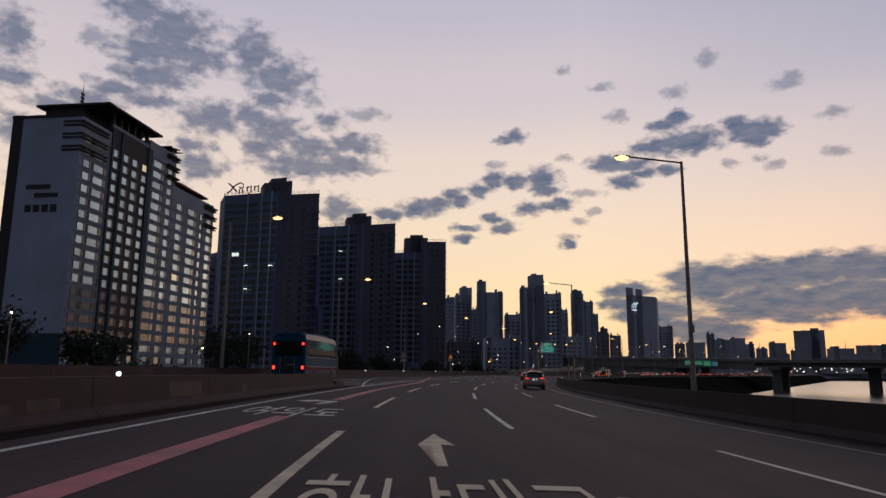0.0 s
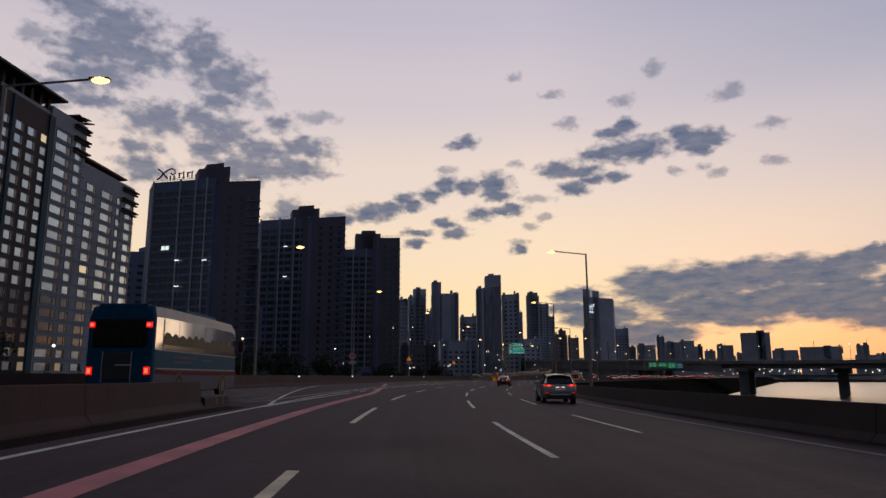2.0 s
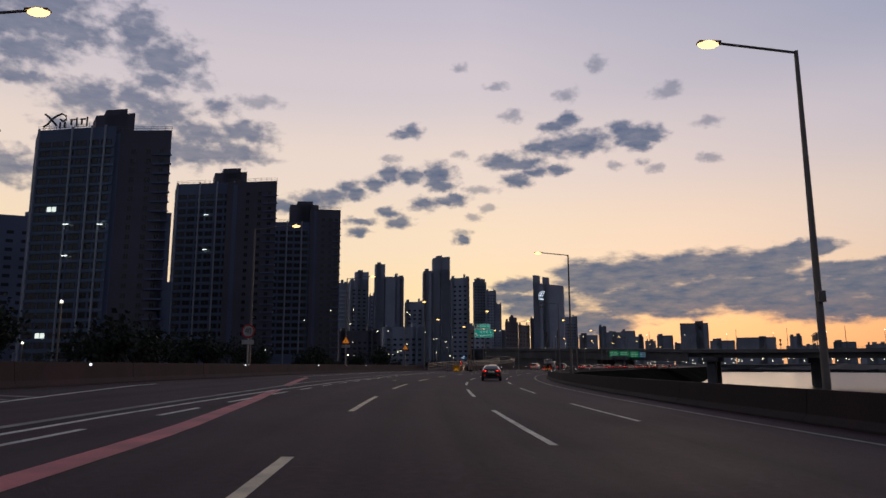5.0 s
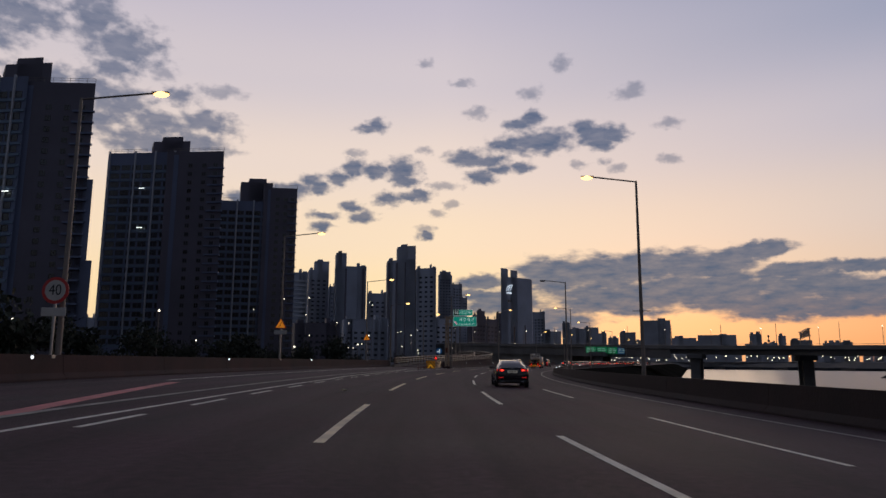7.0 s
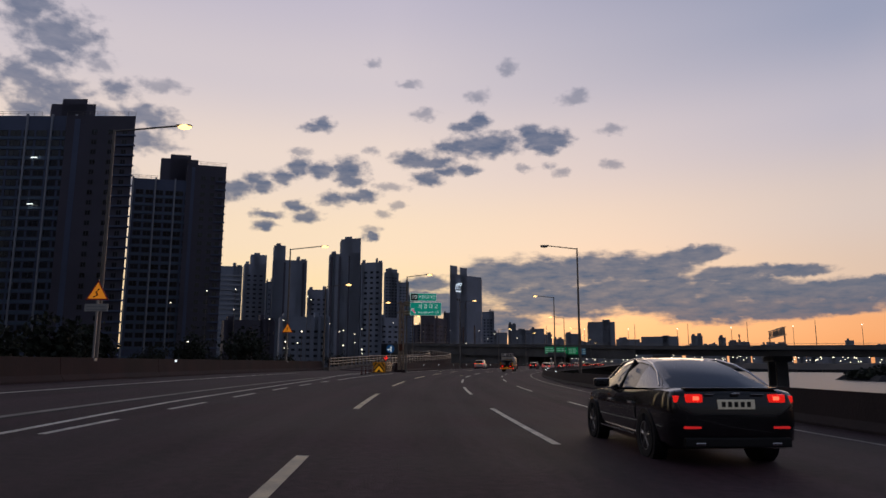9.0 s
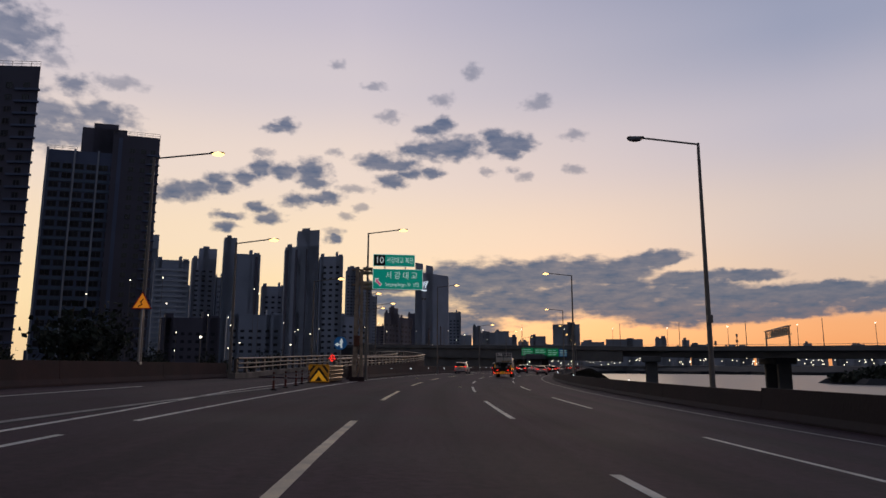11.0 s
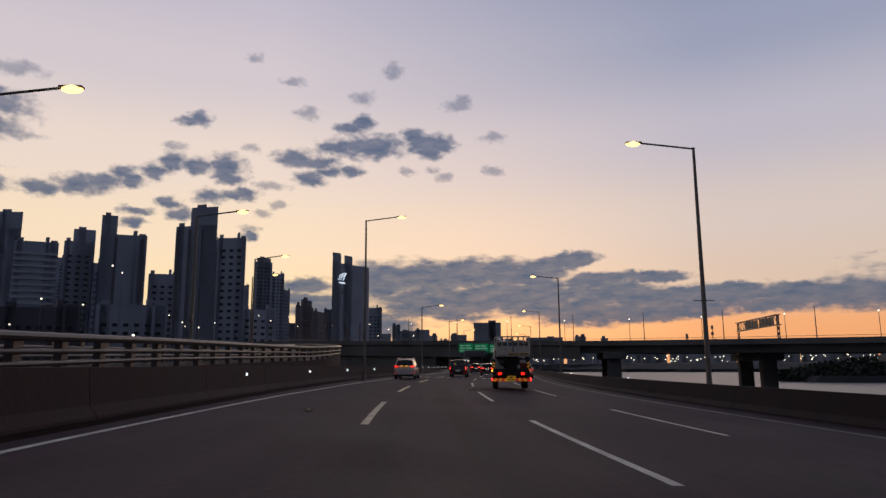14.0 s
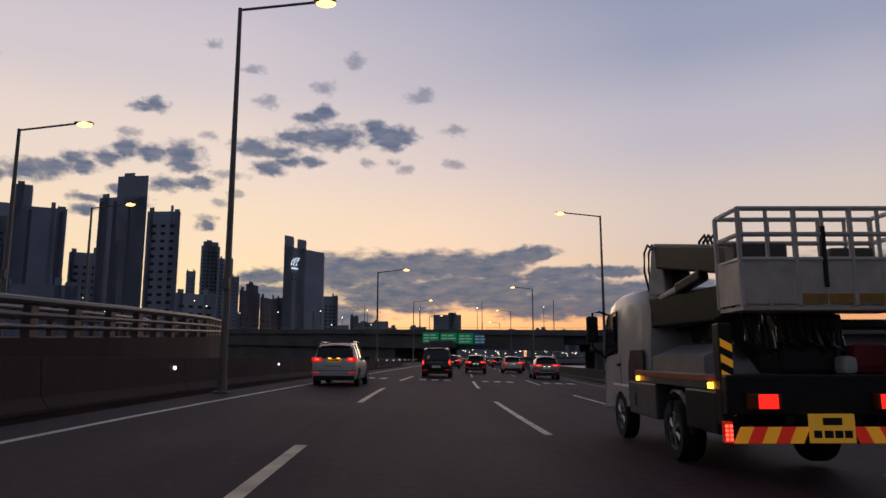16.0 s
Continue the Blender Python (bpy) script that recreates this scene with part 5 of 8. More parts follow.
def skyline_block(az0, az1, top_el, r0=SKY_R, steps_=None, seed=0):
    """A far building between two bearings, its top at an elevation in degrees; with stepped roof blocks."""
    t = thing("skyline_building", "distant dark city building on the far skyline", "building", "far skyline")
    top = r0 * math.tan(radians(top_el)) + 1.3
    (ax, ay), (bx, by) = polar(az0, r0), polar(az1, r0)
    a, b = (ax - 1, ay + 42), (bx - 1, by + 42)
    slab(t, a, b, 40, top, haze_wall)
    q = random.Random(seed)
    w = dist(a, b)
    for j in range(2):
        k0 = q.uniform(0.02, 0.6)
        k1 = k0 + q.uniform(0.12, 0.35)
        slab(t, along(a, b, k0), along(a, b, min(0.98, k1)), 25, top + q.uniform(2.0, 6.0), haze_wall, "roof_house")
    return t


for i, (a, b, e) in enumerate(((18.8, 19.6, 2.3), (19.65, 21.1, 2.4), (21.2, 21.8, 3.05), (21.8, 22.9, 2.6), (22.9, 24.0, 2.7), (24.0, 24.6, 2.25), (24.7, 25.5, 1.9), (25.6, 26.8, 2.3))):
    skyline_block(a, b, e, seed=i)
for i, (a, b, e) in enumerate(((27.35, 29.4, 3.2), (29.45, 31.2, 1.85), (31.3, 34.0, 2.05), (34.9, 35.7, 2.1), (36.1, 36.7, 1.45), (36.8, 37.3, 1.95), (38.2, 38.9, 1.5), (39.6, 40.6, 1.4))):
    skyline_block(a, b, e, seed=i + 20)
q = random.Random(77)
a = 12.0
while a < 80:
    w_ = q.uniform(0.5, 1.5)
    skyline_block(a, a + w_, q.uniform(0.75, 1.7), 2300, seed=int(a * 10))
    a += w_ + q.uniform(-0.2, 0.25)

# ---------------------------------------------------------------- trees behind the barrier
bark = paint("bark", (0.05, 0.04, 0.03), rough=0.95, scale=3, vary=0.4, bump=0.5)
leaf = paint("foliage", (0.024, 0.032, 0.020), rough=0.8, scale=1.5, vary=0.4, island=0.5)


def tree_meshes(seed, h):
    q = random.Random(seed)
    bm = bmesh.new()
    rod(bm, (0, 0, -1), (0.1, 0, h * 0.45), 0.2, 8, 0.11)
    tips = []
    for i in range(7):
        a = i * 0.9 + q.random()
        p = Vector((0.06, 0, h * (0.25 + 0.03 * i)))
        e = Vector((math.cos(a) * h * 0.24, math.sin(a) * h * 0.24, h * q.uniform(0.55, 0.85)))
        rod(bm, p, e, 0.08, 6, 0.025)
        tips += [p.lerp(e, k) for k in (0.6, 0.85, 1.0)]
    tips.append(Vector((0, 0, h * 0.9)))
    trunk = mesh_from("trunk", bm, bark)
    v, f = [], []
    for i in range(620):
        c = q.choice(tips) + Vector((q.gauss(0, h * 0.085), q.gauss(0, h * 0.085), q.gauss(0, h * 0.075)))
        n = Vector((q.gauss(0, 1), q.gauss(0, 1), q.gauss(0, 1))).normalized()
        s_ = n.orthogonal().normalized() * q.uniform(0.16, 0.36)
        t_ = n.cross(s_).normalized() * q.uniform(0.12, 0.28)
        k = len(v)
        v += [c - s_, c - t_ + n * 0.06, c + s_, c + t_ + n * 0.06]
        f.append((k, k + 1, k + 2, k + 3))
    crown = bpy.data.meshes.new("crown")
    crown.from_pydata(v, [], f)
    crown.materials.append(leaf)
    return trunk, crown


tree_kinds = [tree_meshes(i, h) for i, h in enumerate((7.0, 8.5, 6.0, 9.5))]
q = random.Random(5)


def tree(x, y, z, kind, size):
    t = thing("tree", "dark leafy roadside tree with a dense uneven crown", "tree", "roadside trees", Matrix.Translation((x, y, z)) @ Matrix.Rotation(q.random() * 6.28, 4, "Z") @ Matrix.Scale(size, 4))
    part("trunk", tree_kinds[kind][0], None, t)
    part("crown", tree_kinds[kind][1], None, t)


for s in range(20, 236, 6):
    d = -19 - q.random() * 9
    p = rd(s, d)
    tree(p.x, p.y, -0.8, q.randrange(4), q.uniform(0.24, 0.42) if s < 110 else q.uniform(0.5, 0.85) * (0.5 if s > 195 else 1))
for s in range(24, 260, 13):
    p = rd(s, -36 - q.random() * 16)
    tree(p.x, p.y, -0.9, q.randrange(4), q.uniform(0.4, 0.65) if s < 140 else q.uniform(0.7, 1.1) * (0.55 if s > 205 else 1))
for x, y in ((-20, 262), (-12, 270), (-2, 285), (8, 300), (14, 292), (22, 310), (-30, 255), (28, 318), (2, 330), (-38, 250)):
    tree(x, y, -1.0, q.randrange(4), q.uniform(0.40, 0.62))

for k in range(26):
    p = rd(60 + 8.5 * k, -52 - q.random() * 30)
    tree(p.x, p.y, -1.0, q.randrange(4), q.uniform(1.0, 1.5) * (0.5 if k > 16 else 1))

# wooded island in the river
bm = bmesh.new()
ic = Vector((402, 420, -8.2))
ring = []
for i in range(28):
    a = i / 28 * math.tau
    rr = 1 + 0.15 * math.sin(3 * a + 1) + 0.1 * math.sin(5 * a)
    ring.append((math.cos(a) * 58 * rr, math.sin(a) * 36 * rr))
lo = [bm.verts.new((x, y, -1)) for x, y in ring]
hi = [bm.verts.new((x * 0.9, y * 0.85, 2.5 + random.random())) for x, y in ring]
for i in range(28):
    bm.faces.new((lo[i], lo[(i + 1) % 28], hi[(i + 1) % 28], hi[i]))
bm.faces.new(hi)
bmesh.ops.recalc_face_normals(bm, faces=bm.faces[:])
isl = solo("island", bm, shore_m, "low dark wooded island in the river", "island", kind="structure")
isl.matrix_basis = Matrix.Translation(ic) @ Matrix.Rotation(radians(-40), 4, "Z")
v, f = [], []
for i in range(5200):
    a, rr = q.random() * math.tau, math.sqrt(q.random())
    c = Vector((math.cos(a) * 54 * rr, math.sin(a) * 33 * rr, 1.5 + q.random() * 11.5 * (1 - 0.75 * rr ** 2)))
    n = Vector((q.gauss(0, 1), q.gauss(0, 1), q.gauss(0, 1))).normalized()
    s_ = n.orthogonal().normalized() * q.uniform(0.7, 1.6)
    t_ = n.cross(s_).normalized() * q.uniform(0.6, 1.2)
    k = len(v)
    v += [c - s_, c - t_, c + s_, c + t_]
    f.append((k, k + 1, k + 2, k + 3))
me = bpy.data.meshes.new("island_woods")
me.from_pydata(v, [], f)
me.materials.append(leaf)
wd = tagged(new("island_woods", me), "dense dark woods covering the river island", "woods", kind="stuff")
wd.matrix_basis = isl.matrix_basis.copy()

# ---------------------------------------------------------------- lettering
def words(text, size, parent, m, material, stretch=(1, 1, 1), thick=0.004):
    """Flat writing, each letter a part of its own."""
    cu = bpy.data.curves.new("writing", "FONT")
    cu.body, cu.size, cu.extrude = text, size, thick
    cu.align_x, cu.align_y = "CENTER", "CENTER"
    tmp = new("writing", cu)
    dg = bpy.context.evaluated_depsgraph_get()
    me = bpy.data.meshes.new_from_object(tmp.evaluated_get(dg))
    bpy.data.objects.remove(tmp)
    src = bmesh.new()
    src.from_mesh(me)
    bpy.data.meshes.remove(me)
    # strokes that hang together, gathered into one mesh for each letter
    seen, strokes = set(), []
    for v0 in src.verts:
        if v0 in seen:
            continue
        todo, isl_ = [v0], []
        seen.add(v0)
        while todo:
            v = todo.pop()
            isl_.append(v)
            for e in v.link_edges:
                w_ = e.other_vert(v)
                if w_ not in seen:
                    seen.add(w_)
                    todo.append(w_)
        strokes.append((min(v.co.x for v in isl_), max(v.co.x for v in isl_), isl_))
    strokes.sort(key=lambda c: c[0])
    glyphs = []
    for lo_, hi_, isl_ in strokes:
        if glyphs and (lo_ < glyphs[-1][1] or max(hi_, glyphs[-1][1]) - glyphs[-1][0] < size * 0.55 and ord(text[0]) > 255):
            glyphs[-1][1] = max(glyphs[-1][1], hi_)
            glyphs[-1][2].extend(isl_)
        else:
            glyphs.append([lo_, hi_, list(isl_)])
    for lo_, hi_, vs in glyphs:
        bm = bmesh.new()
        twin = {v: bm.verts.new(v.co) for v in vs}
        for f_ in {f_ for v in vs for f_ in v.link_faces}:
            bm.faces.new([twin[v] for v in f_.verts])
        part("letter", bm, material, parent).matrix_basis = m @ Matrix.Diagonal((*stretch, 1))
    src.free()


# words and arrows on the asphalt
def flat(s, d, up=0.010):
    """The pose of paint that lies on the banked road and is read by the driver."""
    a, b, c = rd(s, d, up), rd(s + 0.5, d, up), rd(s, d + 0.5, up)
    y, x = (b - a).normalized(), (c - a).normalized()
    m = Matrix.Identity(4)
    m.col[0][:3], m.col[1][:3], m.col[2][:3] = x, y, x.cross(y)
    m.translation = a
    return m


words("한남대교", 0.92, road, flat(6.3, 2.15), road_headlit, (0.98, 5.0, 1))
words("여의도", 1.05, road, flat(20.4, -1.95), road_white, (0.98, 4.2, 1))


def painted(name, s, d, outline, material=None):
    bm = bmesh.new()
    bm.faces.new([bm.verts.new((x, y, 0)) for x, y in outline])
    bmesh.ops.triangulate(bm, faces=bm.faces[:])
    bm.normal_update()
    bmesh.ops.reverse_faces(bm, faces=[f_ for f_ in bm.faces if f_.normal.z < 0])
    o = part(name, bm, material or road_white, road)
    o.matrix_basis = flat(s, d, 0.008)


painted("straight_arrow", 9.8, 2.12, ((-0.08, 0), (0.08, 0), (0.08, 2.9), (0.33, 2.8), (0.0, 5.0), (-0.33, 2.8), (-0.08, 2.9)), road_headlit)
painted("left_arrow", 25.2, -2.05, ((-0.12, 0), (0.14, 0), (0.45, 2.2), (0.35, 2.6), (-0.45, 2.75), (-0.45, 3.4), (-1.15, 2.1), (-0.45, 1.2), (-0.45, 1.9), (0.1, 1.8)))
for s, d in ((268, -1.9), (268, 1.8), (268, 5.4), (268, 8.9)):
    for k in range(3):
        painted("road_mark", s, d - 0.7 + 0.7 * k, ((-0.2, 0), (0.2, 0), (0.2, 1.6), (-0.2, 1.6)))
# joints across the lanes
patch_m = paint("asphalt_patch", (0.055, 0.040, 0.036), rough=0.9, spec=0.25, scale=0.8, vary=0.3, bump=0.5, grain=60)
for s in (26.5, 86.0, 143.0, 214.0, 262.0):
    bm = bmesh.new()
    rows = [[bm.verts.new(rd(s + k, d, 0.004)) for d in (-3.7, 0, 3.7, 7.3, 10.4)] for k in (0, 0.06)]
    for k in range(4):
        bm.faces.new((rows[0][k], rows[0][k + 1], rows[1][k + 1], rows[1][k]))
    part("road_joint", bm, patch_m, road)

# ---------------------------------------------------------------- signs
red_m = paint("sign_red", (0.55, 0.03, 0.03), rough=0.4, vary=0.1)
white_m = paint("sign_white", (0.55, 0.53, 0.50), rough=0.4, vary=0.1)
# sign faces are no lamps; light they throw back is added as weak emission
amber_m = paint("sign_amber", (0.75, 0.32, 0.02), rough=0.4, vary=0.1, glow=(1.0, 0.30, 0.02), power=0.35)
black_m = paint("sign_black", (0.02, 0.02, 0.02), rough=0.5, vary=0.1)
green_m = paint("sign_green", (0.012, 0.30, 0.22), rough=0.45, vary=0.08, glow=(0.0, 0.38, 0.28), power=0.34)
sign_text = paint("sign_letter_white", (0.8, 0.8, 0.8), rough=0.4, vary=0.05, glow=(0.85, 0.95, 0.92), power=0.35)
pink_m = paint("sign_pink", (0.75, 0.16, 0.30), rough=0.4, vary=0.05, glow=(0.9, 0.15, 0.30), power=0.35)
blue_m = paint("sign_blue", (0.02, 0.13, 0.36), rough=0.4, vary=0.1, glow=(0.02, 0.16, 0.45), power=0.12)
STAND = Matrix.Rotation(radians(90), 4, "X")


def disc(bm, r, y0, y1, n=28):
    rod(bm, (0, y0, 0), (0, y1, 0), r, n)


def sign_post(t, h):
    part("post", rodded((0, 0.08, 0), (0, 0.08, h), 0.06, 10), steel, t)
    part("foot", boxed(-0.14, 0.14, -0.06, 0.22, -0.04, 0.10, 0.02), steel, t)


t = thing("speed_limit_sign", "round white speed limit sign with red rim on a post", "road sign", at=facing(116.3, -13.55, 0.88))
sign_post(t, 3.1)
bm = bmesh.new()
disc(bm, 0.55, 0.02, 0.0)
o = part("rim", bm, red_m, t, "red rim")
o.location = (0, 0, 2.7)
bm = bmesh.new()
disc(bm, 0.42, 0.0, -0.012)
o = part("face", bm, white_m, t)
o.location = (0, 0, 2.7)
words("40", 0.62, t, Matrix.Translation((0, -0.018, 2.70)) @ STAND, black_m, (0.85, 1, 1))
part("plate", boxed(-0.5, 0.5, -0.01, 0.02, 1.65, 2.0, 0.01), white_m, t)


def warning(s, d, base, plate):
    t = thing("warning_sign", "amber triangular warning sign with a black arrow on a post", "road sign", "warning signs", facing(s, d, base))
    sign_post(t, 3.4)
    for r_, y0, y1, mm, nm in ((0.62, 0.02, 0.0, red_m, "rim"), (0.50, 0.0, -0.012, amber_m, "face")):
        bm = bmesh.new()
        vs = [(math.sin(a) * r_, math.cos(a) * r_) for a in (0, math.tau / 3, math.tau * 2 / 3)]
        lo = [bm.verts.new((x, y0, z)) for x, z in vs]
        hi = [bm.verts.new((x, y1, z)) for x, z in vs]
        bm.faces.new(lo), bm.faces.new(hi)
        for k in range(3):
            bm.faces.new((lo[k], lo[(k + 1) % 3], hi[(k + 1) % 3], hi[k]))
        bmesh.ops.recalc_face_normals(bm, faces=bm.faces[:])
        o = part(nm, bm, mm, t)
        o.location = (0, 0, 3.1)
    bm = bmesh.new()
    tube(bm, [(-0.16, -0.02, 2.92), (0.02, -0.02, 3.02), (-0.06, -0.02, 3.16), (0.08, -0.02, 3.3)], 0.045, 6)
    part("arrow", bm, black_m, t)
    if plate:
        pl = part("plate", boxed(-0.55, 0.55, -0.01, 0.02, 2.25, 2.6, 0.01), white_m, t)
        for z in (2.33, 2.47):
            part("text_bar", boxed(-0.46, 0.46, -0.016, -0.01, z - 0.035, z + 0.035), steel, pl)


warning(149.5, -13.4, 0.88, True)
warning(183.3, -13.2, 0.88, False)

# cantilever sign over the exit
t = thing("overhead_sign", "green overhead exit sign on a lattice cantilever post", "road sign", at=facing(197.7, -3.2) @ Matrix.Rotation(radians(11), 4, "Z") @ Matrix.Diagonal((0.95, 1, 1, 1)))
post_m = paint("gantry_paint", (0.50, 0.37, 0.26), rough=0.6, metal=0.1, scale=3, vary=0.35)
box_rust = paint("cable_box_rust", (0.20, 0.075, 0.04), rough=0.7, scale=3, vary=0.3)


def tapered(x0, x1, y0, y1, grow, z0, z1):
    """A tapered leg, wider away from the axis at its foot."""
    bm = boxed(x0, x1, y0, y1, z0, z1, 0.02)
    for v in bm.verts:
        k = (z1 - v.co.z) / (z1 - z0)
        v.co.x += grow * k
    return bm


part("leg", tapered(-1.30, -1.02, 0.12, 0.58, -0.12, -0.2, 8.25), post_m, t, "tan steel leg")
part("leg", tapered(-0.96, -0.74, 0.12, 0.58, 0.12, -0.2, 8.05), post_m, t, "tan steel leg")
for i in range(10):
    z = 0.35 + i * 0.78
    lo_, hi_ = ((-1.06, -0.86), (-0.86, -1.06))[i % 2]
    bm = bmesh.new()
    rod(bm, (lo_ - 0.06, 0.35, z), (hi_ - 0.06, 0.35, z + 0.78), 0.055, 6)
    part("lattice_bar", bm, post_m, t)
part("cable_box", boxed(-1.32, -0.92, -0.12, 0.12, 2.5, 3.25, 0.03), box_rust, t, "rusty brown cable box")
part("foot", boxed(-1.6, -0.5, -0.1, 0.8, -0.4, 0.35, 0.05), concrete, t)
for z in (6.95, 8.05):
    bm = bmesh.new()
    rod(bm, (-1.6, 0.35, z), (3.7, 0.22, z), 0.06, 8)
    rod(bm, (-0.8, 0.33, z - 0.3), (3.7, 0.22, z - 0.3), 0.05, 8)
    for i in range(10):
        a = Vector((-0.6, 0.31, z)).lerp(Vector((3.6, 0.22, z)), i / 10)
        b = Vector((-0.6, 0.31, z - 0.3)).lerp(Vector((3.6, 0.22, z - 0.3)), (i + 0.5) / 10)
        rod(bm, a, b, 0.03, 5)
    part("cantilever_arm", bm, post_m, t)
for z in (6.75, 7.05, 7.85, 8.15):
    bm = bmesh.new()
    rod(bm, (-0.75, 0.34, z), (-0.55, 0.33, z), 0.11, 10)
    rod(bm, (-0.55, 0.33, z), (-0.35, 0.33, z), 0.17, 12)
    rod(bm, (-0.35, 0.33, z), (-0.02, 0.30, z), 0.10, 10)
    part("flange", bm, post_m, t)
for x0, x1, z0, z1 in ((0.0, 3.22, 8.30, 9.20), (-0.02, 3.85, 6.62, 8.12)):
    b_ = part("board", boxed(x0, x1, 0.0, 0.07, z0, z1, 0.02), green_m, t, "green enamelled board")
    bm = bmesh.new()
    for c in ((x0, x1, z0, z0 + 0.03), (x0, x1, z1 - 0.03, z1), (x0, x0 + 0.03, z0 + 0.03, z1 - 0.03), (x1 - 0.03, x1, z0 + 0.03, z1 - 0.03)):
        box(bm, c[0], c[1], -0.012, 0.0, c[2], c[3])
    part("border", bm, sign_text, b_)
for x in (0.9, 2.5):
    part("link", boxed(x - 0.04, x + 0.04, 0.02, 0.1, 8.1, 8.32), post_m, t)
o = part("number_panel", boxed(0.06, 0.92, -0.016, 0.0, 8.36, 9.14), black_m, t, "black exit number panel")
words("10", 0.66, t, Matrix.Translation((0.49, -0.022, 8.74)) @ STAND, sign_text)
words("서강대교 북단", 0.50, t, Matrix.Translation((2.07, -0.022, 8.74)) @ STAND, sign_text, (0.72, 1, 1))
words("서 강 대 교", 0.60, t, Matrix.Translation((2.20, -0.022, 7.62)) @ STAND, sign_text, (0.92, 1, 1))
words("Seogangdaegyo Br  남단", 0.34, t, Matrix.Translation((2.25, -0.022, 6.98)) @ STAND, sign_text, (0.80, 1, 1))
bm = bmesh.new()
bm.faces.new([bm.verts.new((0.42 + x * 0.98, -0.017, 7.09 + z * 0.98)) for x, z in ((-0.28, 0.34), (0.08, 0.34), (-0.04, 0.22), (0.30, -0.12), (0.14, -0.28), (-0.20, 0.06), (-0.28, -0.02))])
part("arrow_border", bm, sign_text, t, "white border of the arrow")
bm = bmesh.new()
bm.faces.new([bm.verts.new((0.42 + x * 0.75, -0.02, 7.083 + z * 0.75)) for x, z in ((-0.28, 0.34), (0.06, 0.34), (-0.06, 0.22), (0.30, -0.14), (0.16, -0.28), (-0.20, 0.08), (-0.28, 0.0))])
part("exit_arrow", bm, pink_m, t, "pink slanting arrow")

# blue round sign and red diamond lamp at the nose
t = thing("direction_sign", "round blue keep-either-side sign with white arrows", "road sign", at=facing(198.4, -5.60) @ Matrix.Scale(1.1, 4))
part("post", rodded((0, 0.06, 0), (0, 0.06, 2.4), 0.04, 8), steel, t)
bm = bmesh.new()
disc(bm, 0.44, 0.02, 0.0)
o = part("face", bm, blue_m, t)
o.location = (0, 0, 2.42)
for pts in (((0.02, -0.30), (0.14, -0.30), (0.13, 0.06), (0.01, 0.06)), ((-0.07, 0.06), (0.21, 0.06), (0.07, 0.34)), ((0.06, -0.12), (0.08, 0.0), (-0.18, -0.04), (-0.18, -0.14)), ((-0.16, -0.22), (-0.16, 0.06), (-0.38, -0.08))):
    bm = bmesh.new()
    bm.faces.new([bm.verts.new((x, -0.024, 2.42 + z)) for x, z in pts])
    part("arrow", bm, sign_text, t, "white arrow")
led_red = paint("led_red", (0.5, 0.02, 0.02), glow=(1.0, 0.04, 0.03), power=3.5)
t = thing("warning_lamp", "red diamond of warning lights on a short post", "warning light", at=facing(196.5, -5.76, 1.09) @ Matrix.Scale(1.3, 4))
part("post", rodded((0, 0.02, 0), (0, 0.02, 0.30), 0.03, 8), steel, t)
bm = bmesh.new()
box(bm, -0.17, 0.17, 0.0, 0.04, -0.17, 0.17)
o = part("panel", bm, black_m, t)
o.matrix_basis = Matrix.Translation((0, -0.03, 0.37)) @ Matrix.Rotation(radians(45), 4, "Y")
bm = bmesh.new()
for i in range(5):
    for j in range(5):
        box(bm, -0.142 + i * 0.064, -0.114 + i * 0.064, -0.012, 0.0, -0.142 + j * 0.064, -0.114 + j * 0.064)
o2 = part("lamp_panel", bm, led_red, t)
o2["kind"] = "stuff"
o2.matrix_basis = o.matrix_basis.copy()

# crash cushion
# same reflective yellow twice: headlight return as emission, stronger on the inner stripe
yellow_m = paint("cushion_yellow", (0.42, 0.19, 0.02), rough=0.6, scale=3, vary=0.35, glow=(1.0, 0.42, 0.02), power=0.07)
yellow_headlit = paint("cushion_headlit", (0.60, 0.30, 0.02), rough=0.5, scale=3, vary=0.3, glow=(1.0, 0.45, 0.02), power=0.28)
yellow_dull = paint("cushion_side", (0.20, 0.105, 0.045), rough=0.6, scale=2, vary=0.35)
rib_orange = paint("cushion_rail", (0.36, 0.20, 0.10), rough=0.25, metal=0.45, scale=3, vary=0.3)


def clipped(pts, axis, limit, keep):
    """The polygon's part whose coordinate lies below (keep -1) or above (keep 1) a limit."""
    out = []
    for p, q_ in zip(pts, pts[1:] + pts[:1]):
        a, b = (p[axis] - limit) * keep, (q_[axis] - limit) * keep
        if a >= 0:
            out.append(p)
        if a * b < 0:
            k = a / (a - b)
            out.append((p[0] + (q_[0] - p[0]) * k, p[1] + (q_[1] - p[1]) * k))
    return out


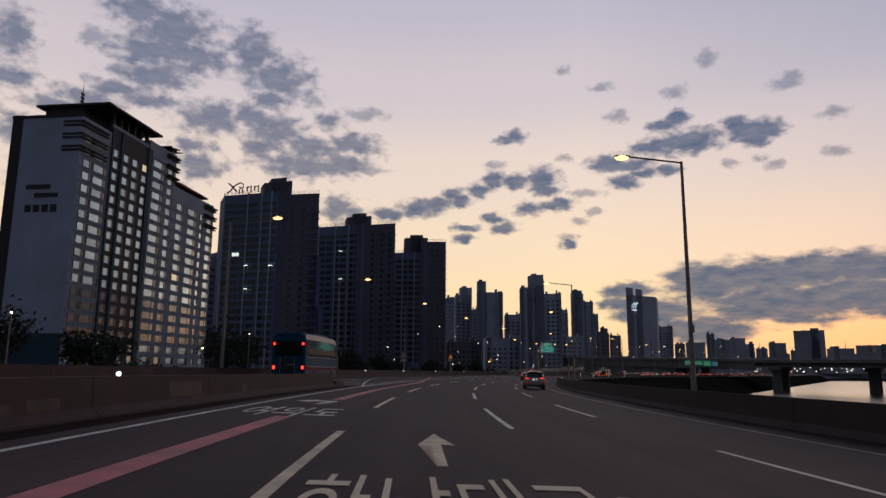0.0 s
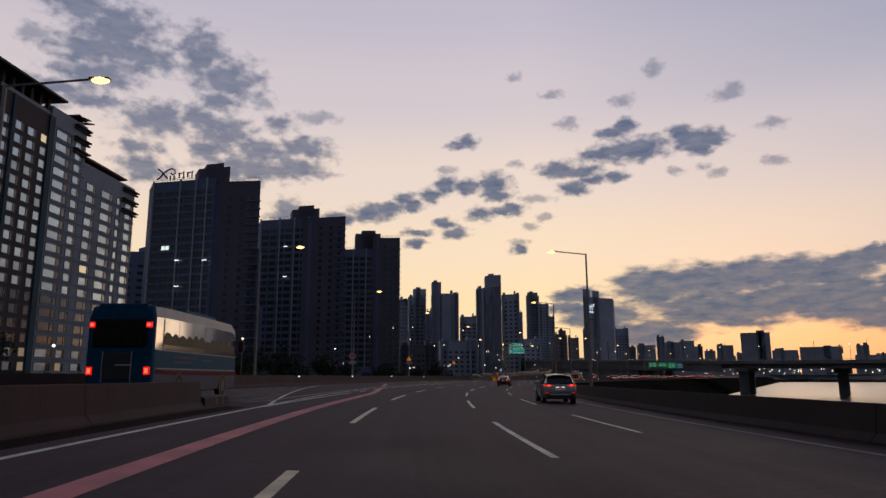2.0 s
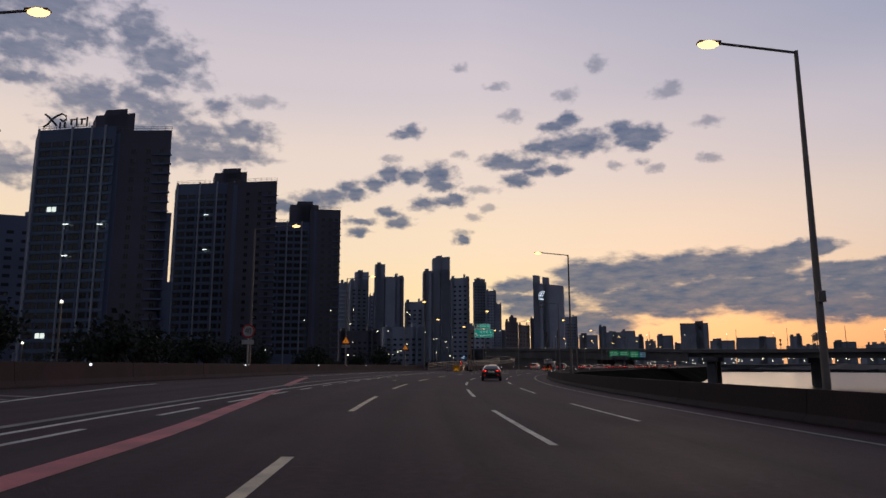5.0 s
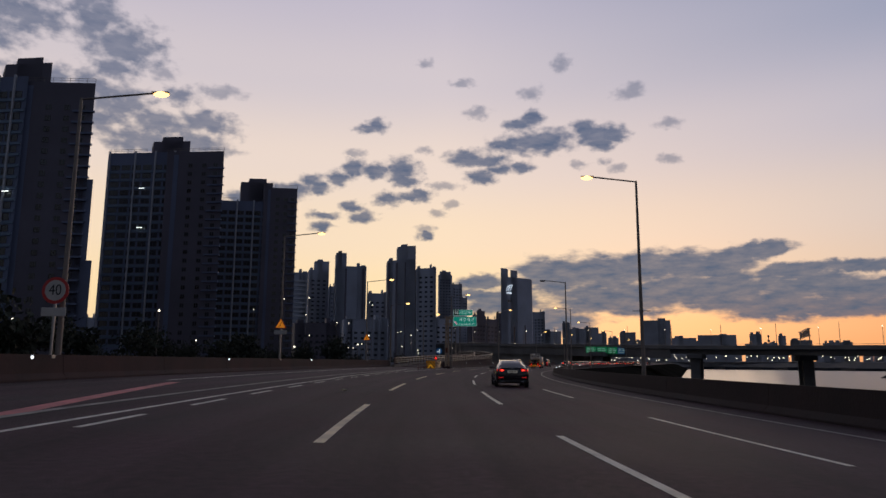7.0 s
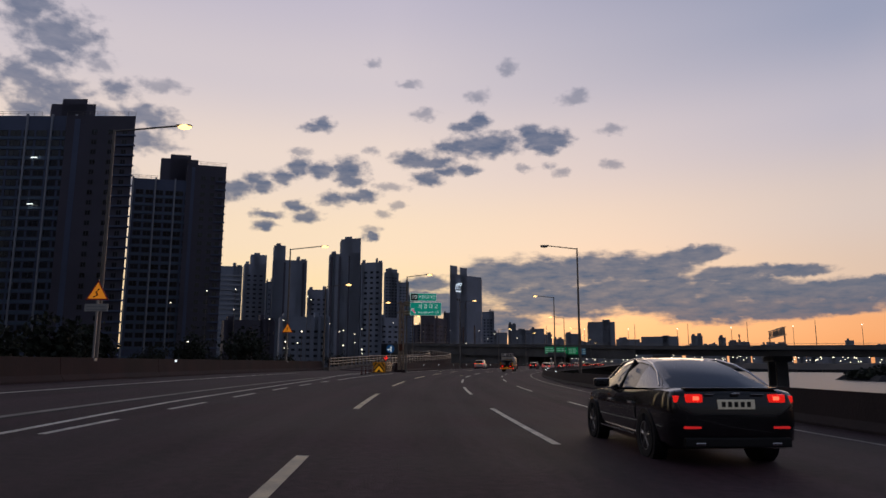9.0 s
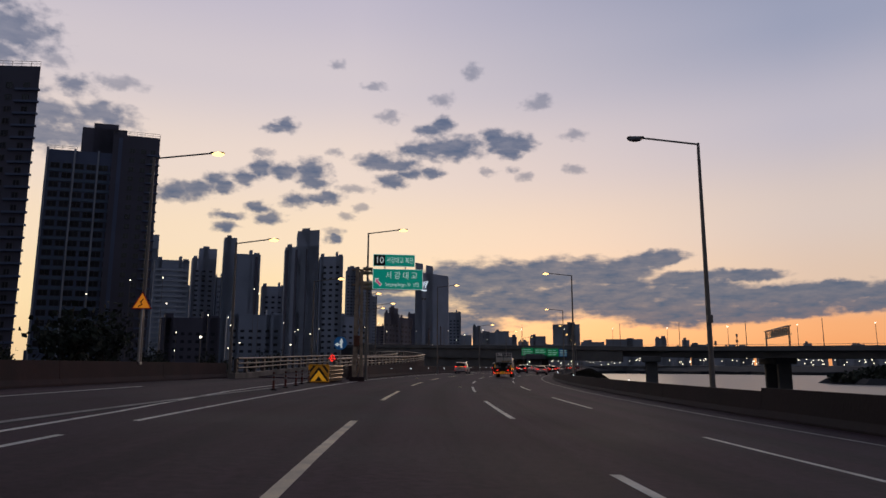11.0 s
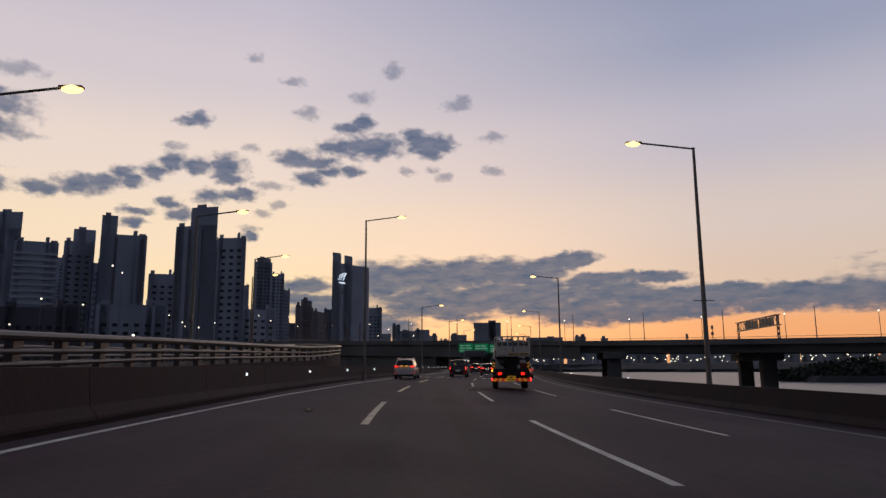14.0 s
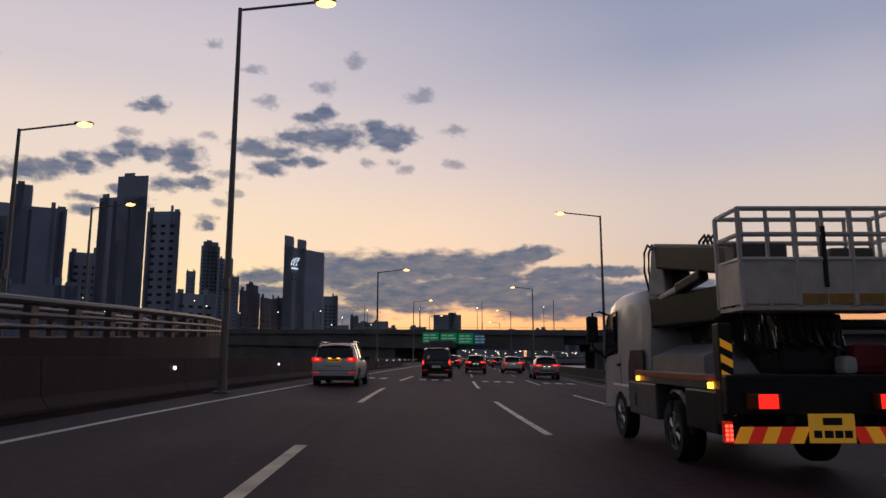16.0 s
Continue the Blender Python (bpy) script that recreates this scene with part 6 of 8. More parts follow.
t = thing("crash_cushion", "yellow and black chevron crash cushion with ribbed sides", "crash cushion", at=facing(191.9, -5.68) @ Matrix.Rotation(radians(1), 4, "Z"))
part("nose", boxed(-0.64, 0.64, 0.0, 0.25, 0.05, 1.1, 0.05), black_m, t)
for lo_, hi_, mm in ((0.40, 0.76, yellow_headlit), (0.98, 1.30, yellow_m), (1.52, 1.90, yellow_m)):
    for sg in (-1, 1):
        pts = [(0.0, lo_), (0.60, lo_ - 0.78), (0.60, hi_ - 0.78), (0.0, hi_)]
        pts = clipped(clipped(pts, 1, 0.10, 1), 1, 1.05, -1)
        if len(pts) < 3:
            continue
        bm = bmesh.new()
        f_ = bm.faces.new([bm.verts.new((sg * x, -0.004, z)) for x, z in pts])
        e_ = bmesh.ops.extrude_face_region(bm, geom=[f_])
        for v in e_["geom"]:
            if isinstance(v, bmesh.types.BMVert):
                v.co.y -= 0.008
        bmesh.ops.recalc_face_normals(bm, faces=bm.faces[:])
        part("chevron", bm, mm, t, "yellow reflective stripe")
for x0, x1, z0, z1 in ((-0.66, 0.66, 1.06, 1.12), (-0.66, 0.66, 0.03, 0.09), (-0.66, -0.60, 0.09, 1.06), (0.60, 0.66, 0.09, 1.06)):
    part("nose_frame", boxed(x0, x1, -0.03, 0.06, z0, z1, 0.01), yellow_m, t, "yellow steel frame")
for j in range(4):
    part("bay", boxed(-0.60, 0.60, 0.27 + 1.3 * j, 1.54 + 1.3 * j, 0.05, 1.1, 0.03), yellow_dull, t)
    for z in (0.25, 0.5, 0.75, 1.0):
        for sg in (-1, 1):
            bm = bmesh.new()
            rod(bm, (sg * 0.62, 0.27 + 1.3 * j, z), (sg * 0.62, 1.56 + 1.3 * j, z), 0.055, 8)
            part("rib", bm, rib_orange, t)

# delineator posts and reflectors
deli = paint("delineator_orange", (0.17, 0.035, 0.022), rough=0.7, vary=0.3)
band_grey = paint("delineator_band", (0.30, 0.27, 0.25), rough=0.6, vary=0.3)
for s, d in ((178.5, -5.0), (181.6, -5.2), (184.7, -5.4), (187.9, -5.8), (190.6, -6.0)):
    t = thing("delineator_post", "dull red flexible delineator post with pale bands", "delineator", "nose delineators", facing(s, d))
    part("foot", rodded((0, 0, 0), (0, 0, 0.05), 0.14, 14), black_m, t)
    part("post", rodded((0, 0, 0.05), (0, 0, 0.78), 0.05, 12, 0.045), deli, t)
    for z in (0.42, 0.60):
        part("band", rodded((0, 0, z), (0, 0, z + 0.09), 0.053, 12), band_grey, t)
# reflector lenses have no lamp; the light they return is set as emission
refl_m = paint("reflector_glow", (0.8, 0.8, 0.8), glow=(0.85, 0.93, 1.0), power=1.6)
refl = None
for s, d, up in [(16.5, -5.23, 0.97)] + [(57.0, -8.5, 0.9)] + [(20 + 24 * k, 12.80, 0.80) for k in range(11)] + [(210 + 13 * k, -5.55, 0.75) for k in range(7)] + [(70 + 22 * k, -12.85, 0.9) for k in range(5)] + [(302 + 8 * k, -5.7, 0.8) for k in range(8)]:
    t = thing("barrier_reflector", "small round glowing reflector on the barrier", "reflector", "barrier reflectors", facing(s, d, up))
    part("bracket", boxed(-0.04, 0.04, 0.0, 0.03, -0.05, 0.05, 0.005), steel, t)
    bm = bmesh.new()
    disc(bm, 0.06, 0.0, -0.02, 12)
    part("lens", bm, refl_m, t)

# ---------------------------------------------------------------- exit ramp with its railings
ramp_up = bend([(196, 0.0), (206, 0.25), (219, 0.55), (243, 0.95), (256, 1.35), (300, 2.6)])
ramp_out = bend([(196, 0.0), (250, 0.0), (260, -1.2), (270, -4.0), (285, -11.0), (300, -20.0)])
bm = bmesh.new()
swept(bm, 199, 300, [(-12.2, -5.0), (-12.2, 0.0), (-7.2, 0.0), (-7.2, -5.0)], 3, shift=lambda s: (ramp_out(s), ramp_up(s)))
ramp = solo("ramp", bm, asphalt, "asphalt exit ramp climbing beside the expressway", "ramp", kind="structure")
bm = bmesh.new()
swept(bm, 204, 300, [(-7.5, -1.6), (-7.5, 0.45), (-7.15, 0.45), (-7.15, -1.6)], 3, shift=lambda s: (ramp_out(s), ramp_up(s)))
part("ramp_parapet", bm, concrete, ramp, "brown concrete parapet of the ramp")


def railing(s0, s1, d, label, rails, post_h, top_r, base):
    t = thing("railing", label, "railing")
    n = int((s1 - s0) / 2.0)
    for i in range(n + 1):
        s = s0 + 2.0 * i
        m = facing(s, d + ramp_out(s), ramp_up(s) + base)
        o = part("post", boxed(-0.10, 0.10, -0.17, 0.17, 0, post_h, 0.02), rail_steel, t)
        o.matrix_basis = m
    for z, r_ in rails:
        bm = bmesh.new()
        pts = [rd(s, d + ramp_out(s) + 0.12, ramp_up(s) + base + z) for s in steps(s0, s1, 3)]
        tube(bm, pts, r_, 8)
        smooth(part("rail", bm, rail_steel, t))
    return t


rail_steel = paint("railing_steel", (0.125, 0.105, 0.10), rough=0.45, metal=0.35, scale=2, vary=0.3)
railing(204.5, 299, -7.33, "weathered steel ramp railing with round rails", [(0.26, 0.065), (0.53, 0.065), (0.86, 0.105)], 0.86, 0.105, 0.45)
railing(194.6, 299, -11.9, "pale steel guard railing on the outer edge of the ramp", [(0.35, 0.07), (0.65, 0.07), (0.98, 0.08)], 0.98, 0.08, 0.35)
bm = bmesh.new()
swept(bm, 194, 300, [(-12.2, -1.4), (-12.2, 0.35), (-11.7, 0.35), (-11.7, -1.4)], 3, shift=lambda s: (ramp_out(s), ramp_up(s)))
part("ramp_kerb", bm, concrete_pale, ramp, "pale concrete kerb")

# green signs hanging on the bridge over the lanes
# hung boards and their bars glow faintly in place of light falling on them
board_green = paint("board_green", (0.008, 0.15, 0.065), rough=0.5, vary=0.15, glow=(0.0, 0.40, 0.14), power=0.22)
bar_m = paint("sign_bar_pale", (0.45, 0.60, 0.52), rough=0.5, vary=0.1, glow=(0.5, 0.8, 0.65), power=0.16)
for i, (d, w_, mm) in enumerate(((-8.6, 4.6, board_green), (-3.6, 4.6, board_green), (1.4, 4.2, board_green), (5.8, 3.8, blue_m))):
    t = thing("bridge_sign", "green direction board hung on the bridge girder" if mm is board_green else "blue direction board hung on the bridge girder", "road sign", "bridge signs", facing(424, d, 5.2))
    part("board", boxed(0, w_, 0, 0.12, 0, 2.9, 0.03), mm, t)
    for k in range(3):
        for x0, x1 in ((0.35, w_ * 0.42), (w_ * 0.48, w_ - (0.4 if k % 2 else 0.9))):
            part("text_bar", boxed(x0, x1, -0.02, 0.0, 0.42 + 0.8 * k, 0.78 + 0.8 * k), bar_m, t)
    part("bracket", boxed(0.4, w_ - 0.4, 0.12, 0.5, 2.4, 2.7), pole_steel, t)

# lamps of the estate and of the city streets
q = random.Random(31)


def estate_lamp(x, y, z):
    t = thing("estate_lamp", "small white lamp post among trees and towers", "street lamp", "estate lamps", Matrix.Translation((x, y, -1.0)))
    part("pole", rodded((0, 0, 0), (0, 0, z), 0.07, 6), pole_steel, t)
    bm = bmesh.new()
    bmesh.ops.create_uvsphere(bm, u_segments=8, v_segments=6, radius=0.10 + (0.00025 if math.hypot(x, y) < 1100 else 0.0005) * math.hypot(x, y), matrix=Matrix.Translation((0, 0, z + 0.1)))
    part("bulb", bm, lamp_white, t)


for s in range(40, 300, 19):
    p = rd(s, -24 - q.random() * 34)
    estate_lamp(p.x, p.y, q.uniform(4.2, 8.5))
for i in range(34):
    k = q.uniform(0.0, 1.0)
    y = 320 + 240 * k
    estate_lamp(-10 + 115 * k + q.uniform(-22, 26), y, q.uniform(6, 26))
for i in range(16):
    y = q.uniform(480, 660)
    estate_lamp(0.30 * y + q.uniform(-16, 30), y, q.uniform(6, 22))
for i in range(110):
    a = q.uniform(22, 66)
    rr = q.uniform(1180, 1500)
    x, y = polar(a, rr)
    estate_lamp(x, y, q.uniform(5, 16))


# litter on the lanes
paper = paint("litter_paper", (0.62, 0.55, 0.36), rough=0.8, vary=0.3, scale=8)
q = random.Random(9)
for s, d in ((115.8, -1.61), (191.3, 3.22), (213.9, -1.57), (233.7, 3.7)):
    bm = bmesh.new()
    bmesh.ops.create_icosphere(bm, subdivisions=2, radius=0.11)
    for v in bm.verts:
        v.co = v.co * q.uniform(0.65, 1.25)
        v.co.z = max(-0.03, v.co.z * 0.45)
    o = solo("litter", bm, paper, "crumpled yellowish paper litter lying on the asphalt", "litter", "litter on the road")
    o.matrix_basis = facing(s, d, 0.03) @ Matrix.Rotation(q.random() * 6, 4, "Z")

# ---------------------------------------------------------------- vehicles
# each is built with its tail at y = 0, pointing along +y, wheels on z = 0
tyre_m = paint("tyre_rubber", (0.018, 0.018, 0.018), rough=0.85, vary=0.2, scale=6)
rim_m = paint("alloy_rim", (0.45, 0.45, 0.46), rough=0.3, metal=0.9, vary=0.1)
trim_m = paint("black_trim", (0.015, 0.015, 0.016), rough=0.5, vary=0.15)
chrome = paint("chrome", (0.65, 0.65, 0.66), rough=0.15, metal=1.0, vary=0.05)
car_glass = paint("tinted_car_glass", (0.010, 0.011, 0.014), rough=0.04, vary=0.1, spec=0.8)
tail_red = paint("tail_lamp_red", (0.45, 0.01, 0.01), rough=0.2, glow=(1.0, 0.018, 0.012), power=0.62)
tail_hot = paint("tail_lamp_core", (0.7, 0.1, 0.05), rough=0.2, glow=(1.0, 0.05, 0.025), power=4.0)
# red bumper reflectors and plates: light falling on them is added as emission
tail_dim = paint("reflector_red", (0.30, 0.01, 0.012), rough=0.25, glow=(1.0, 0.03, 0.03), power=0.35)
plate_white = paint("number_plate", (0.62, 0.62, 0.60), rough=0.4, vary=0.1, glow=(1.0, 0.92, 0.75), power=0.08)
plate_yellow = paint("number_plate_yellow", (0.70, 0.36, 0.03), rough=0.4, vary=0.1, glow=(1.0, 0.5, 0.05), power=0.16)
amber_lamp = paint("amber_lamp", (0.7, 0.3, 0.03), glow=(1.0, 0.38, 0.03), power=5.0)
paint_black = paint("car_paint_black", (0.010, 0.010, 0.012), rough=0.22, vary=0.15, scale=3, coat=1.0)
paint_grey = paint("car_paint_grey", (0.32, 0.31, 0.30), rough=0.30, metal=0.5, vary=0.12, scale=3, coat=0.8)
paint_white = paint("car_paint_white", (0.80, 0.77, 0.71), rough=0.30, vary=0.08, scale=3, coat=0.8)
paint_silver = paint("car_paint_silver", (0.40, 0.39, 0.38), rough=0.30, metal=0.6, vary=0.1, scale=3, coat=0.8)


def loft(rings, tag, closed):
    """Skins the rings; tag(i, k) names the piece that a face belongs to. Returns a bmesh for each piece."""
    out = {}
    n = len(rings[0])
    for i in range(len(rings) - 1):
        for k in range(n if closed else n - 1):
            name = tag(i, k)
            bm, vs = out.setdefault(name, (bmesh.new(), {}))
            quad = []
            for r_, c in ((i, k), (i, (k + 1) % n), (i + 1, (k + 1) % n), (i + 1, k)):
                if (r_, c) not in vs:
                    vs[(r_, c)] = bm.verts.new(rings[r_][c])
                quad.append(vs[(r_, c)])
            try:
                bm.faces.new(quad)
            except ValueError:
                pass
    for r_ in ((0, len(rings) - 1) if closed else ()):
        name = tag(min(r_, len(rings) - 2), 0)
        bm, vs = out[name]
        bm.faces.new([vs.setdefault((r_, c), None) or bm.verts.new(rings[r_][c]) for c in range(n)])
    for bm, _ in out.values():
        bmesh.ops.remove_doubles(bm, verts=bm.verts[:], dist=0.0005)
        bmesh.ops.recalc_face_normals(bm, faces=bm.faces[:])
    return {k: v[0] for k, v in out.items()}


def wheel(t, x, y, r_, w_, side, hub=None, spokes=5):
    """A tyre with a rim and spokes. side: -1 left, 1 right."""
    m = Matrix.Translation((x, y, r_)) @ Matrix.Rotation(radians(90) * side, 4, "Y")
    holder = new("wheel")
    holder.parent = t
    holder.matrix_basis = m
    prof = [(r_ * 0.64, -w_ / 2), (r_ * 0.93, -w_ / 2), (r_, -w_ * 0.32), (r_, w_ * 0.32), (r_ * 0.93, w_ / 2), (r_ * 0.64, w_ / 2)]
    rings = [[Vector((math.cos(a) * p, math.sin(a) * p, z)) for p, z in prof] for a in [math.tau * i / 28 for i in range(29)]]
    smooth(part("tyre", loft(rings, lambda i, k: "a", True)["a"], tyre_m, holder))
    bm = bmesh.new()
    rod(bm, (0, 0, -w_ * 0.4), (0, 0, w_ * 0.30), r_ * 0.64, 28)
    part("well", bm, trim_m, holder)
    bm = bmesh.new()
    for i in range(spokes):
        a = math.tau * i / spokes
        for da in (-0.13, 0.13):
            rod(bm, (math.cos(a) * r_ * 0.12, math.sin(a) * r_ * 0.12, w_ * 0.40), (math.cos(a + da) * r_ * 0.62, math.sin(a + da) * r_ * 0.62, w_ * 0.36), r_ * 0.055, 6)
    rod(bm, (0, 0, w_ * 0.28), (0, 0, w_ * 0.46), r_ * 0.16, 12)
    ring_ = [[Vector((math.cos(a) * p, math.sin(a) * p, z)) for p, z in ((r_ * 0.58, w_ * 0.3), (r_ * 0.67, w_ * 0.3), (r_ * 0.67, w_ * 0.46), (r_ * 0.58, w_ * 0.44))] for a in [math.tau * i / 28 for i in range(29)]]
    tmp = loft(ring_, lambda i, k: "a", True)["a"]
    me = bpy.data.meshes.new("tmp")
    tmp.to_mesh(me)
    tmp.free()
    bm.from_mesh(me)
    bpy.data.meshes.remove(me)
    part("rim", bm, hub or rim_m, holder)


def side_panel(pts, x, side, thick=0.012):
    """A flat pane or strip in the y-z plane."""
    bm = bmesh.new()
    lo = [bm.verts.new((side * x, y, z)) for y, z in pts]
    hi = [bm.verts.new((side * (x + thick), y, z)) for y, z in pts]
    bm.faces.new(lo), bm.faces.new(hi)
    n = len(pts)
    for k in range(n):
        bm.faces.new((lo[k], lo[(k + 1) % n], hi[(k + 1) % n], hi[k]))
    bmesh.ops.recalc_face_normals(bm, faces=bm.faces[:])
    return bm


def car(name, label, at, body_m, low, cabin, r_, axles, tail, plate, extras):
    """A car lofted from stations. low: y, half width, sill, deck height. cabin: y, base, roof, half widths at base and roof.
    tail: lamp boxes x0, x1, z0, z1, y; plate: centre z, width, material."""
    t = thing(name, label, "car" if name != "van" else "van", "traffic", at)
    rings = []
    for y, hw, zb, zt in low:
        half = [(hw * 0.86, zb), (hw * 0.97, zb + 0.10), (hw, zb + (zt - zb) * 0.45), (hw * 0.985, zt - 0.12), (hw * 0.95, zt - 0.03), (hw * 0.80, zt)]
        rings.append([Vector((x, y, z)) for x, z in half] + [Vector((0, y, zt + 0.015))] + [Vector((-x, y, z)) for x, z in half[::-1]])
    smooth(part("body", loft(rings, lambda i, k: "body", True)["body"], body_m, t), 50)
    rings = []
    for y, zb, zt, wb, wt in cabin:
        half = [(wb, zb), (wb + (wt - wb) * 0.45, zb + (zt - zb) * 0.5), (wt + 0.01, zt - min(0.07, (zt - zb) * 0.3)), (wt * 0.86, zt - 0.012), (wt * 0.45, zt)]
        rings.append([Vector((x, y, z)) for x, z in half] + [Vector((0, y, zt + 0.008))] + [Vector((-x, y, z)) for x, z in half[::-1]])
    last = len(cabin) - 2

    def piece(i, k):
        top = 3 <= k <= 6
        if i < extras.get("rear_glass", 1):
            return "rear_window" if (2 <= k <= 7 if i == 0 else 3 <= k <= 6) else ("pillar" if k < 3 else "pillar_b")
        if i <= extras.get("solid", 0) and not 2 <= k <= 7:
            return "pillar" if k < 2 else "pillar_b"
        if i == last:
            return "windscreen" if top else ("side_window" if k < 3 else "side_window_b")
        if k in (0, 1):
            return "side_window"
        if k in (8, 9):
            return "side_window_b"
        return "roof"
    for nm, bm in loft(rings, piece, False).items():
        plain = nm.replace("_b", "")
        smooth(part(plain, bm, car_glass if "window" in nm or nm == "windscreen" else (extras.get("roof", body_m) if nm == "roof" else body_m), t), 40)
    # pillars over the side glass
    for yp in extras.get("pillars", ()):
        for side in (-1, 1):
            st = [c for c in cabin if c[0] <= yp][-1]
            nx = [c for c in cabin if c[0] > yp][0]
            f_ = (yp - st[0]) / (nx[0] - st[0])
            zb, zt, wb, wt = (st[i] + (nx[i] - st[i]) * f_ for i in (1, 2, 3, 4))
            bm = bmesh.new()
            rod(bm, (side * (wb + 0.002), yp, zb), (side * (wt + 0.012), yp - 0.04, zt - 0.04), 0.03, 6)
            part("pillar", bm, trim_m, t)
    for y in axles:
        hw = max(s_[1] for s_ in low)
        for side in (-1, 1):
            arch = bmesh.new()
            rod(arch, (side * (hw - 0.2), y, r_), (side * (hw + 0.006), y, r_), r_ + 0.06, 24)
            part("wheel_arch", arch, trim_m, t)
            wheel(t, side * (hw - 0.085), y, r_, 0.21, side)
    for x0, x1, z0, z1, y in tail:
        for side in (-1, 1):
            a, b = sorted((side * x0, side * x1))
            lamp = part("tail_lamp", boxed(a, b, y, y + 0.22, z0, z1, 0.03), tail_red, t, "glowing red tail lamp")
            xa, xb = sorted((side * (x0 + (x1 - x0) * 0.25), side * (x0 + (x1 - x0) * 0.6)))
            part("lamp_core", boxed(xa, xb, y - 0.012, y + 0.05, z0 + (z1 - z0) * 0.3, z0 + (z1 - z0) * 0.75, 0.01), tail_hot, lamp)
    pz_, pw, pm, py = plate
    pl = part("number_plate", boxed(-pw / 2, pw / 2, py, py + 0.03, pz_ - 0.065, pz_ + 0.065, 0.008), pm, t)
    for i in range(5):
        part("plate_bar", boxed(-pw * 0.40 + i * pw * 0.17, -pw * 0.40 + i * pw * 0.17 + pw * 0.10, py - 0.006, py, pz_ - 0.035, pz_ + 0.035), trim_m, pl)
    for x0, x1, z0, z1, y0, y1, mm, nm in extras.get("boxes", ()):
        part(nm, boxed(x0, x1, y0, y1, z0, z1, min(0.02, (z1 - z0) / 3)), mm, t)
    for x0, x1, z0, z1, y0, y1, mm, nm in extras.get("pairs", ()):
        for side in (-1, 1):
            a, b = sorted((side * x0, side * x1))
            part(nm, boxed(a, b, y0, y1, z0, z1, min(0.02, (z1 - z0) / 3)), mm, t)
    # door mirrors and handles
    my, mz = extras["mirror"]
    hw = max(s_[1] for s_ in low)
    for side in (-1, 1):
        a, b = sorted((side * (hw - 0.08), side * (hw + 0.20)))
        part("door_mirror", boxed(a, b, my, my + 0.12, mz, mz + 0.15, 0.04), extras.get("mirror_m", body_m), t)
        for y in extras.get("handles", ()):
            a, b = sorted((side * (hw - 0.02), side * (hw + 0.025)))
            part("door_handle", boxed(a, b, y, y + 0.2, mz - 0.22, mz - 0.18, 0.01), chrome, t)
    return t


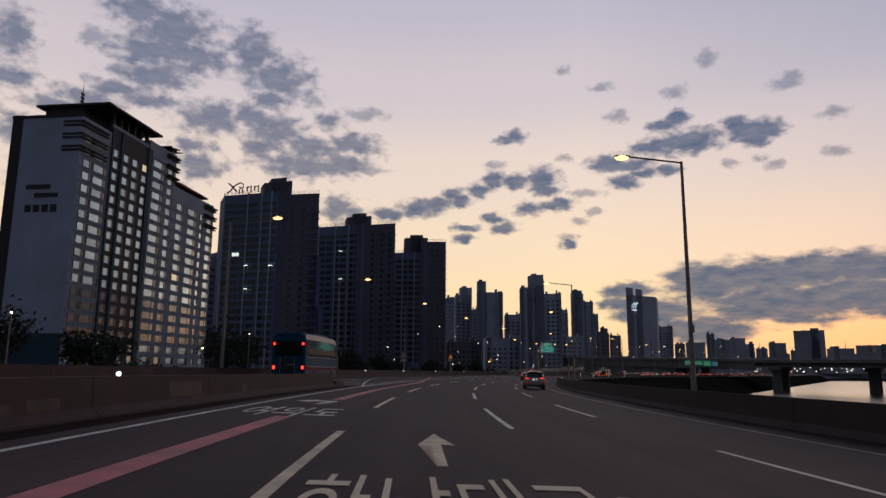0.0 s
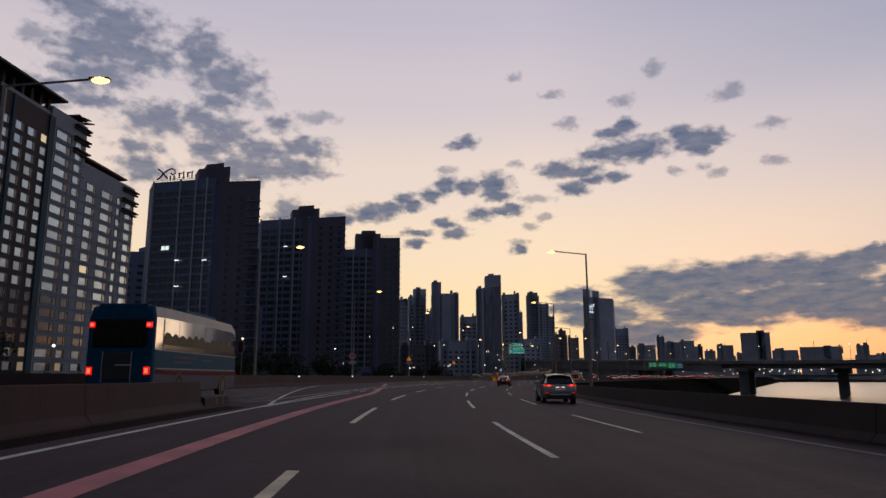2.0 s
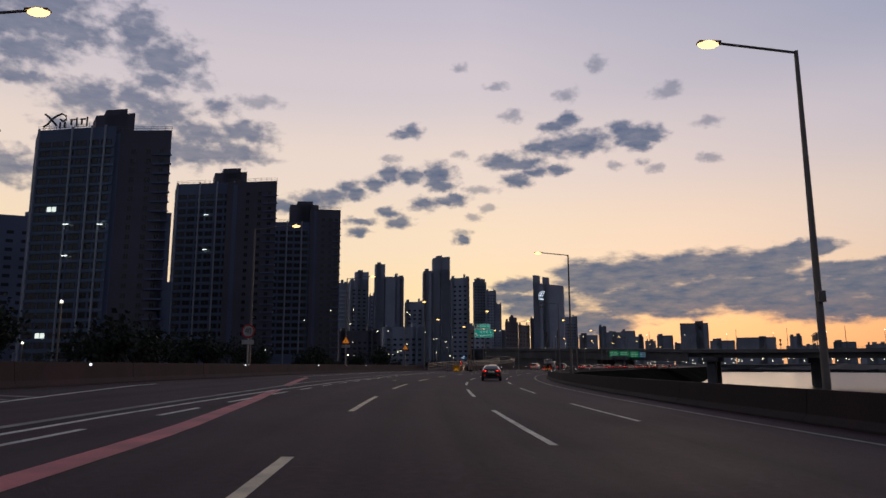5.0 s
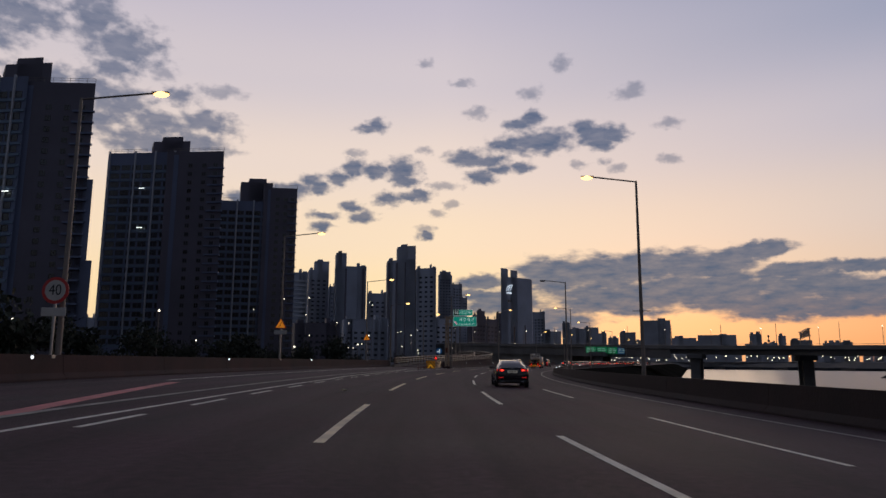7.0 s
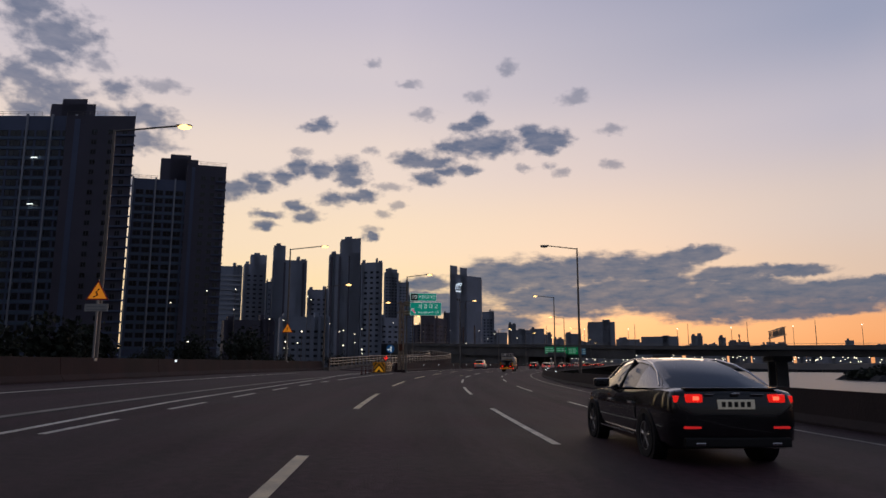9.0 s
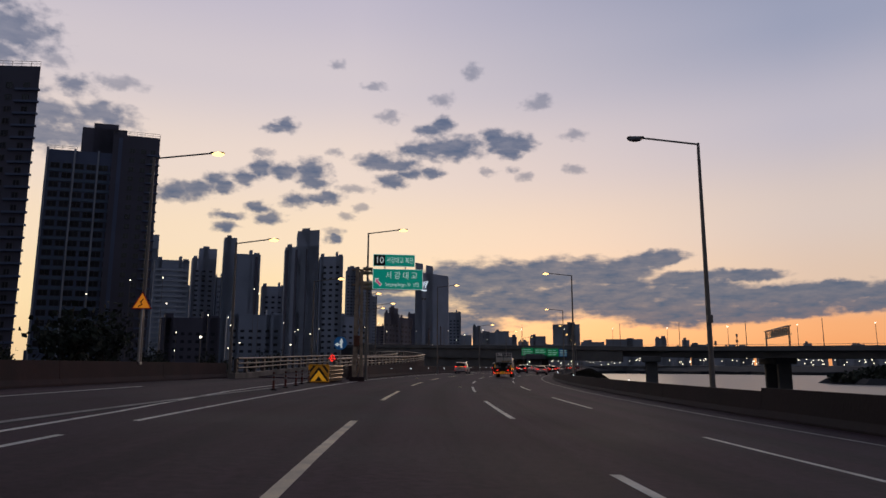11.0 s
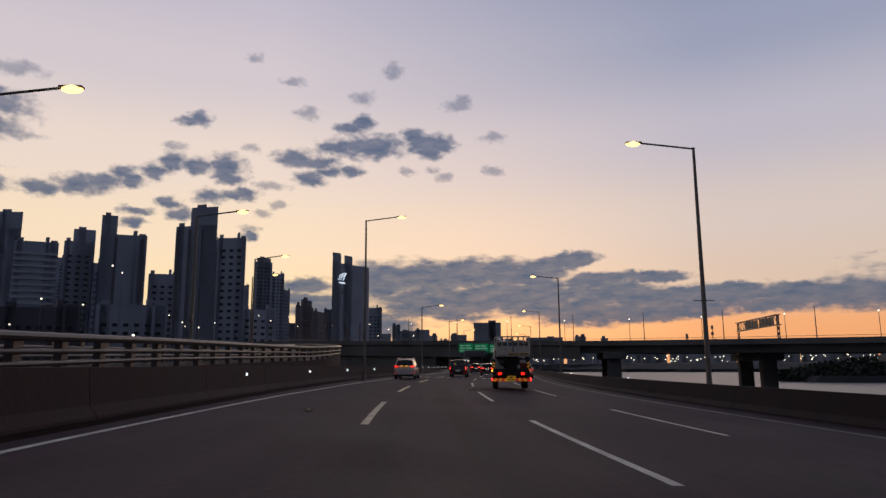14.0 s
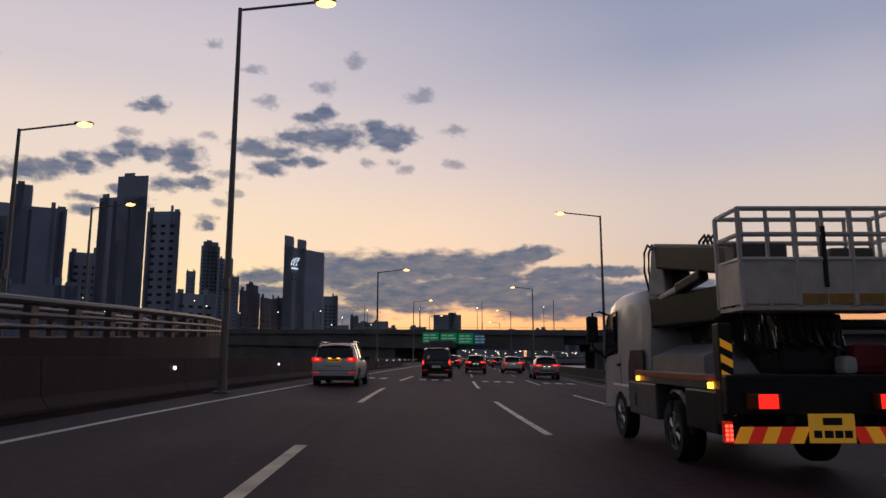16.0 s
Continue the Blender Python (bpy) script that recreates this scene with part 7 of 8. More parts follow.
def saloon(at):
    t = car("car", "glossy black saloon car with red tail lamps lit", at, paint_black,
        [(0.0, 0.62, 0.44, 0.80), (0.035, 0.78, 0.33, 0.95), (0.10, 0.86, 0.27, 1.01), (0.22, 0.895, 0.23, 1.035), (0.48, 0.915, 0.21, 1.045), (1.0, 0.92, 0.20, 1.03), (1.7, 0.915, 0.20, 1.005), (2.4, 0.915, 0.20, 0.99), (3.4, 0.91, 0.20, 0.97), (4.1, 0.885, 0.20, 0.90), (4.55, 0.83, 0.23, 0.80), (4.78, 0.73, 0.30, 0.68), (4.86, 0.60, 0.38, 0.58)],
        [(0.46, 1.035, 1.055, 0.80, 0.72), (0.80, 1.03, 1.20, 0.82, 0.665), (1.20, 1.02, 1.345, 0.835, 0.61), (1.60, 1.01, 1.435, 0.845, 0.575), (2.00, 1.00, 1.475, 0.85, 0.56), (2.45, 0.99, 1.48, 0.85, 0.565), (2.95, 0.98, 1.415, 0.84, 0.58), (3.75, 0.96, 0.985, 0.78, 0.68)],
        0.335, (1.02, 3.82), [(0.46, 0.70, 0.86, 0.975, 0.0)], (0.84, 0.52, plate_white, -0.008),
        {"solid": 2, "rear_glass": 3, "pillars": (2.35,), "mirror": (2.95, 0.98), "handles": (1.55, 2.6),
         "boxes": [(-0.74, 0.74, 0.27, 0.40, -0.015, 0.3, trim_m, "bumper_skirt"), (-0.66, 0.66, 1.035, 1.062, 0.10, 0.26, paint_black, "boot_lip"), (-0.06, 0.06, 0.965, 0.995, 0.0, 0.05, chrome, "badge"), (-0.42, -0.30, 0.965, 0.98, 0.01, 0.05, chrome, "badge"), (0.22, 0.40, 0.965, 0.98, 0.01, 0.05, chrome, "badge")],
         "pairs": [(0.50, 0.74, 0.515, 0.55, -0.005, 0.2, tail_dim, "bumper_reflector"), (0.46, 0.60, 0.29, 0.34, -0.025, 0.3, chrome, "exhaust"), (0.70, 0.84, 0.86, 0.955, 0.06, 0.24, tail_red, "outer_tail_lamp")]})
    # bright strips along the roof edge and the sill
    for side in (-1, 1):
        bm = bmesh.new()
        tube(bm, [(side * 0.81, 0.66, 1.075), (side * 0.71, 0.98, 1.26), (side * 0.645, 1.32, 1.375), (side * 0.60, 1.75, 1.445), (side * 0.585, 2.3, 1.465), (side * 0.60, 2.9, 1.40), (side * 0.70, 3.55, 1.09)], 0.014, 6)
        part("window_trim", bm, chrome, t, "bright chrome strip")
        part("sill_strip", boxed(*sorted((side * 0.905, side * 0.925)), 1.55, 3.3, 0.30, 0.325, 0.006), chrome, t)
        bm = bmesh.new()
        tube(bm, [(side * 0.918, 1.58, 0.99), (side * 0.922, 1.50, 0.8), (side * 0.922, 1.44, 0.55)], 0.006, 5)
        part("door_seam", bm, trim_m, t)
    bm = bmesh.new()
    tube(bm, [(-0.80, 0.155, 1.02), (-0.79, 0.03, 0.80), (-0.60, 0.0, 0.70), (0.60, 0.0, 0.70), (0.79, 0.03, 0.80), (0.80, 0.155, 1.02)], 0.006, 5)
    part("boot_seam", bm, trim_m, t)
    return t


def suv(at, body_m, label, lamps=None, roofm=None):
    return car("car", label, at, body_m,
        [(0.0, 0.72, 0.46, 0.86), (0.04, 0.84, 0.36, 1.00), (0.12, 0.89, 0.29, 1.06), (0.5, 0.91, 0.24, 1.08), (1.4, 0.91, 0.22, 1.06), (2.6, 0.91, 0.22, 1.04), (3.3, 0.905, 0.22, 1.02), (3.9, 0.875, 0.24, 0.95), (4.15, 0.80, 0.30, 0.84), (4.28, 0.66, 0.40, 0.70)],
        [(0.10, 1.07, 1.10, 0.80, 0.72), (0.48, 1.07, 1.50, 0.83, 0.66), (0.85, 1.07, 1.58, 0.84, 0.63), (2.0, 1.05, 1.62, 0.84, 0.62), (2.55, 1.04, 1.57, 0.83, 0.62), (3.35, 1.01, 1.04, 0.80, 0.70)],
        0.34, (0.88, 3.46), lamps or [(0.42, 0.90, 0.93, 1.02, 0.02)], (0.80, 0.50, plate_white, -0.01),
        {"pillars": (1.05, 1.9), "mirror": (2.55, 1.04), "handles": (1.2, 2.1), "roof": roofm or body_m,
         "boxes": [(-0.76, 0.76, 0.30, 0.52, -0.03, 0.25, trim_m, "bumper_skirt"), (-0.58, 0.58, 0.44, 0.50, -0.045, 0.1, chrome, "skid_plate"), (-0.66, 0.66, 1.53, 1.57, 0.32, 0.62, body_m, "roof_spoiler"), (-0.16, 0.16, 0.95, 0.99, 0.0, 0.05, chrome, "badge")],
         "pairs": [(0.60, 0.64, 1.63, 1.67, 0.7, 2.3, chrome, "roof_rail"), (0.62, 0.84, 0.55, 0.60, -0.02, 0.15, tail_dim, "bumper_reflector"), (0.10, 0.22, 0.875, 0.895, -0.015, 0.02, lamp_white, "plate_lamp")]})


def people_carrier(at):
    return car("car", "white people carrier with yellow-lit plate and red tail lamps", at, paint_white,
        [(0.0, 0.74, 0.42, 0.90), (0.04, 0.86, 0.33, 1.08), (0.12, 0.92, 0.27, 1.12), (0.5, 0.94, 0.22, 1.12), (1.6, 0.945, 0.20, 1.10), (3.0, 0.945, 0.20, 1.07), (3.9, 0.93, 0.20, 1.02), (4.6, 0.88, 0.22, 0.92), (4.95, 0.76, 0.30, 0.78), (5.05, 0.62, 0.40, 0.66)],
        [(0.10, 1.11, 1.14, 0.84, 0.78), (0.36, 1.11, 1.66, 0.87, 0.70), (0.8, 1.11, 1.76, 0.88, 0.68), (2.4, 1.09, 1.80, 0.88, 0.67), (3.1, 1.07, 1.72, 0.87, 0.66), (4.1, 1.02, 1.05, 0.82, 0.74)],
        0.35, (1.0, 4.0), [(0.52, 0.93, 1.00, 1.17, 0.0)], (1.04, 0.52, plate_yellow, -0.01),
        {"pillars": (1.3, 2.4), "mirror": (3.2, 1.08), "mirror_m": trim_m, "handles": (1.7, 2.8),
         "boxes": [(-0.84, 0.84, 0.26, 0.42, -0.02, 0.3, trim_m, "bumper_skirt"), (-0.9, 0.9, 0.62, 0.635, -0.008, 0.05, trim_m, "tailgate_seam"), (-0.08, 0.08, 1.14, 1.22, 0.03, 0.08, trim_m, "badge"), (-0.34, 0.30, 0.80, 0.83, -0.004, 0.03, trim_m, "lettering_bar"), (0.5, 0.66, 0.80, 0.83, 0.0, 0.04, chrome, "lettering_bar"), (-0.66, 0.66, 1.70, 1.74, 0.2, 0.5, paint_white, "roof_spoiler")],
         "pairs": [(0.66, 0.70, 1.80, 1.85, 0.8, 2.8, chrome, "roof_rail"), (0.62, 0.90, 0.52, 0.58, -0.02, 0.2, tail_dim, "bumper_reflector"), (0.12, 0.24, 1.115, 1.14, -0.01, 0.03, amber_lamp, "plate_lamp")]})


def van(at):
    return car("van", "black boxy passenger van with slim red tail lamps", at, paint_black,
        [(0.0, 0.80, 0.40, 0.96), (0.04, 0.90, 0.32, 1.08), (0.12, 0.945, 0.26, 1.12), (0.6, 0.955, 0.22, 1.12), (2.2, 0.96, 0.22, 1.12), (3.8, 0.95, 0.22, 1.10), (4.6, 0.90, 0.24, 1.00), (5.0, 0.80, 0.30, 0.86), (5.12, 0.66, 0.40, 0.72)],
        [(0.06, 1.11, 1.13, 0.90, 0.86), (0.22, 1.11, 1.84, 0.91, 0.80), (0.6, 1.11, 1.92, 0.91, 0.79), (2.8, 1.11, 1.94, 0.91, 0.79), (3.4, 1.10, 1.88, 0.90, 0.78), (4.4, 1.04, 1.08, 0.86, 0.78)],
        0.35, (0.95, 4.15), [(0.80, 0.93, 0.78, 1.14, 0.0)], (0.70, 0.52, plate_white, -0.01),
        {"pillars": (1.5, 2.7), "mirror": (3.5, 1.12), "handles": (1.6, 2.9),
         "boxes": [(-0.9, 0.9, 0.24, 0.42, -0.03, 0.3, trim_m, "bumper_skirt"), (-0.4, 0.4, 0.98, 1.01, -0.005, 0.05, chrome, "tailgate_strip"), (-0.6, 0.6, 1.86, 1.90, 0.1, 0.35, paint_black, "roof_spoiler")],
         "pairs": [(0.6, 0.84, 0.46, 0.50, -0.02, 0.2, tail_dim, "bumper_reflector")]})


saloon(facing(126.3, 5.98))
suv(facing(63.0, 9.1), paint_grey, "grey compact sport utility car with slim red tail lamps")
people_carrier(facing(257.0, -2.05))
van(facing(274.0, 1.65))
suv(facing(277.0, 9.2), paint_silver, "silver-brown sport utility car waiting in slow traffic", [(0.30, 0.92, 0.90, 1.02, 0.02)])
s2 = suv(facing(295.0, 8.0), paint_white, "pale sport utility car in slow traffic with red lamps")
s3 = suv(facing(290.0, 4.45), paint_black, "black sport utility car braking in slow traffic", [(0.34, 0.92, 0.88, 1.04, 0.02)])
q = random.Random(12)
for s, d, src in ((312, 1.9, s3), (322, 5.2, s2), (309, 9.4, s3), (334, 2.2, s2), (338, 8.8, s3), (350, 5.4, s3), (356, 1.8, s3), (366, 9.0, s2), (372, 5.3, s3), (384, 2.0, s2), (396, 8.9, s3), (404, 5.5, s3), (414, 1.9, s3), (428, 9.1, s3), (436, 5.2, s2), (450, 1.8, s3), (462, 8.8, s3), (474, 5.3, s3), (488, 2.1, s3), (500, 9.0, s3), (515, 5.4, s3), (530, 1.9, s3), (548, 8.9, s3), (562, 5.2, s3), (580, 2.0, s3), (600, 9.0, s3)):
    copy_thing(src, facing(s, d + q.uniform(-0.2, 0.2)))


# ---------------------------------------------------------------- coach on the slip road
def coach(at):
    t = thing("coach", "teal and white coach with sky-reflecting windows and red tail lamps", "bus", at=at)
    teal = paint("coach_teal", (0.006, 0.085, 0.15), rough=0.55, spec=0.06, vary=0.12, scale=1.5)
    white = paint("coach_skirt", (0.12, 0.12, 0.16), rough=0.6, spec=0.05, vary=0.12, scale=1.5)
    roof_w = paint("coach_roof", (0.50, 0.50, 0.47), rough=0.5, spec=0.15, vary=0.12, scale=1.5)
    coach_glass = paint("coach_glass", (0.16, 0.165, 0.16), rough=0.08, metal=0.35, vary=0.2, scale=1.5, spec=1.0, coat=1.0)
    # lower glass darkened: the lack of sky reflection there is put into its colour
    glass_low = paint("coach_glass_low", (0.02, 0.02, 0.022), rough=0.15, metal=0.3, spec=0.3)
    seat_m = paint("coach_seat_cloth", (0.012, 0.011, 0.012), rough=0.4, spec=0.1, vary=0.5, scale=6)
    rings = []
    st = [(0.0, 1.10, 0.45, 3.15), (0.05, 1.19, 0.38, 3.42), (0.22, 1.225, 0.34, 3.54), (1.2, 1.225, 0.32, 3.58), (6.0, 1.225, 0.32, 3.60), (10.2, 1.225, 0.32, 3.58), (10.9, 1.21, 0.34, 3.34), (11.25, 1.14, 0.40, 2.9), (11.38, 1.02, 0.46, 2.3)]
    lev = [0.0, 0.14, 0.27, 0.48, 0.86, 0.95]
    for y, hw, zb, zt in st:
        half = [(hw * 0.97, zb)] + [(hw, zb + (zt - zb) * l) for l in lev[1:5]] + [(hw * 0.93, zt - 0.05), (hw * 0.6, zt)]
        rings.append([Vector((x, y, z)) for x, z in half] + [Vector((0, y, zt + 0.02))] + [Vector((-x, y, z)) for x, z in half[::-1]])

    def piece(i, k):
        j = min(k, 13 - k)
        if k == 14:
            return "floor_pan"
        if i <= 1:
            return "rear_panel"
        if j in (0, 1):
            return "skirt"
        if j == 2:
            return "side_panel"
        if j == 3:
            return "window_band"
        return "roof"
    qr = random.Random(14)
    hub_dark = paint("coach_hub", (0.10, 0.10, 0.11), rough=0.4, metal=0.5, vary=0.3)
    # the coach's teal darkened for its tail, which faces away from the glow
    teal_shaded = paint("coach_rear_teal_shaded", (0.006, 0.062, 0.125), rough=0.6, spec=0.05, vary=0.2, scale=2)
    look_ = {"floor_pan": trim_m, "rear_panel": teal_shaded, "skirt": white, "side_panel": teal, "window_band": coach_glass, "roof": roof_w}
    for nm, bm in loft(rings, piece, True).items():
        smooth(part(nm, bm, look_[nm], t), 40)
    for i in range(6):
        for side in (-1, 1):
            y = 1.0 + 1.62 * i
            w_ = part("side_window", side_panel([(y, 1.92), (y + 1.58, 1.92), (y + 1.58, 3.04), (y, 3.04)], 1.228, side), coach_glass, t)
            part("lower_pane", side_panel([(y, 1.925), (y + 1.58, 1.925), (y + 1.58, 2.46), (y, 2.46)], 1.238, side, 0.004), glass_low, w_, "dark sheet on the lower glass where no sky reflects")
            for j in range(2):
                q0, top = y + 0.79 * j, qr.uniform(2.42, 2.64)
                part("seat_back", side_panel([(q0, 2.10), (q0 + 0.79, 2.10), (q0 + 0.79, 2.42), (q0 + qr.uniform(0.5, 0.7), top - 0.03), (q0 + qr.uniform(0.15, 0.4), top), (q0, 2.42)], 1.246, side, 0.004), seat_m, w_, "dark seat back shape laid on the glass")
            part("window_post", side_panel([(y - 0.04, 1.90), (y, 1.90), (y, 3.06), (y - 0.04, 3.06)], 1.235, side, 0.008), trim_m, t)
    part("rear_window", boxed(-1.0, 1.0, -0.03, 0.06, 1.95, 3.0, 0.08), seat_m, t)
    part("engine_door", boxed(-0.55, 0.45, -0.03, 0.05, 0.75, 1.75, 0.03), trim_m, t)
    for x in (-0.60, 0.46):
        part("door_rail", boxed(x, x + 0.035, -0.05, 0.0, 0.7, 1.8, 0.01), steel, t)
    part("door_shelf", boxed(-0.1, 0.5, -0.06, 0.0, 1.28, 1.33, 0.01), steel, t)
    part("roof_fairing", boxed(-0.9, 0.9, 0.05, 0.9, 3.36, 3.60, 0.08), teal_shaded, t)
    part("rear_bumper", boxed(-1.15, 1.15, -0.06, 0.2, 0.36, 0.62, 0.05), teal_shaded, t)
    # red glow mirrored in the skirt, painted as a band
    red_band = paint("coach_red_reflection", (0.16, 0.010, 0.030), rough=0.6, spec=0.05, vary=0.6, scale=0.8)
    part("air_unit", boxed(-0.85, 0.85, 4.3, 8.6, 3.50, 3.76, 0.08), teal, t, "teal roof air unit")
    for side in (-1, 1):
        for z0, z1 in ((0.95, 1.25), (2.68, 2.90)):
            a, b = sorted((side * 0.94, side * 1.16))
            lamp = part("tail_lamp", boxed(a, b, -0.05, 0.1, z0, z1, 0.02), tail_red, t, "glowing red lamp")
            part("lamp_core", boxed(a + 0.05, b - 0.05, -0.062, -0.03, z0 + 0.06, z1 - 0.06, 0.01), tail_hot, lamp)
        for y in (2.9, 8.9):
            arch = bmesh.new()
            rod(arch, (side * 1.0, y, 0.5), (side * 1.235, y, 0.5), 0.60, 24)
            part("wheel_arch", arch, trim_m, t)
            wheel(t, side * 1.10, y, 0.48, 0.29, side, hub_dark, 8)
        a, b = sorted((side * 1.25, side * 1.55))
        part("mirror", boxed(a, b, 11.25, 11.45, 2.15, 2.75, 0.06), trim_m, t)
        bm = bmesh.new()
        tube(bm, [(side * 1.0, 11.1, 2.95), (side * 1.35, 11.4, 2.95), (side * 1.4, 11.35, 2.75)], 0.035, 6)
        part("mirror_arm", bm, trim_m, t)
        for y0, y1, z in ((0.5, 11.0, 1.86), (0.5, 11.0, 1.17)):
            part("coach_line", side_panel([(y0, z), (y1, z), (y1, z + 0.035), (y0, z + 0.035)], 1.229, side, 0.004), roof_w, t)
        part("red_band", side_panel([(0.3, 1.00), (2.2, 0.94), (9.6, 0.94), (11.2, 0.98), (11.2, 1.12), (2.2, 1.10), (0.3, 1.14)], 1.231, side, 0.004), red_band, t, "red light reflection painted along the skirt")
        for x0, x1, z in ((2.2, 4.8, 1.62), (2.2, 4.4, 1.42), (5.6, 7.2, 1.55)):
            part("lettering_bar", side_panel([(x0, z), (x1, z), (x1, z + 0.08), (x0, z + 0.08)], 1.228, side, 0.004), white, t)
    return t


coach(facing(50.0, -9.35, 0.08))


# ---------------------------------------------------------------- lift truck
def lift_truck(at):
    t = thing("lift_truck", "pale lift truck with folded boom and steel work basket", "truck", at=at)
    cab_m = paint("truck_cab", (0.56, 0.53, 0.50), rough=0.35, vary=0.12, scale=2, coat=0.5)
    dark = paint("truck_steel_dark", (0.014, 0.0135, 0.0135), rough=0.35, spec=0.35, vary=0.3, scale=4)
    bed_m = paint("truck_bed", (0.14, 0.135, 0.13), rough=0.5, metal=0.3, vary=0.3, scale=3)
    cage_m = paint("basket_paint", (0.74, 0.65, 0.54), rough=0.55, vary=0.25, scale=3)
    lamp_case = paint("truck_lamp_case", (0.22, 0.035, 0.015), rough=0.25, vary=0.2)
    lamp_lit = paint("truck_lamp_lit", (0.5, 0.02, 0.01), rough=0.2, glow=(1.0, 0.020, 0.012), power=1.3)
    pipe_m = paint("basket_pipe", (0.72, 0.66, 0.60), rough=0.45, metal=0.1, vary=0.2)
    # stripe paints are no lamps; their returned light is painted as emission
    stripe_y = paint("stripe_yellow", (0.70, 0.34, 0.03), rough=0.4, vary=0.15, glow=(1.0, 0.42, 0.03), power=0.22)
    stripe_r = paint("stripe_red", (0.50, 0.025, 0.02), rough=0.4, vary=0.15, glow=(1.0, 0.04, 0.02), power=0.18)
    for side in (-1, 1):
        part("chassis_rail", boxed(*sorted((side * 0.32, side * 0.42)), 0.1, 5.2, 0.55, 0.78, 0.01), dark, t)
    part("bed", boxed(-1.03, 1.03, 0.12, 3.55, 0.98, 1.16, 0.02), bed_m, t)
    part("tail_beam", boxed(-1.05, 1.05, 0.02, 0.16, 0.74, 1.16, 0.02), dark, t)
    # rear under-run bar with diagonal stripes
    bar = part("bumper_bar", boxed(-1.05, 1.05, -0.02, 0.06, 0.45, 0.63, 0.01), dark, t)
    n = 14
    for i in range(n):
        x0 = -1.03 + 2.06 * i / n
        w_ = 2.06 / n
        if -0.28 < x0 + w_ / 2 < 0.28:
            continue
        sl = 0.08 if x0 < 0 else -0.08
        bm = bmesh.new()
        bm.faces.new([bm.verts.new(p) for p in ((x0, -0.025, 0.455), (x0 + w_, -0.025, 0.455), (min(1.04, max(-1.04, x0 + w_ + sl)), -0.025, 0.625), (min(1.04, max(-1.04, x0 + sl)), -0.025, 0.625))])
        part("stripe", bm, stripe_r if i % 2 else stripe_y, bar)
    pl = part("number_plate", boxed(-0.24, 0.24, -0.06, -0.03, 0.46, 0.76, 0.01), plate_yellow, t, "yellow number plate")
    for x0, x1, z in ((-0.10, 0.10, 0.68), (-0.20, -0.12, 0.55), (-0.09, 0.0, 0.55), (0.02, 0.10, 0.55), (0.12, 0.20, 0.55)):
        part("plate_bar", boxed(x0, x1, -0.068, -0.06, z - 0.035, z + 0.04), trim_m, pl)
    for side in (-1, 1):
        a, b = sorted((side * 0.50, side * 0.86))
        lamp = part("tail_lamp", boxed(a, b, -0.05, 0.06, 0.80, 0.97, 0.015), lamp_case, t, "square red tail lamp")
        a, b = sorted((side * 0.54, side * 0.75))
        part("lamp_core", boxed(a, b, -0.06, 0.0, 0.81, 0.96, 0.01), lamp_lit, lamp)
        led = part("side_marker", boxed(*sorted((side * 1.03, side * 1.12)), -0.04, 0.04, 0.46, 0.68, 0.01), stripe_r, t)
        for i in range(2):
            for j in range(4):
                x = side * (1.055 + 0.045 * i)
                part("led", boxed(x - 0.014, x + 0.014, -0.055, -0.035, 0.485 + 0.045 * j, 0.515 + 0.045 * j), tail_hot, led)
        # side lockers, orange side strip, wheels
        a, b = sorted((side * 0.72, side * 1.04))
        part("locker", boxed(a, b, 2.55, 3.95, 0.48, 0.98, 0.03), bed_m, t)
        part("locker_handle", boxed(*sorted((side * 1.035, side * 1.05)), 3.55, 3.6, 0.62, 0.8, 0.005), trim_m, t)
        part("locker", boxed(a, b, 0.35, 1.35, 0.50, 0.98, 0.03), dark, t)
        part("side_strip", boxed(*sorted((side * 1.035, side * 1.055)), 0.3, 3.5, 1.08, 1.14), paint("strip_orange", (0.45, 0.12, 0.04), rough=0.4), t)
        for y in (0.4, 3.3):
            part("marker_lamp", boxed(*sorted((side * 1.04, side * 1.08)), y, y + 0.09, 1.0, 1.07, 0.01), amber_lamp, t)
        wheel(t, side * 0.86, 1.95, 0.40, 0.30, side, steel, 6)
        wheel(t, side * 0.90, 4.65, 0.40, 0.22, side, steel, 6)
        guard = bmesh.new()
        tube(guard, [(side * 0.9, 1.95 + 0.52 * math.cos(a_), 0.40 + 0.50 * math.sin(a_)) for a_ in [math.pi * k / 8 for k in range(9)]], 0.07, 6)
        part("mudguard", guard, dark, t)
        # outrigger leg with hazard stripes
        leg = part("outrigger", boxed(*sorted((side * 0.90, side * 1.05)), 0.16, 0.34, 0.62, 1.72, 0.02), dark, t)
        for k in range(5):
            z = 0.72 + 0.17 * k
            bm = bmesh.new()
            bm.faces.new([bm.verts.new((x, 0.152, zz)) for x, zz in ((side * 0.91, z), (side * 1.04, z + 0.07), (side * 1.04, z + 0.155), (side * 0.91, z + 0.085))])
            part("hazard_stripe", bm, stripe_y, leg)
    # cab
    rings = []
    for y, hw, zb, zt in ((3.15, 0.90, 0.70, 2.30), (3.26, 0.97, 0.60, 2.42), (4.3, 0.99, 0.55, 2.48), (5.0, 0.99, 0.50, 2.47), (5.4, 0.99, 0.48, 2.38), (5.62, 0.98, 0.45, 2.20), (5.88, 0.97, 0.43, 1.45), (5.98, 0.93, 0.42, 0.9)):
        half = [(hw, zb), (hw, zb + (zt - zb) * 0.25), (hw, zb + (zt - zb) * 0.5), (hw * 0.975, zt - 0.32), (hw * 0.93, zt - 0.12), (hw * 0.82, zt - 0.03), (hw * 0.5, zt)]
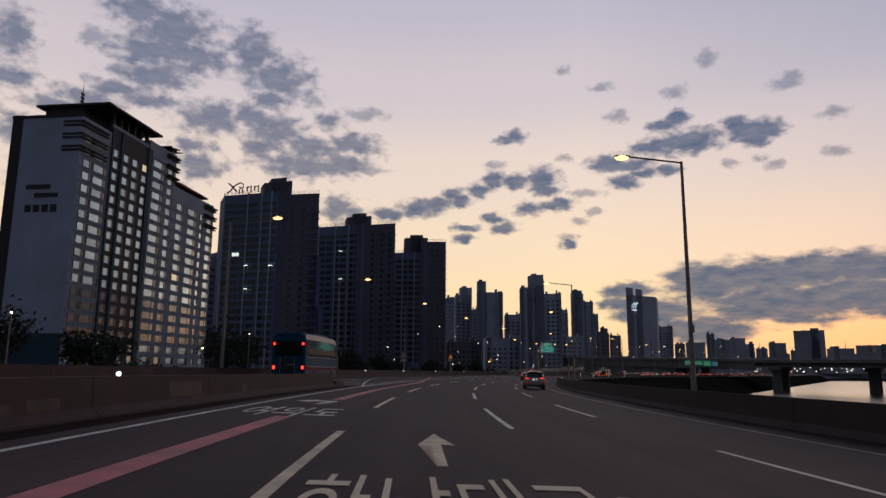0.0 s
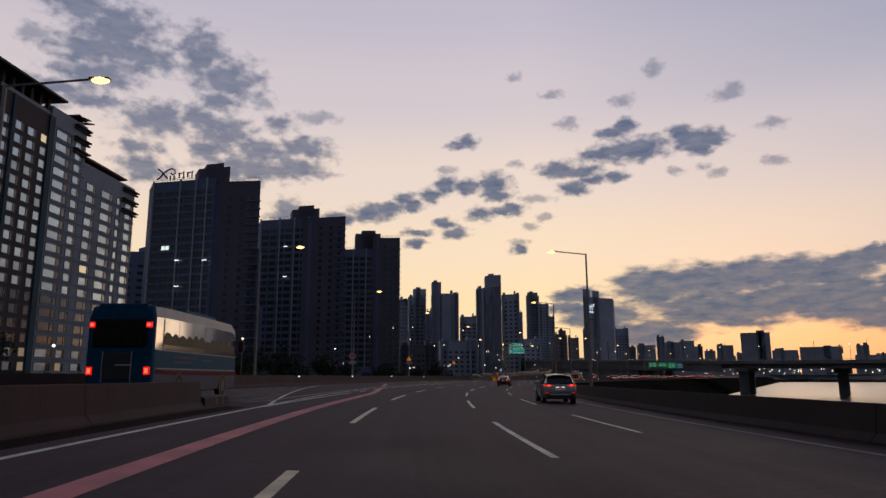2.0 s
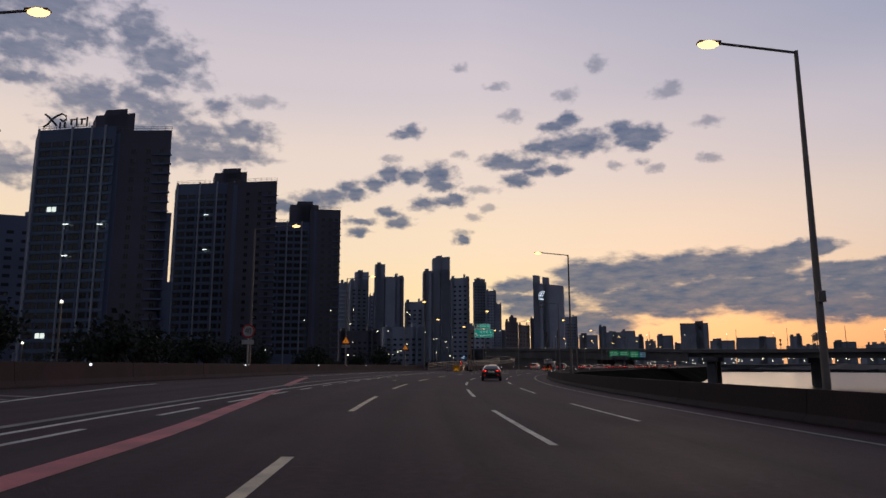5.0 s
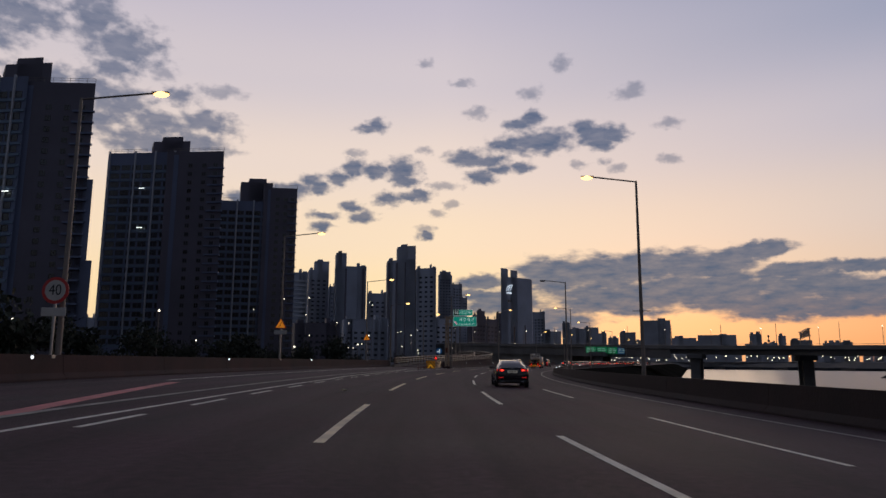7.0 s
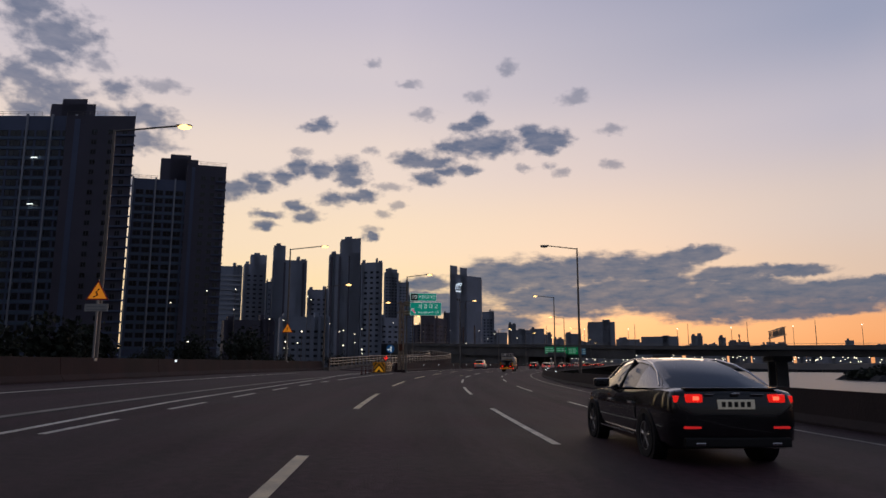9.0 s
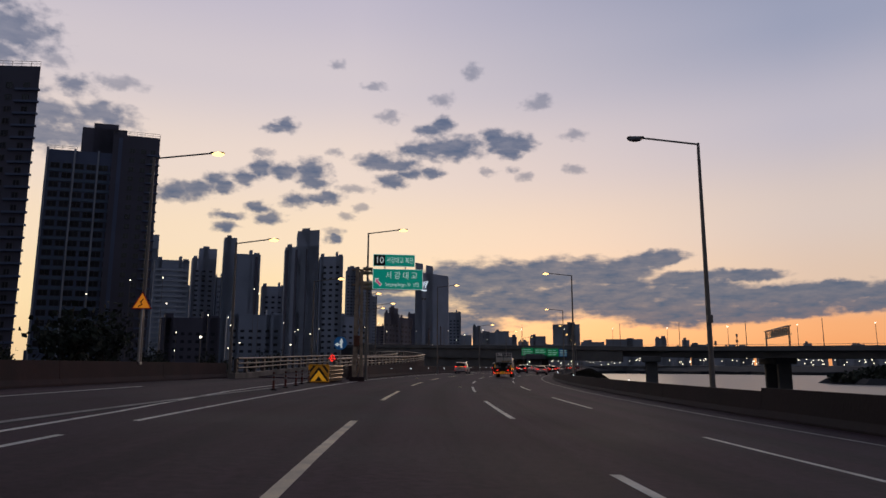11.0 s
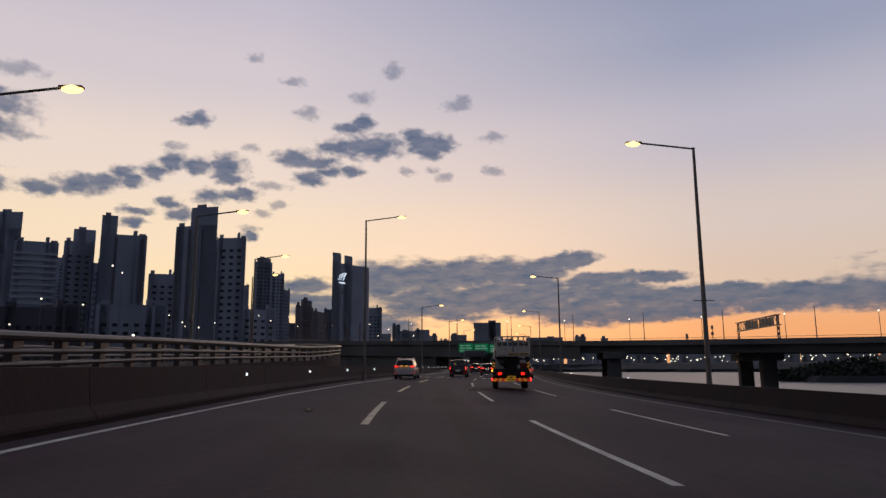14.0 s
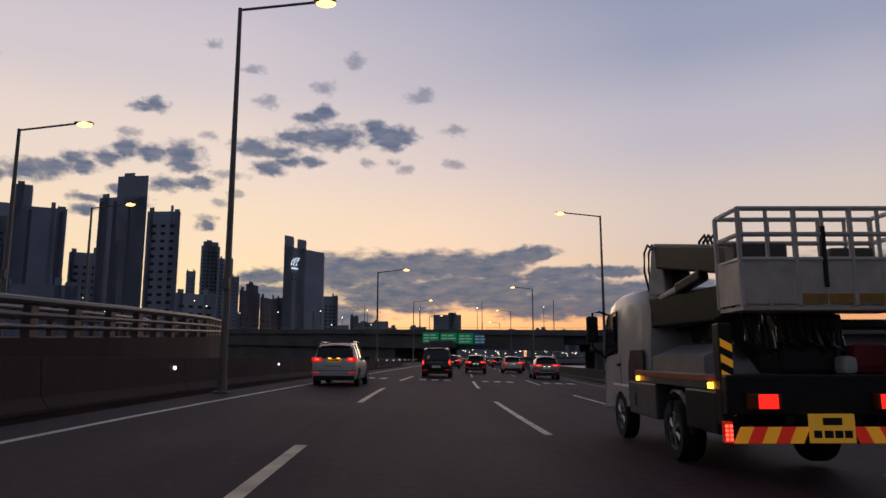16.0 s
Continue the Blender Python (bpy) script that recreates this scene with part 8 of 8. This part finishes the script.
        rings.append([Vector((x, y, z)) for x, z in half] + [Vector((0, y, zt + 0.01))] + [Vector((-x, y, z)) for x, z in half[::-1]])
    smooth(part("cab", loft(rings, lambda i, k: "cab", True)["cab"], cab_m, t, "pale tilt cab"), 50)
    for side in (-1, 1):
        part("cab_window", side_panel([(4.75, 1.42), (5.60, 1.36), (5.42, 2.12), (4.8, 2.16)], 0.967, side, 0.024), car_glass, t)
        part("quarter_light", side_panel([(5.64, 1.34), (5.80, 1.30), (5.56, 2.05), (5.47, 2.10)], 0.966, side, 0.022), car_glass, t)
        part("door_handle", boxed(*sorted((side * 0.985, side * 1.02)), 4.65, 4.8, 1.2, 1.25, 0.01), trim_m, t)
        part("front_wing", boxed(*sorted((side * 0.80, side * 1.0)), 4.1, 5.2, 0.62, 0.95, 0.08), cab_m, t)
        for y in (4.62, 5.72):
            part("door_seam", side_panel([(y, 0.75), (y + 0.012, 0.75), (y + 0.012, 1.4), (y, 1.4)], 0.988, side, 0.006), trim_m, t)
        bm = bmesh.new()
        tube(bm, [(side * 0.9, 5.55, 2.12), (side * 1.10, 5.62, 2.20), (side * 1.22, 5.66, 2.18), (side * 1.24, 5.66, 1.55), (side * 1.0, 5.7, 1.35)], 0.022, 6)
        part("mirror_arm", bm, trim_m, t)
        part("mirror", boxed(*sorted((side * 1.13, side * 1.35)), 5.58, 5.68, 1.62, 2.12, 0.05), trim_m, t)
    for side in (-1, 1):
        part("cab_side_panel", side_panel([(3.22, 0.66), (4.10, 0.66), (4.10, 1.20), (3.95, 1.46), (3.22, 1.46)], 0.990, side, 0.012), dark, t, "dark area low on the cab side behind the door")
    part("rear_cab_window", boxed(-0.5, 0.5, 3.12, 3.16, 1.75, 2.15, 0.02), car_glass, t)
    bm = bmesh.new()
    rod(bm, (-0.55, 4.2, 2.47), (-0.58, 4.1, 2.72), 0.008, 5)
    part("aerial", bm, trim_m, t)
    # tool box lids and turret on the bed
    for side in (-1, 1):
        bm = bmesh.new()
        x0, x1 = sorted((side * 0.35, side * 1.0))
        prism(bm, [(x0, 0.75), (x1, 0.75), (x1, 2.75), (x0, 2.75)], 1.16, 1.36)
        for v in bm.verts:
            if v.co.z > 1.25 and abs(v.co.x) < 0.6:
                v.co.x += side * 0.25
                v.co.z += 0.16
        part("tool_lid", bm, paint("tool_lid_alloy", (0.36, 0.36, 0.36), rough=0.35, metal=0.6), t)
    smooth(part("turret", rodded((0, 2.55, 1.16), (0, 2.55, 1.62), 0.42, 20, 0.34), dark, t))
    part("turret_head", boxed(-0.34, 0.34, 2.2, 3.0, 1.55, 2.15, 0.06), dark, t)
    # boom: raised knuckle, lower arm with ram, upper arm reaching back to the basket
    def beam(nm, a, b, w_, h_, mm, taper=1.0):
        a, b = Vector(a), Vector(b)
        L_ = (b - a).length
        bm = bmesh.new()
        box(bm, -w_ / 2, w_ / 2, 0, L_, -h_ / 2, h_ / 2, 0.03)
        for v in bm.verts:
            k = 1 - (1 - taper) * v.co.y / L_
            v.co.x *= k
            v.co.z *= k
        o = part(nm, bm, mm, t)
        o.matrix_basis = Matrix.Translation(a) @ (b - a).to_track_quat("Y", "Z").to_matrix().to_4x4()
        return o
    pale_boom = paint("boom_paint", (0.55, 0.52, 0.49), rough=0.4, vary=0.2, scale=3)
    beam("lower_arm", (-0.70, 3.35, 2.02), (-0.20, 0.95, 2.05), 0.40, 0.46, dark)
    beam("lower_arm_liner", (-0.72, 3.45, 1.98), (-0.66, 3.1, 2.02), 0.30, 0.34, trim_m)
    beam("knuckle", (-0.66, 3.05, 2.28), (-0.70, 3.02, 3.02), 0.30, 0.44, pale_boom, 0.62)
    beam("knuckle_plate", (-0.50, 2.85, 2.35), (-0.52, 2.9, 2.98), 0.06, 0.5, dark, 0.7)
    beam("upper_arm", (-0.66, 3.12, 2.88), (-0.30, 0.95, 2.52), 0.38, 0.36, dark)
    beam("upper_arm_cap", (-0.66, 3.10, 3.07), (-0.32, 1.0, 2.71), 0.30, 0.03, pale_boom)
    beam("ram", (-0.78, 3.05, 2.20), (-0.60, 1.7, 2.42), 0.1, 0.1, steel)
    beam("ram_sleeve", (-0.69, 2.35, 2.31), (-0.60, 1.65, 2.43), 0.15, 0.15, dark)
    for k in range(4):
        bm = bmesh.new()
        x = -0.86 + 0.07 * k
        tube(bm, [(x, 2.95, 2.98), (x, 3.2, 3.08), (x, 3.38, 2.98), (x, 3.42, 2.7), (x + 0.03, 3.3, 2.35)], 0.018, 6)
        part("hose", bm, trim_m, t)
    for k in range(3):
        bm = bmesh.new()
        x = -0.52 + 0.06 * k
        tube(bm, [(x, 1.9, 2.72), (x, 1.95, 2.92), (x, 1.75, 2.98), (x, 1.6, 2.80)], 0.02, 6)
        part("hose", bm, trim_m, t)
    # folded linkage and hoses under the basket
    qq = random.Random(3)
    hose_m = paint("hose_rubber", (0.05, 0.05, 0.05), rough=0.15, spec=0.8, vary=0.4)
    for k in range(14):
        x = -0.60 + 0.075 * k
        bm = bmesh.new()
        tube(bm, [(x, 0.5, 1.86), (x + qq.uniform(-0.1, 0.1), 0.36, 1.62 - qq.random() * 0.15), (x + 0.1, 0.42, 1.36 + qq.random() * 0.12), (x + 0.16, 0.62, 1.72)], 0.024, 6)
        part("hose", bm, hose_m, t)
    part("mount", boxed(-0.25, 0.50, 0.45, 1.1, 1.16, 1.84, 0.05), dark, t)
    beam("mount_arm", (-0.72, 0.75, 1.88), (-0.45, 0.6, 1.35), 0.22, 0.30, dark, 0.5)
    beam("pivot", (0.30, 0.6, 1.72), (1.12, 0.6, 1.72), 0.12, 0.12, dark)
    part("winch_housing", boxed(0.50, 0.98, 0.3, 1.1, 1.16, 1.50, 0.10), paint("tarpaulin_red", (0.22, 0.02, 0.02), rough=0.7), t, "dull red cover")
    part("white_rag", boxed(0.36, 0.52, 0.25, 0.5, 1.16, 1.36, 0.06), white_m, t)
    # basket
    bx0, bx1, by0, by1, bz0, bz1, bz2 = -0.80, 1.06, 0.05, 0.68, 1.90, 2.40, 2.98
    basket = part("basket", boxed(bx0, bx1, by0, by1, bz0 - 0.05, bz0, 0.01), cage_m, t, "tan steel work basket")
    w_ = (bx1 - bx0) / 3
    for y in (by0, by1):
        for i in range(3):
            part("panel", boxed(bx0 + i * w_ + 0.02, bx0 + (i + 1) * w_ - 0.02, y - 0.012, y + 0.012, bz0 + 0.02, bz1, 0.005), cage_m, basket)
    for x in (bx0, bx1):
        part("panel", boxed(x - 0.012, x + 0.012, by0 + 0.03, by1 - 0.03, bz0 + 0.02, bz1, 0.005), cage_m, basket)
    for i in range(7):
        x = bx0 + (bx1 - bx0) * i / 6
        for y in (by0, by1):
            part("upright", rodded((x, y, bz0), (x, y, bz2), 0.022 if i % 2 else 0.03, 8), pipe_m, basket)
    for z in (bz1 + 0.01, (bz1 + bz2) / 2, bz2):
        bm = bmesh.new()
        tube(bm, [(bx0, by0, z), (bx1, by0, z), (bx1, by1, z), (bx0, by1, z), (bx0, by0, z)], 0.028, 8)
        part("rail", bm, pipe_m, basket)
    ochre = paint("basket_ochre", (0.50, 0.27, 0.05), rough=0.6, vary=0.3, scale=4)
    for i in (1, 2):
        part("kick_plate", boxed(bx0 + i * w_ + 0.03, bx0 + (i + 1) * w_ - 0.03, by0 - 0.02, by0 - 0.013, bz0 + 0.03, bz0 + 0.13), ochre, basket, "ochre lower plate")
    part("control_box", boxed(-0.70, -0.08, 0.42, 0.7, 2.3, 2.66, 0.03), bed_m, basket)
    part("control_box", boxed(0.42, 0.92, 0.42, 0.7, 2.3, 2.60, 0.03), bed_m, basket)
    part("latch_post", boxed(0.10, 0.15, by0 - 0.03, by0 + 0.03, bz1 - 0.3, bz2 - 0.2, 0.01), dark, basket)
    return t


lift_truck(facing(235.3, 6.05, 0.03) @ Matrix.Rotation(radians(-2.5), 4, "Z"))
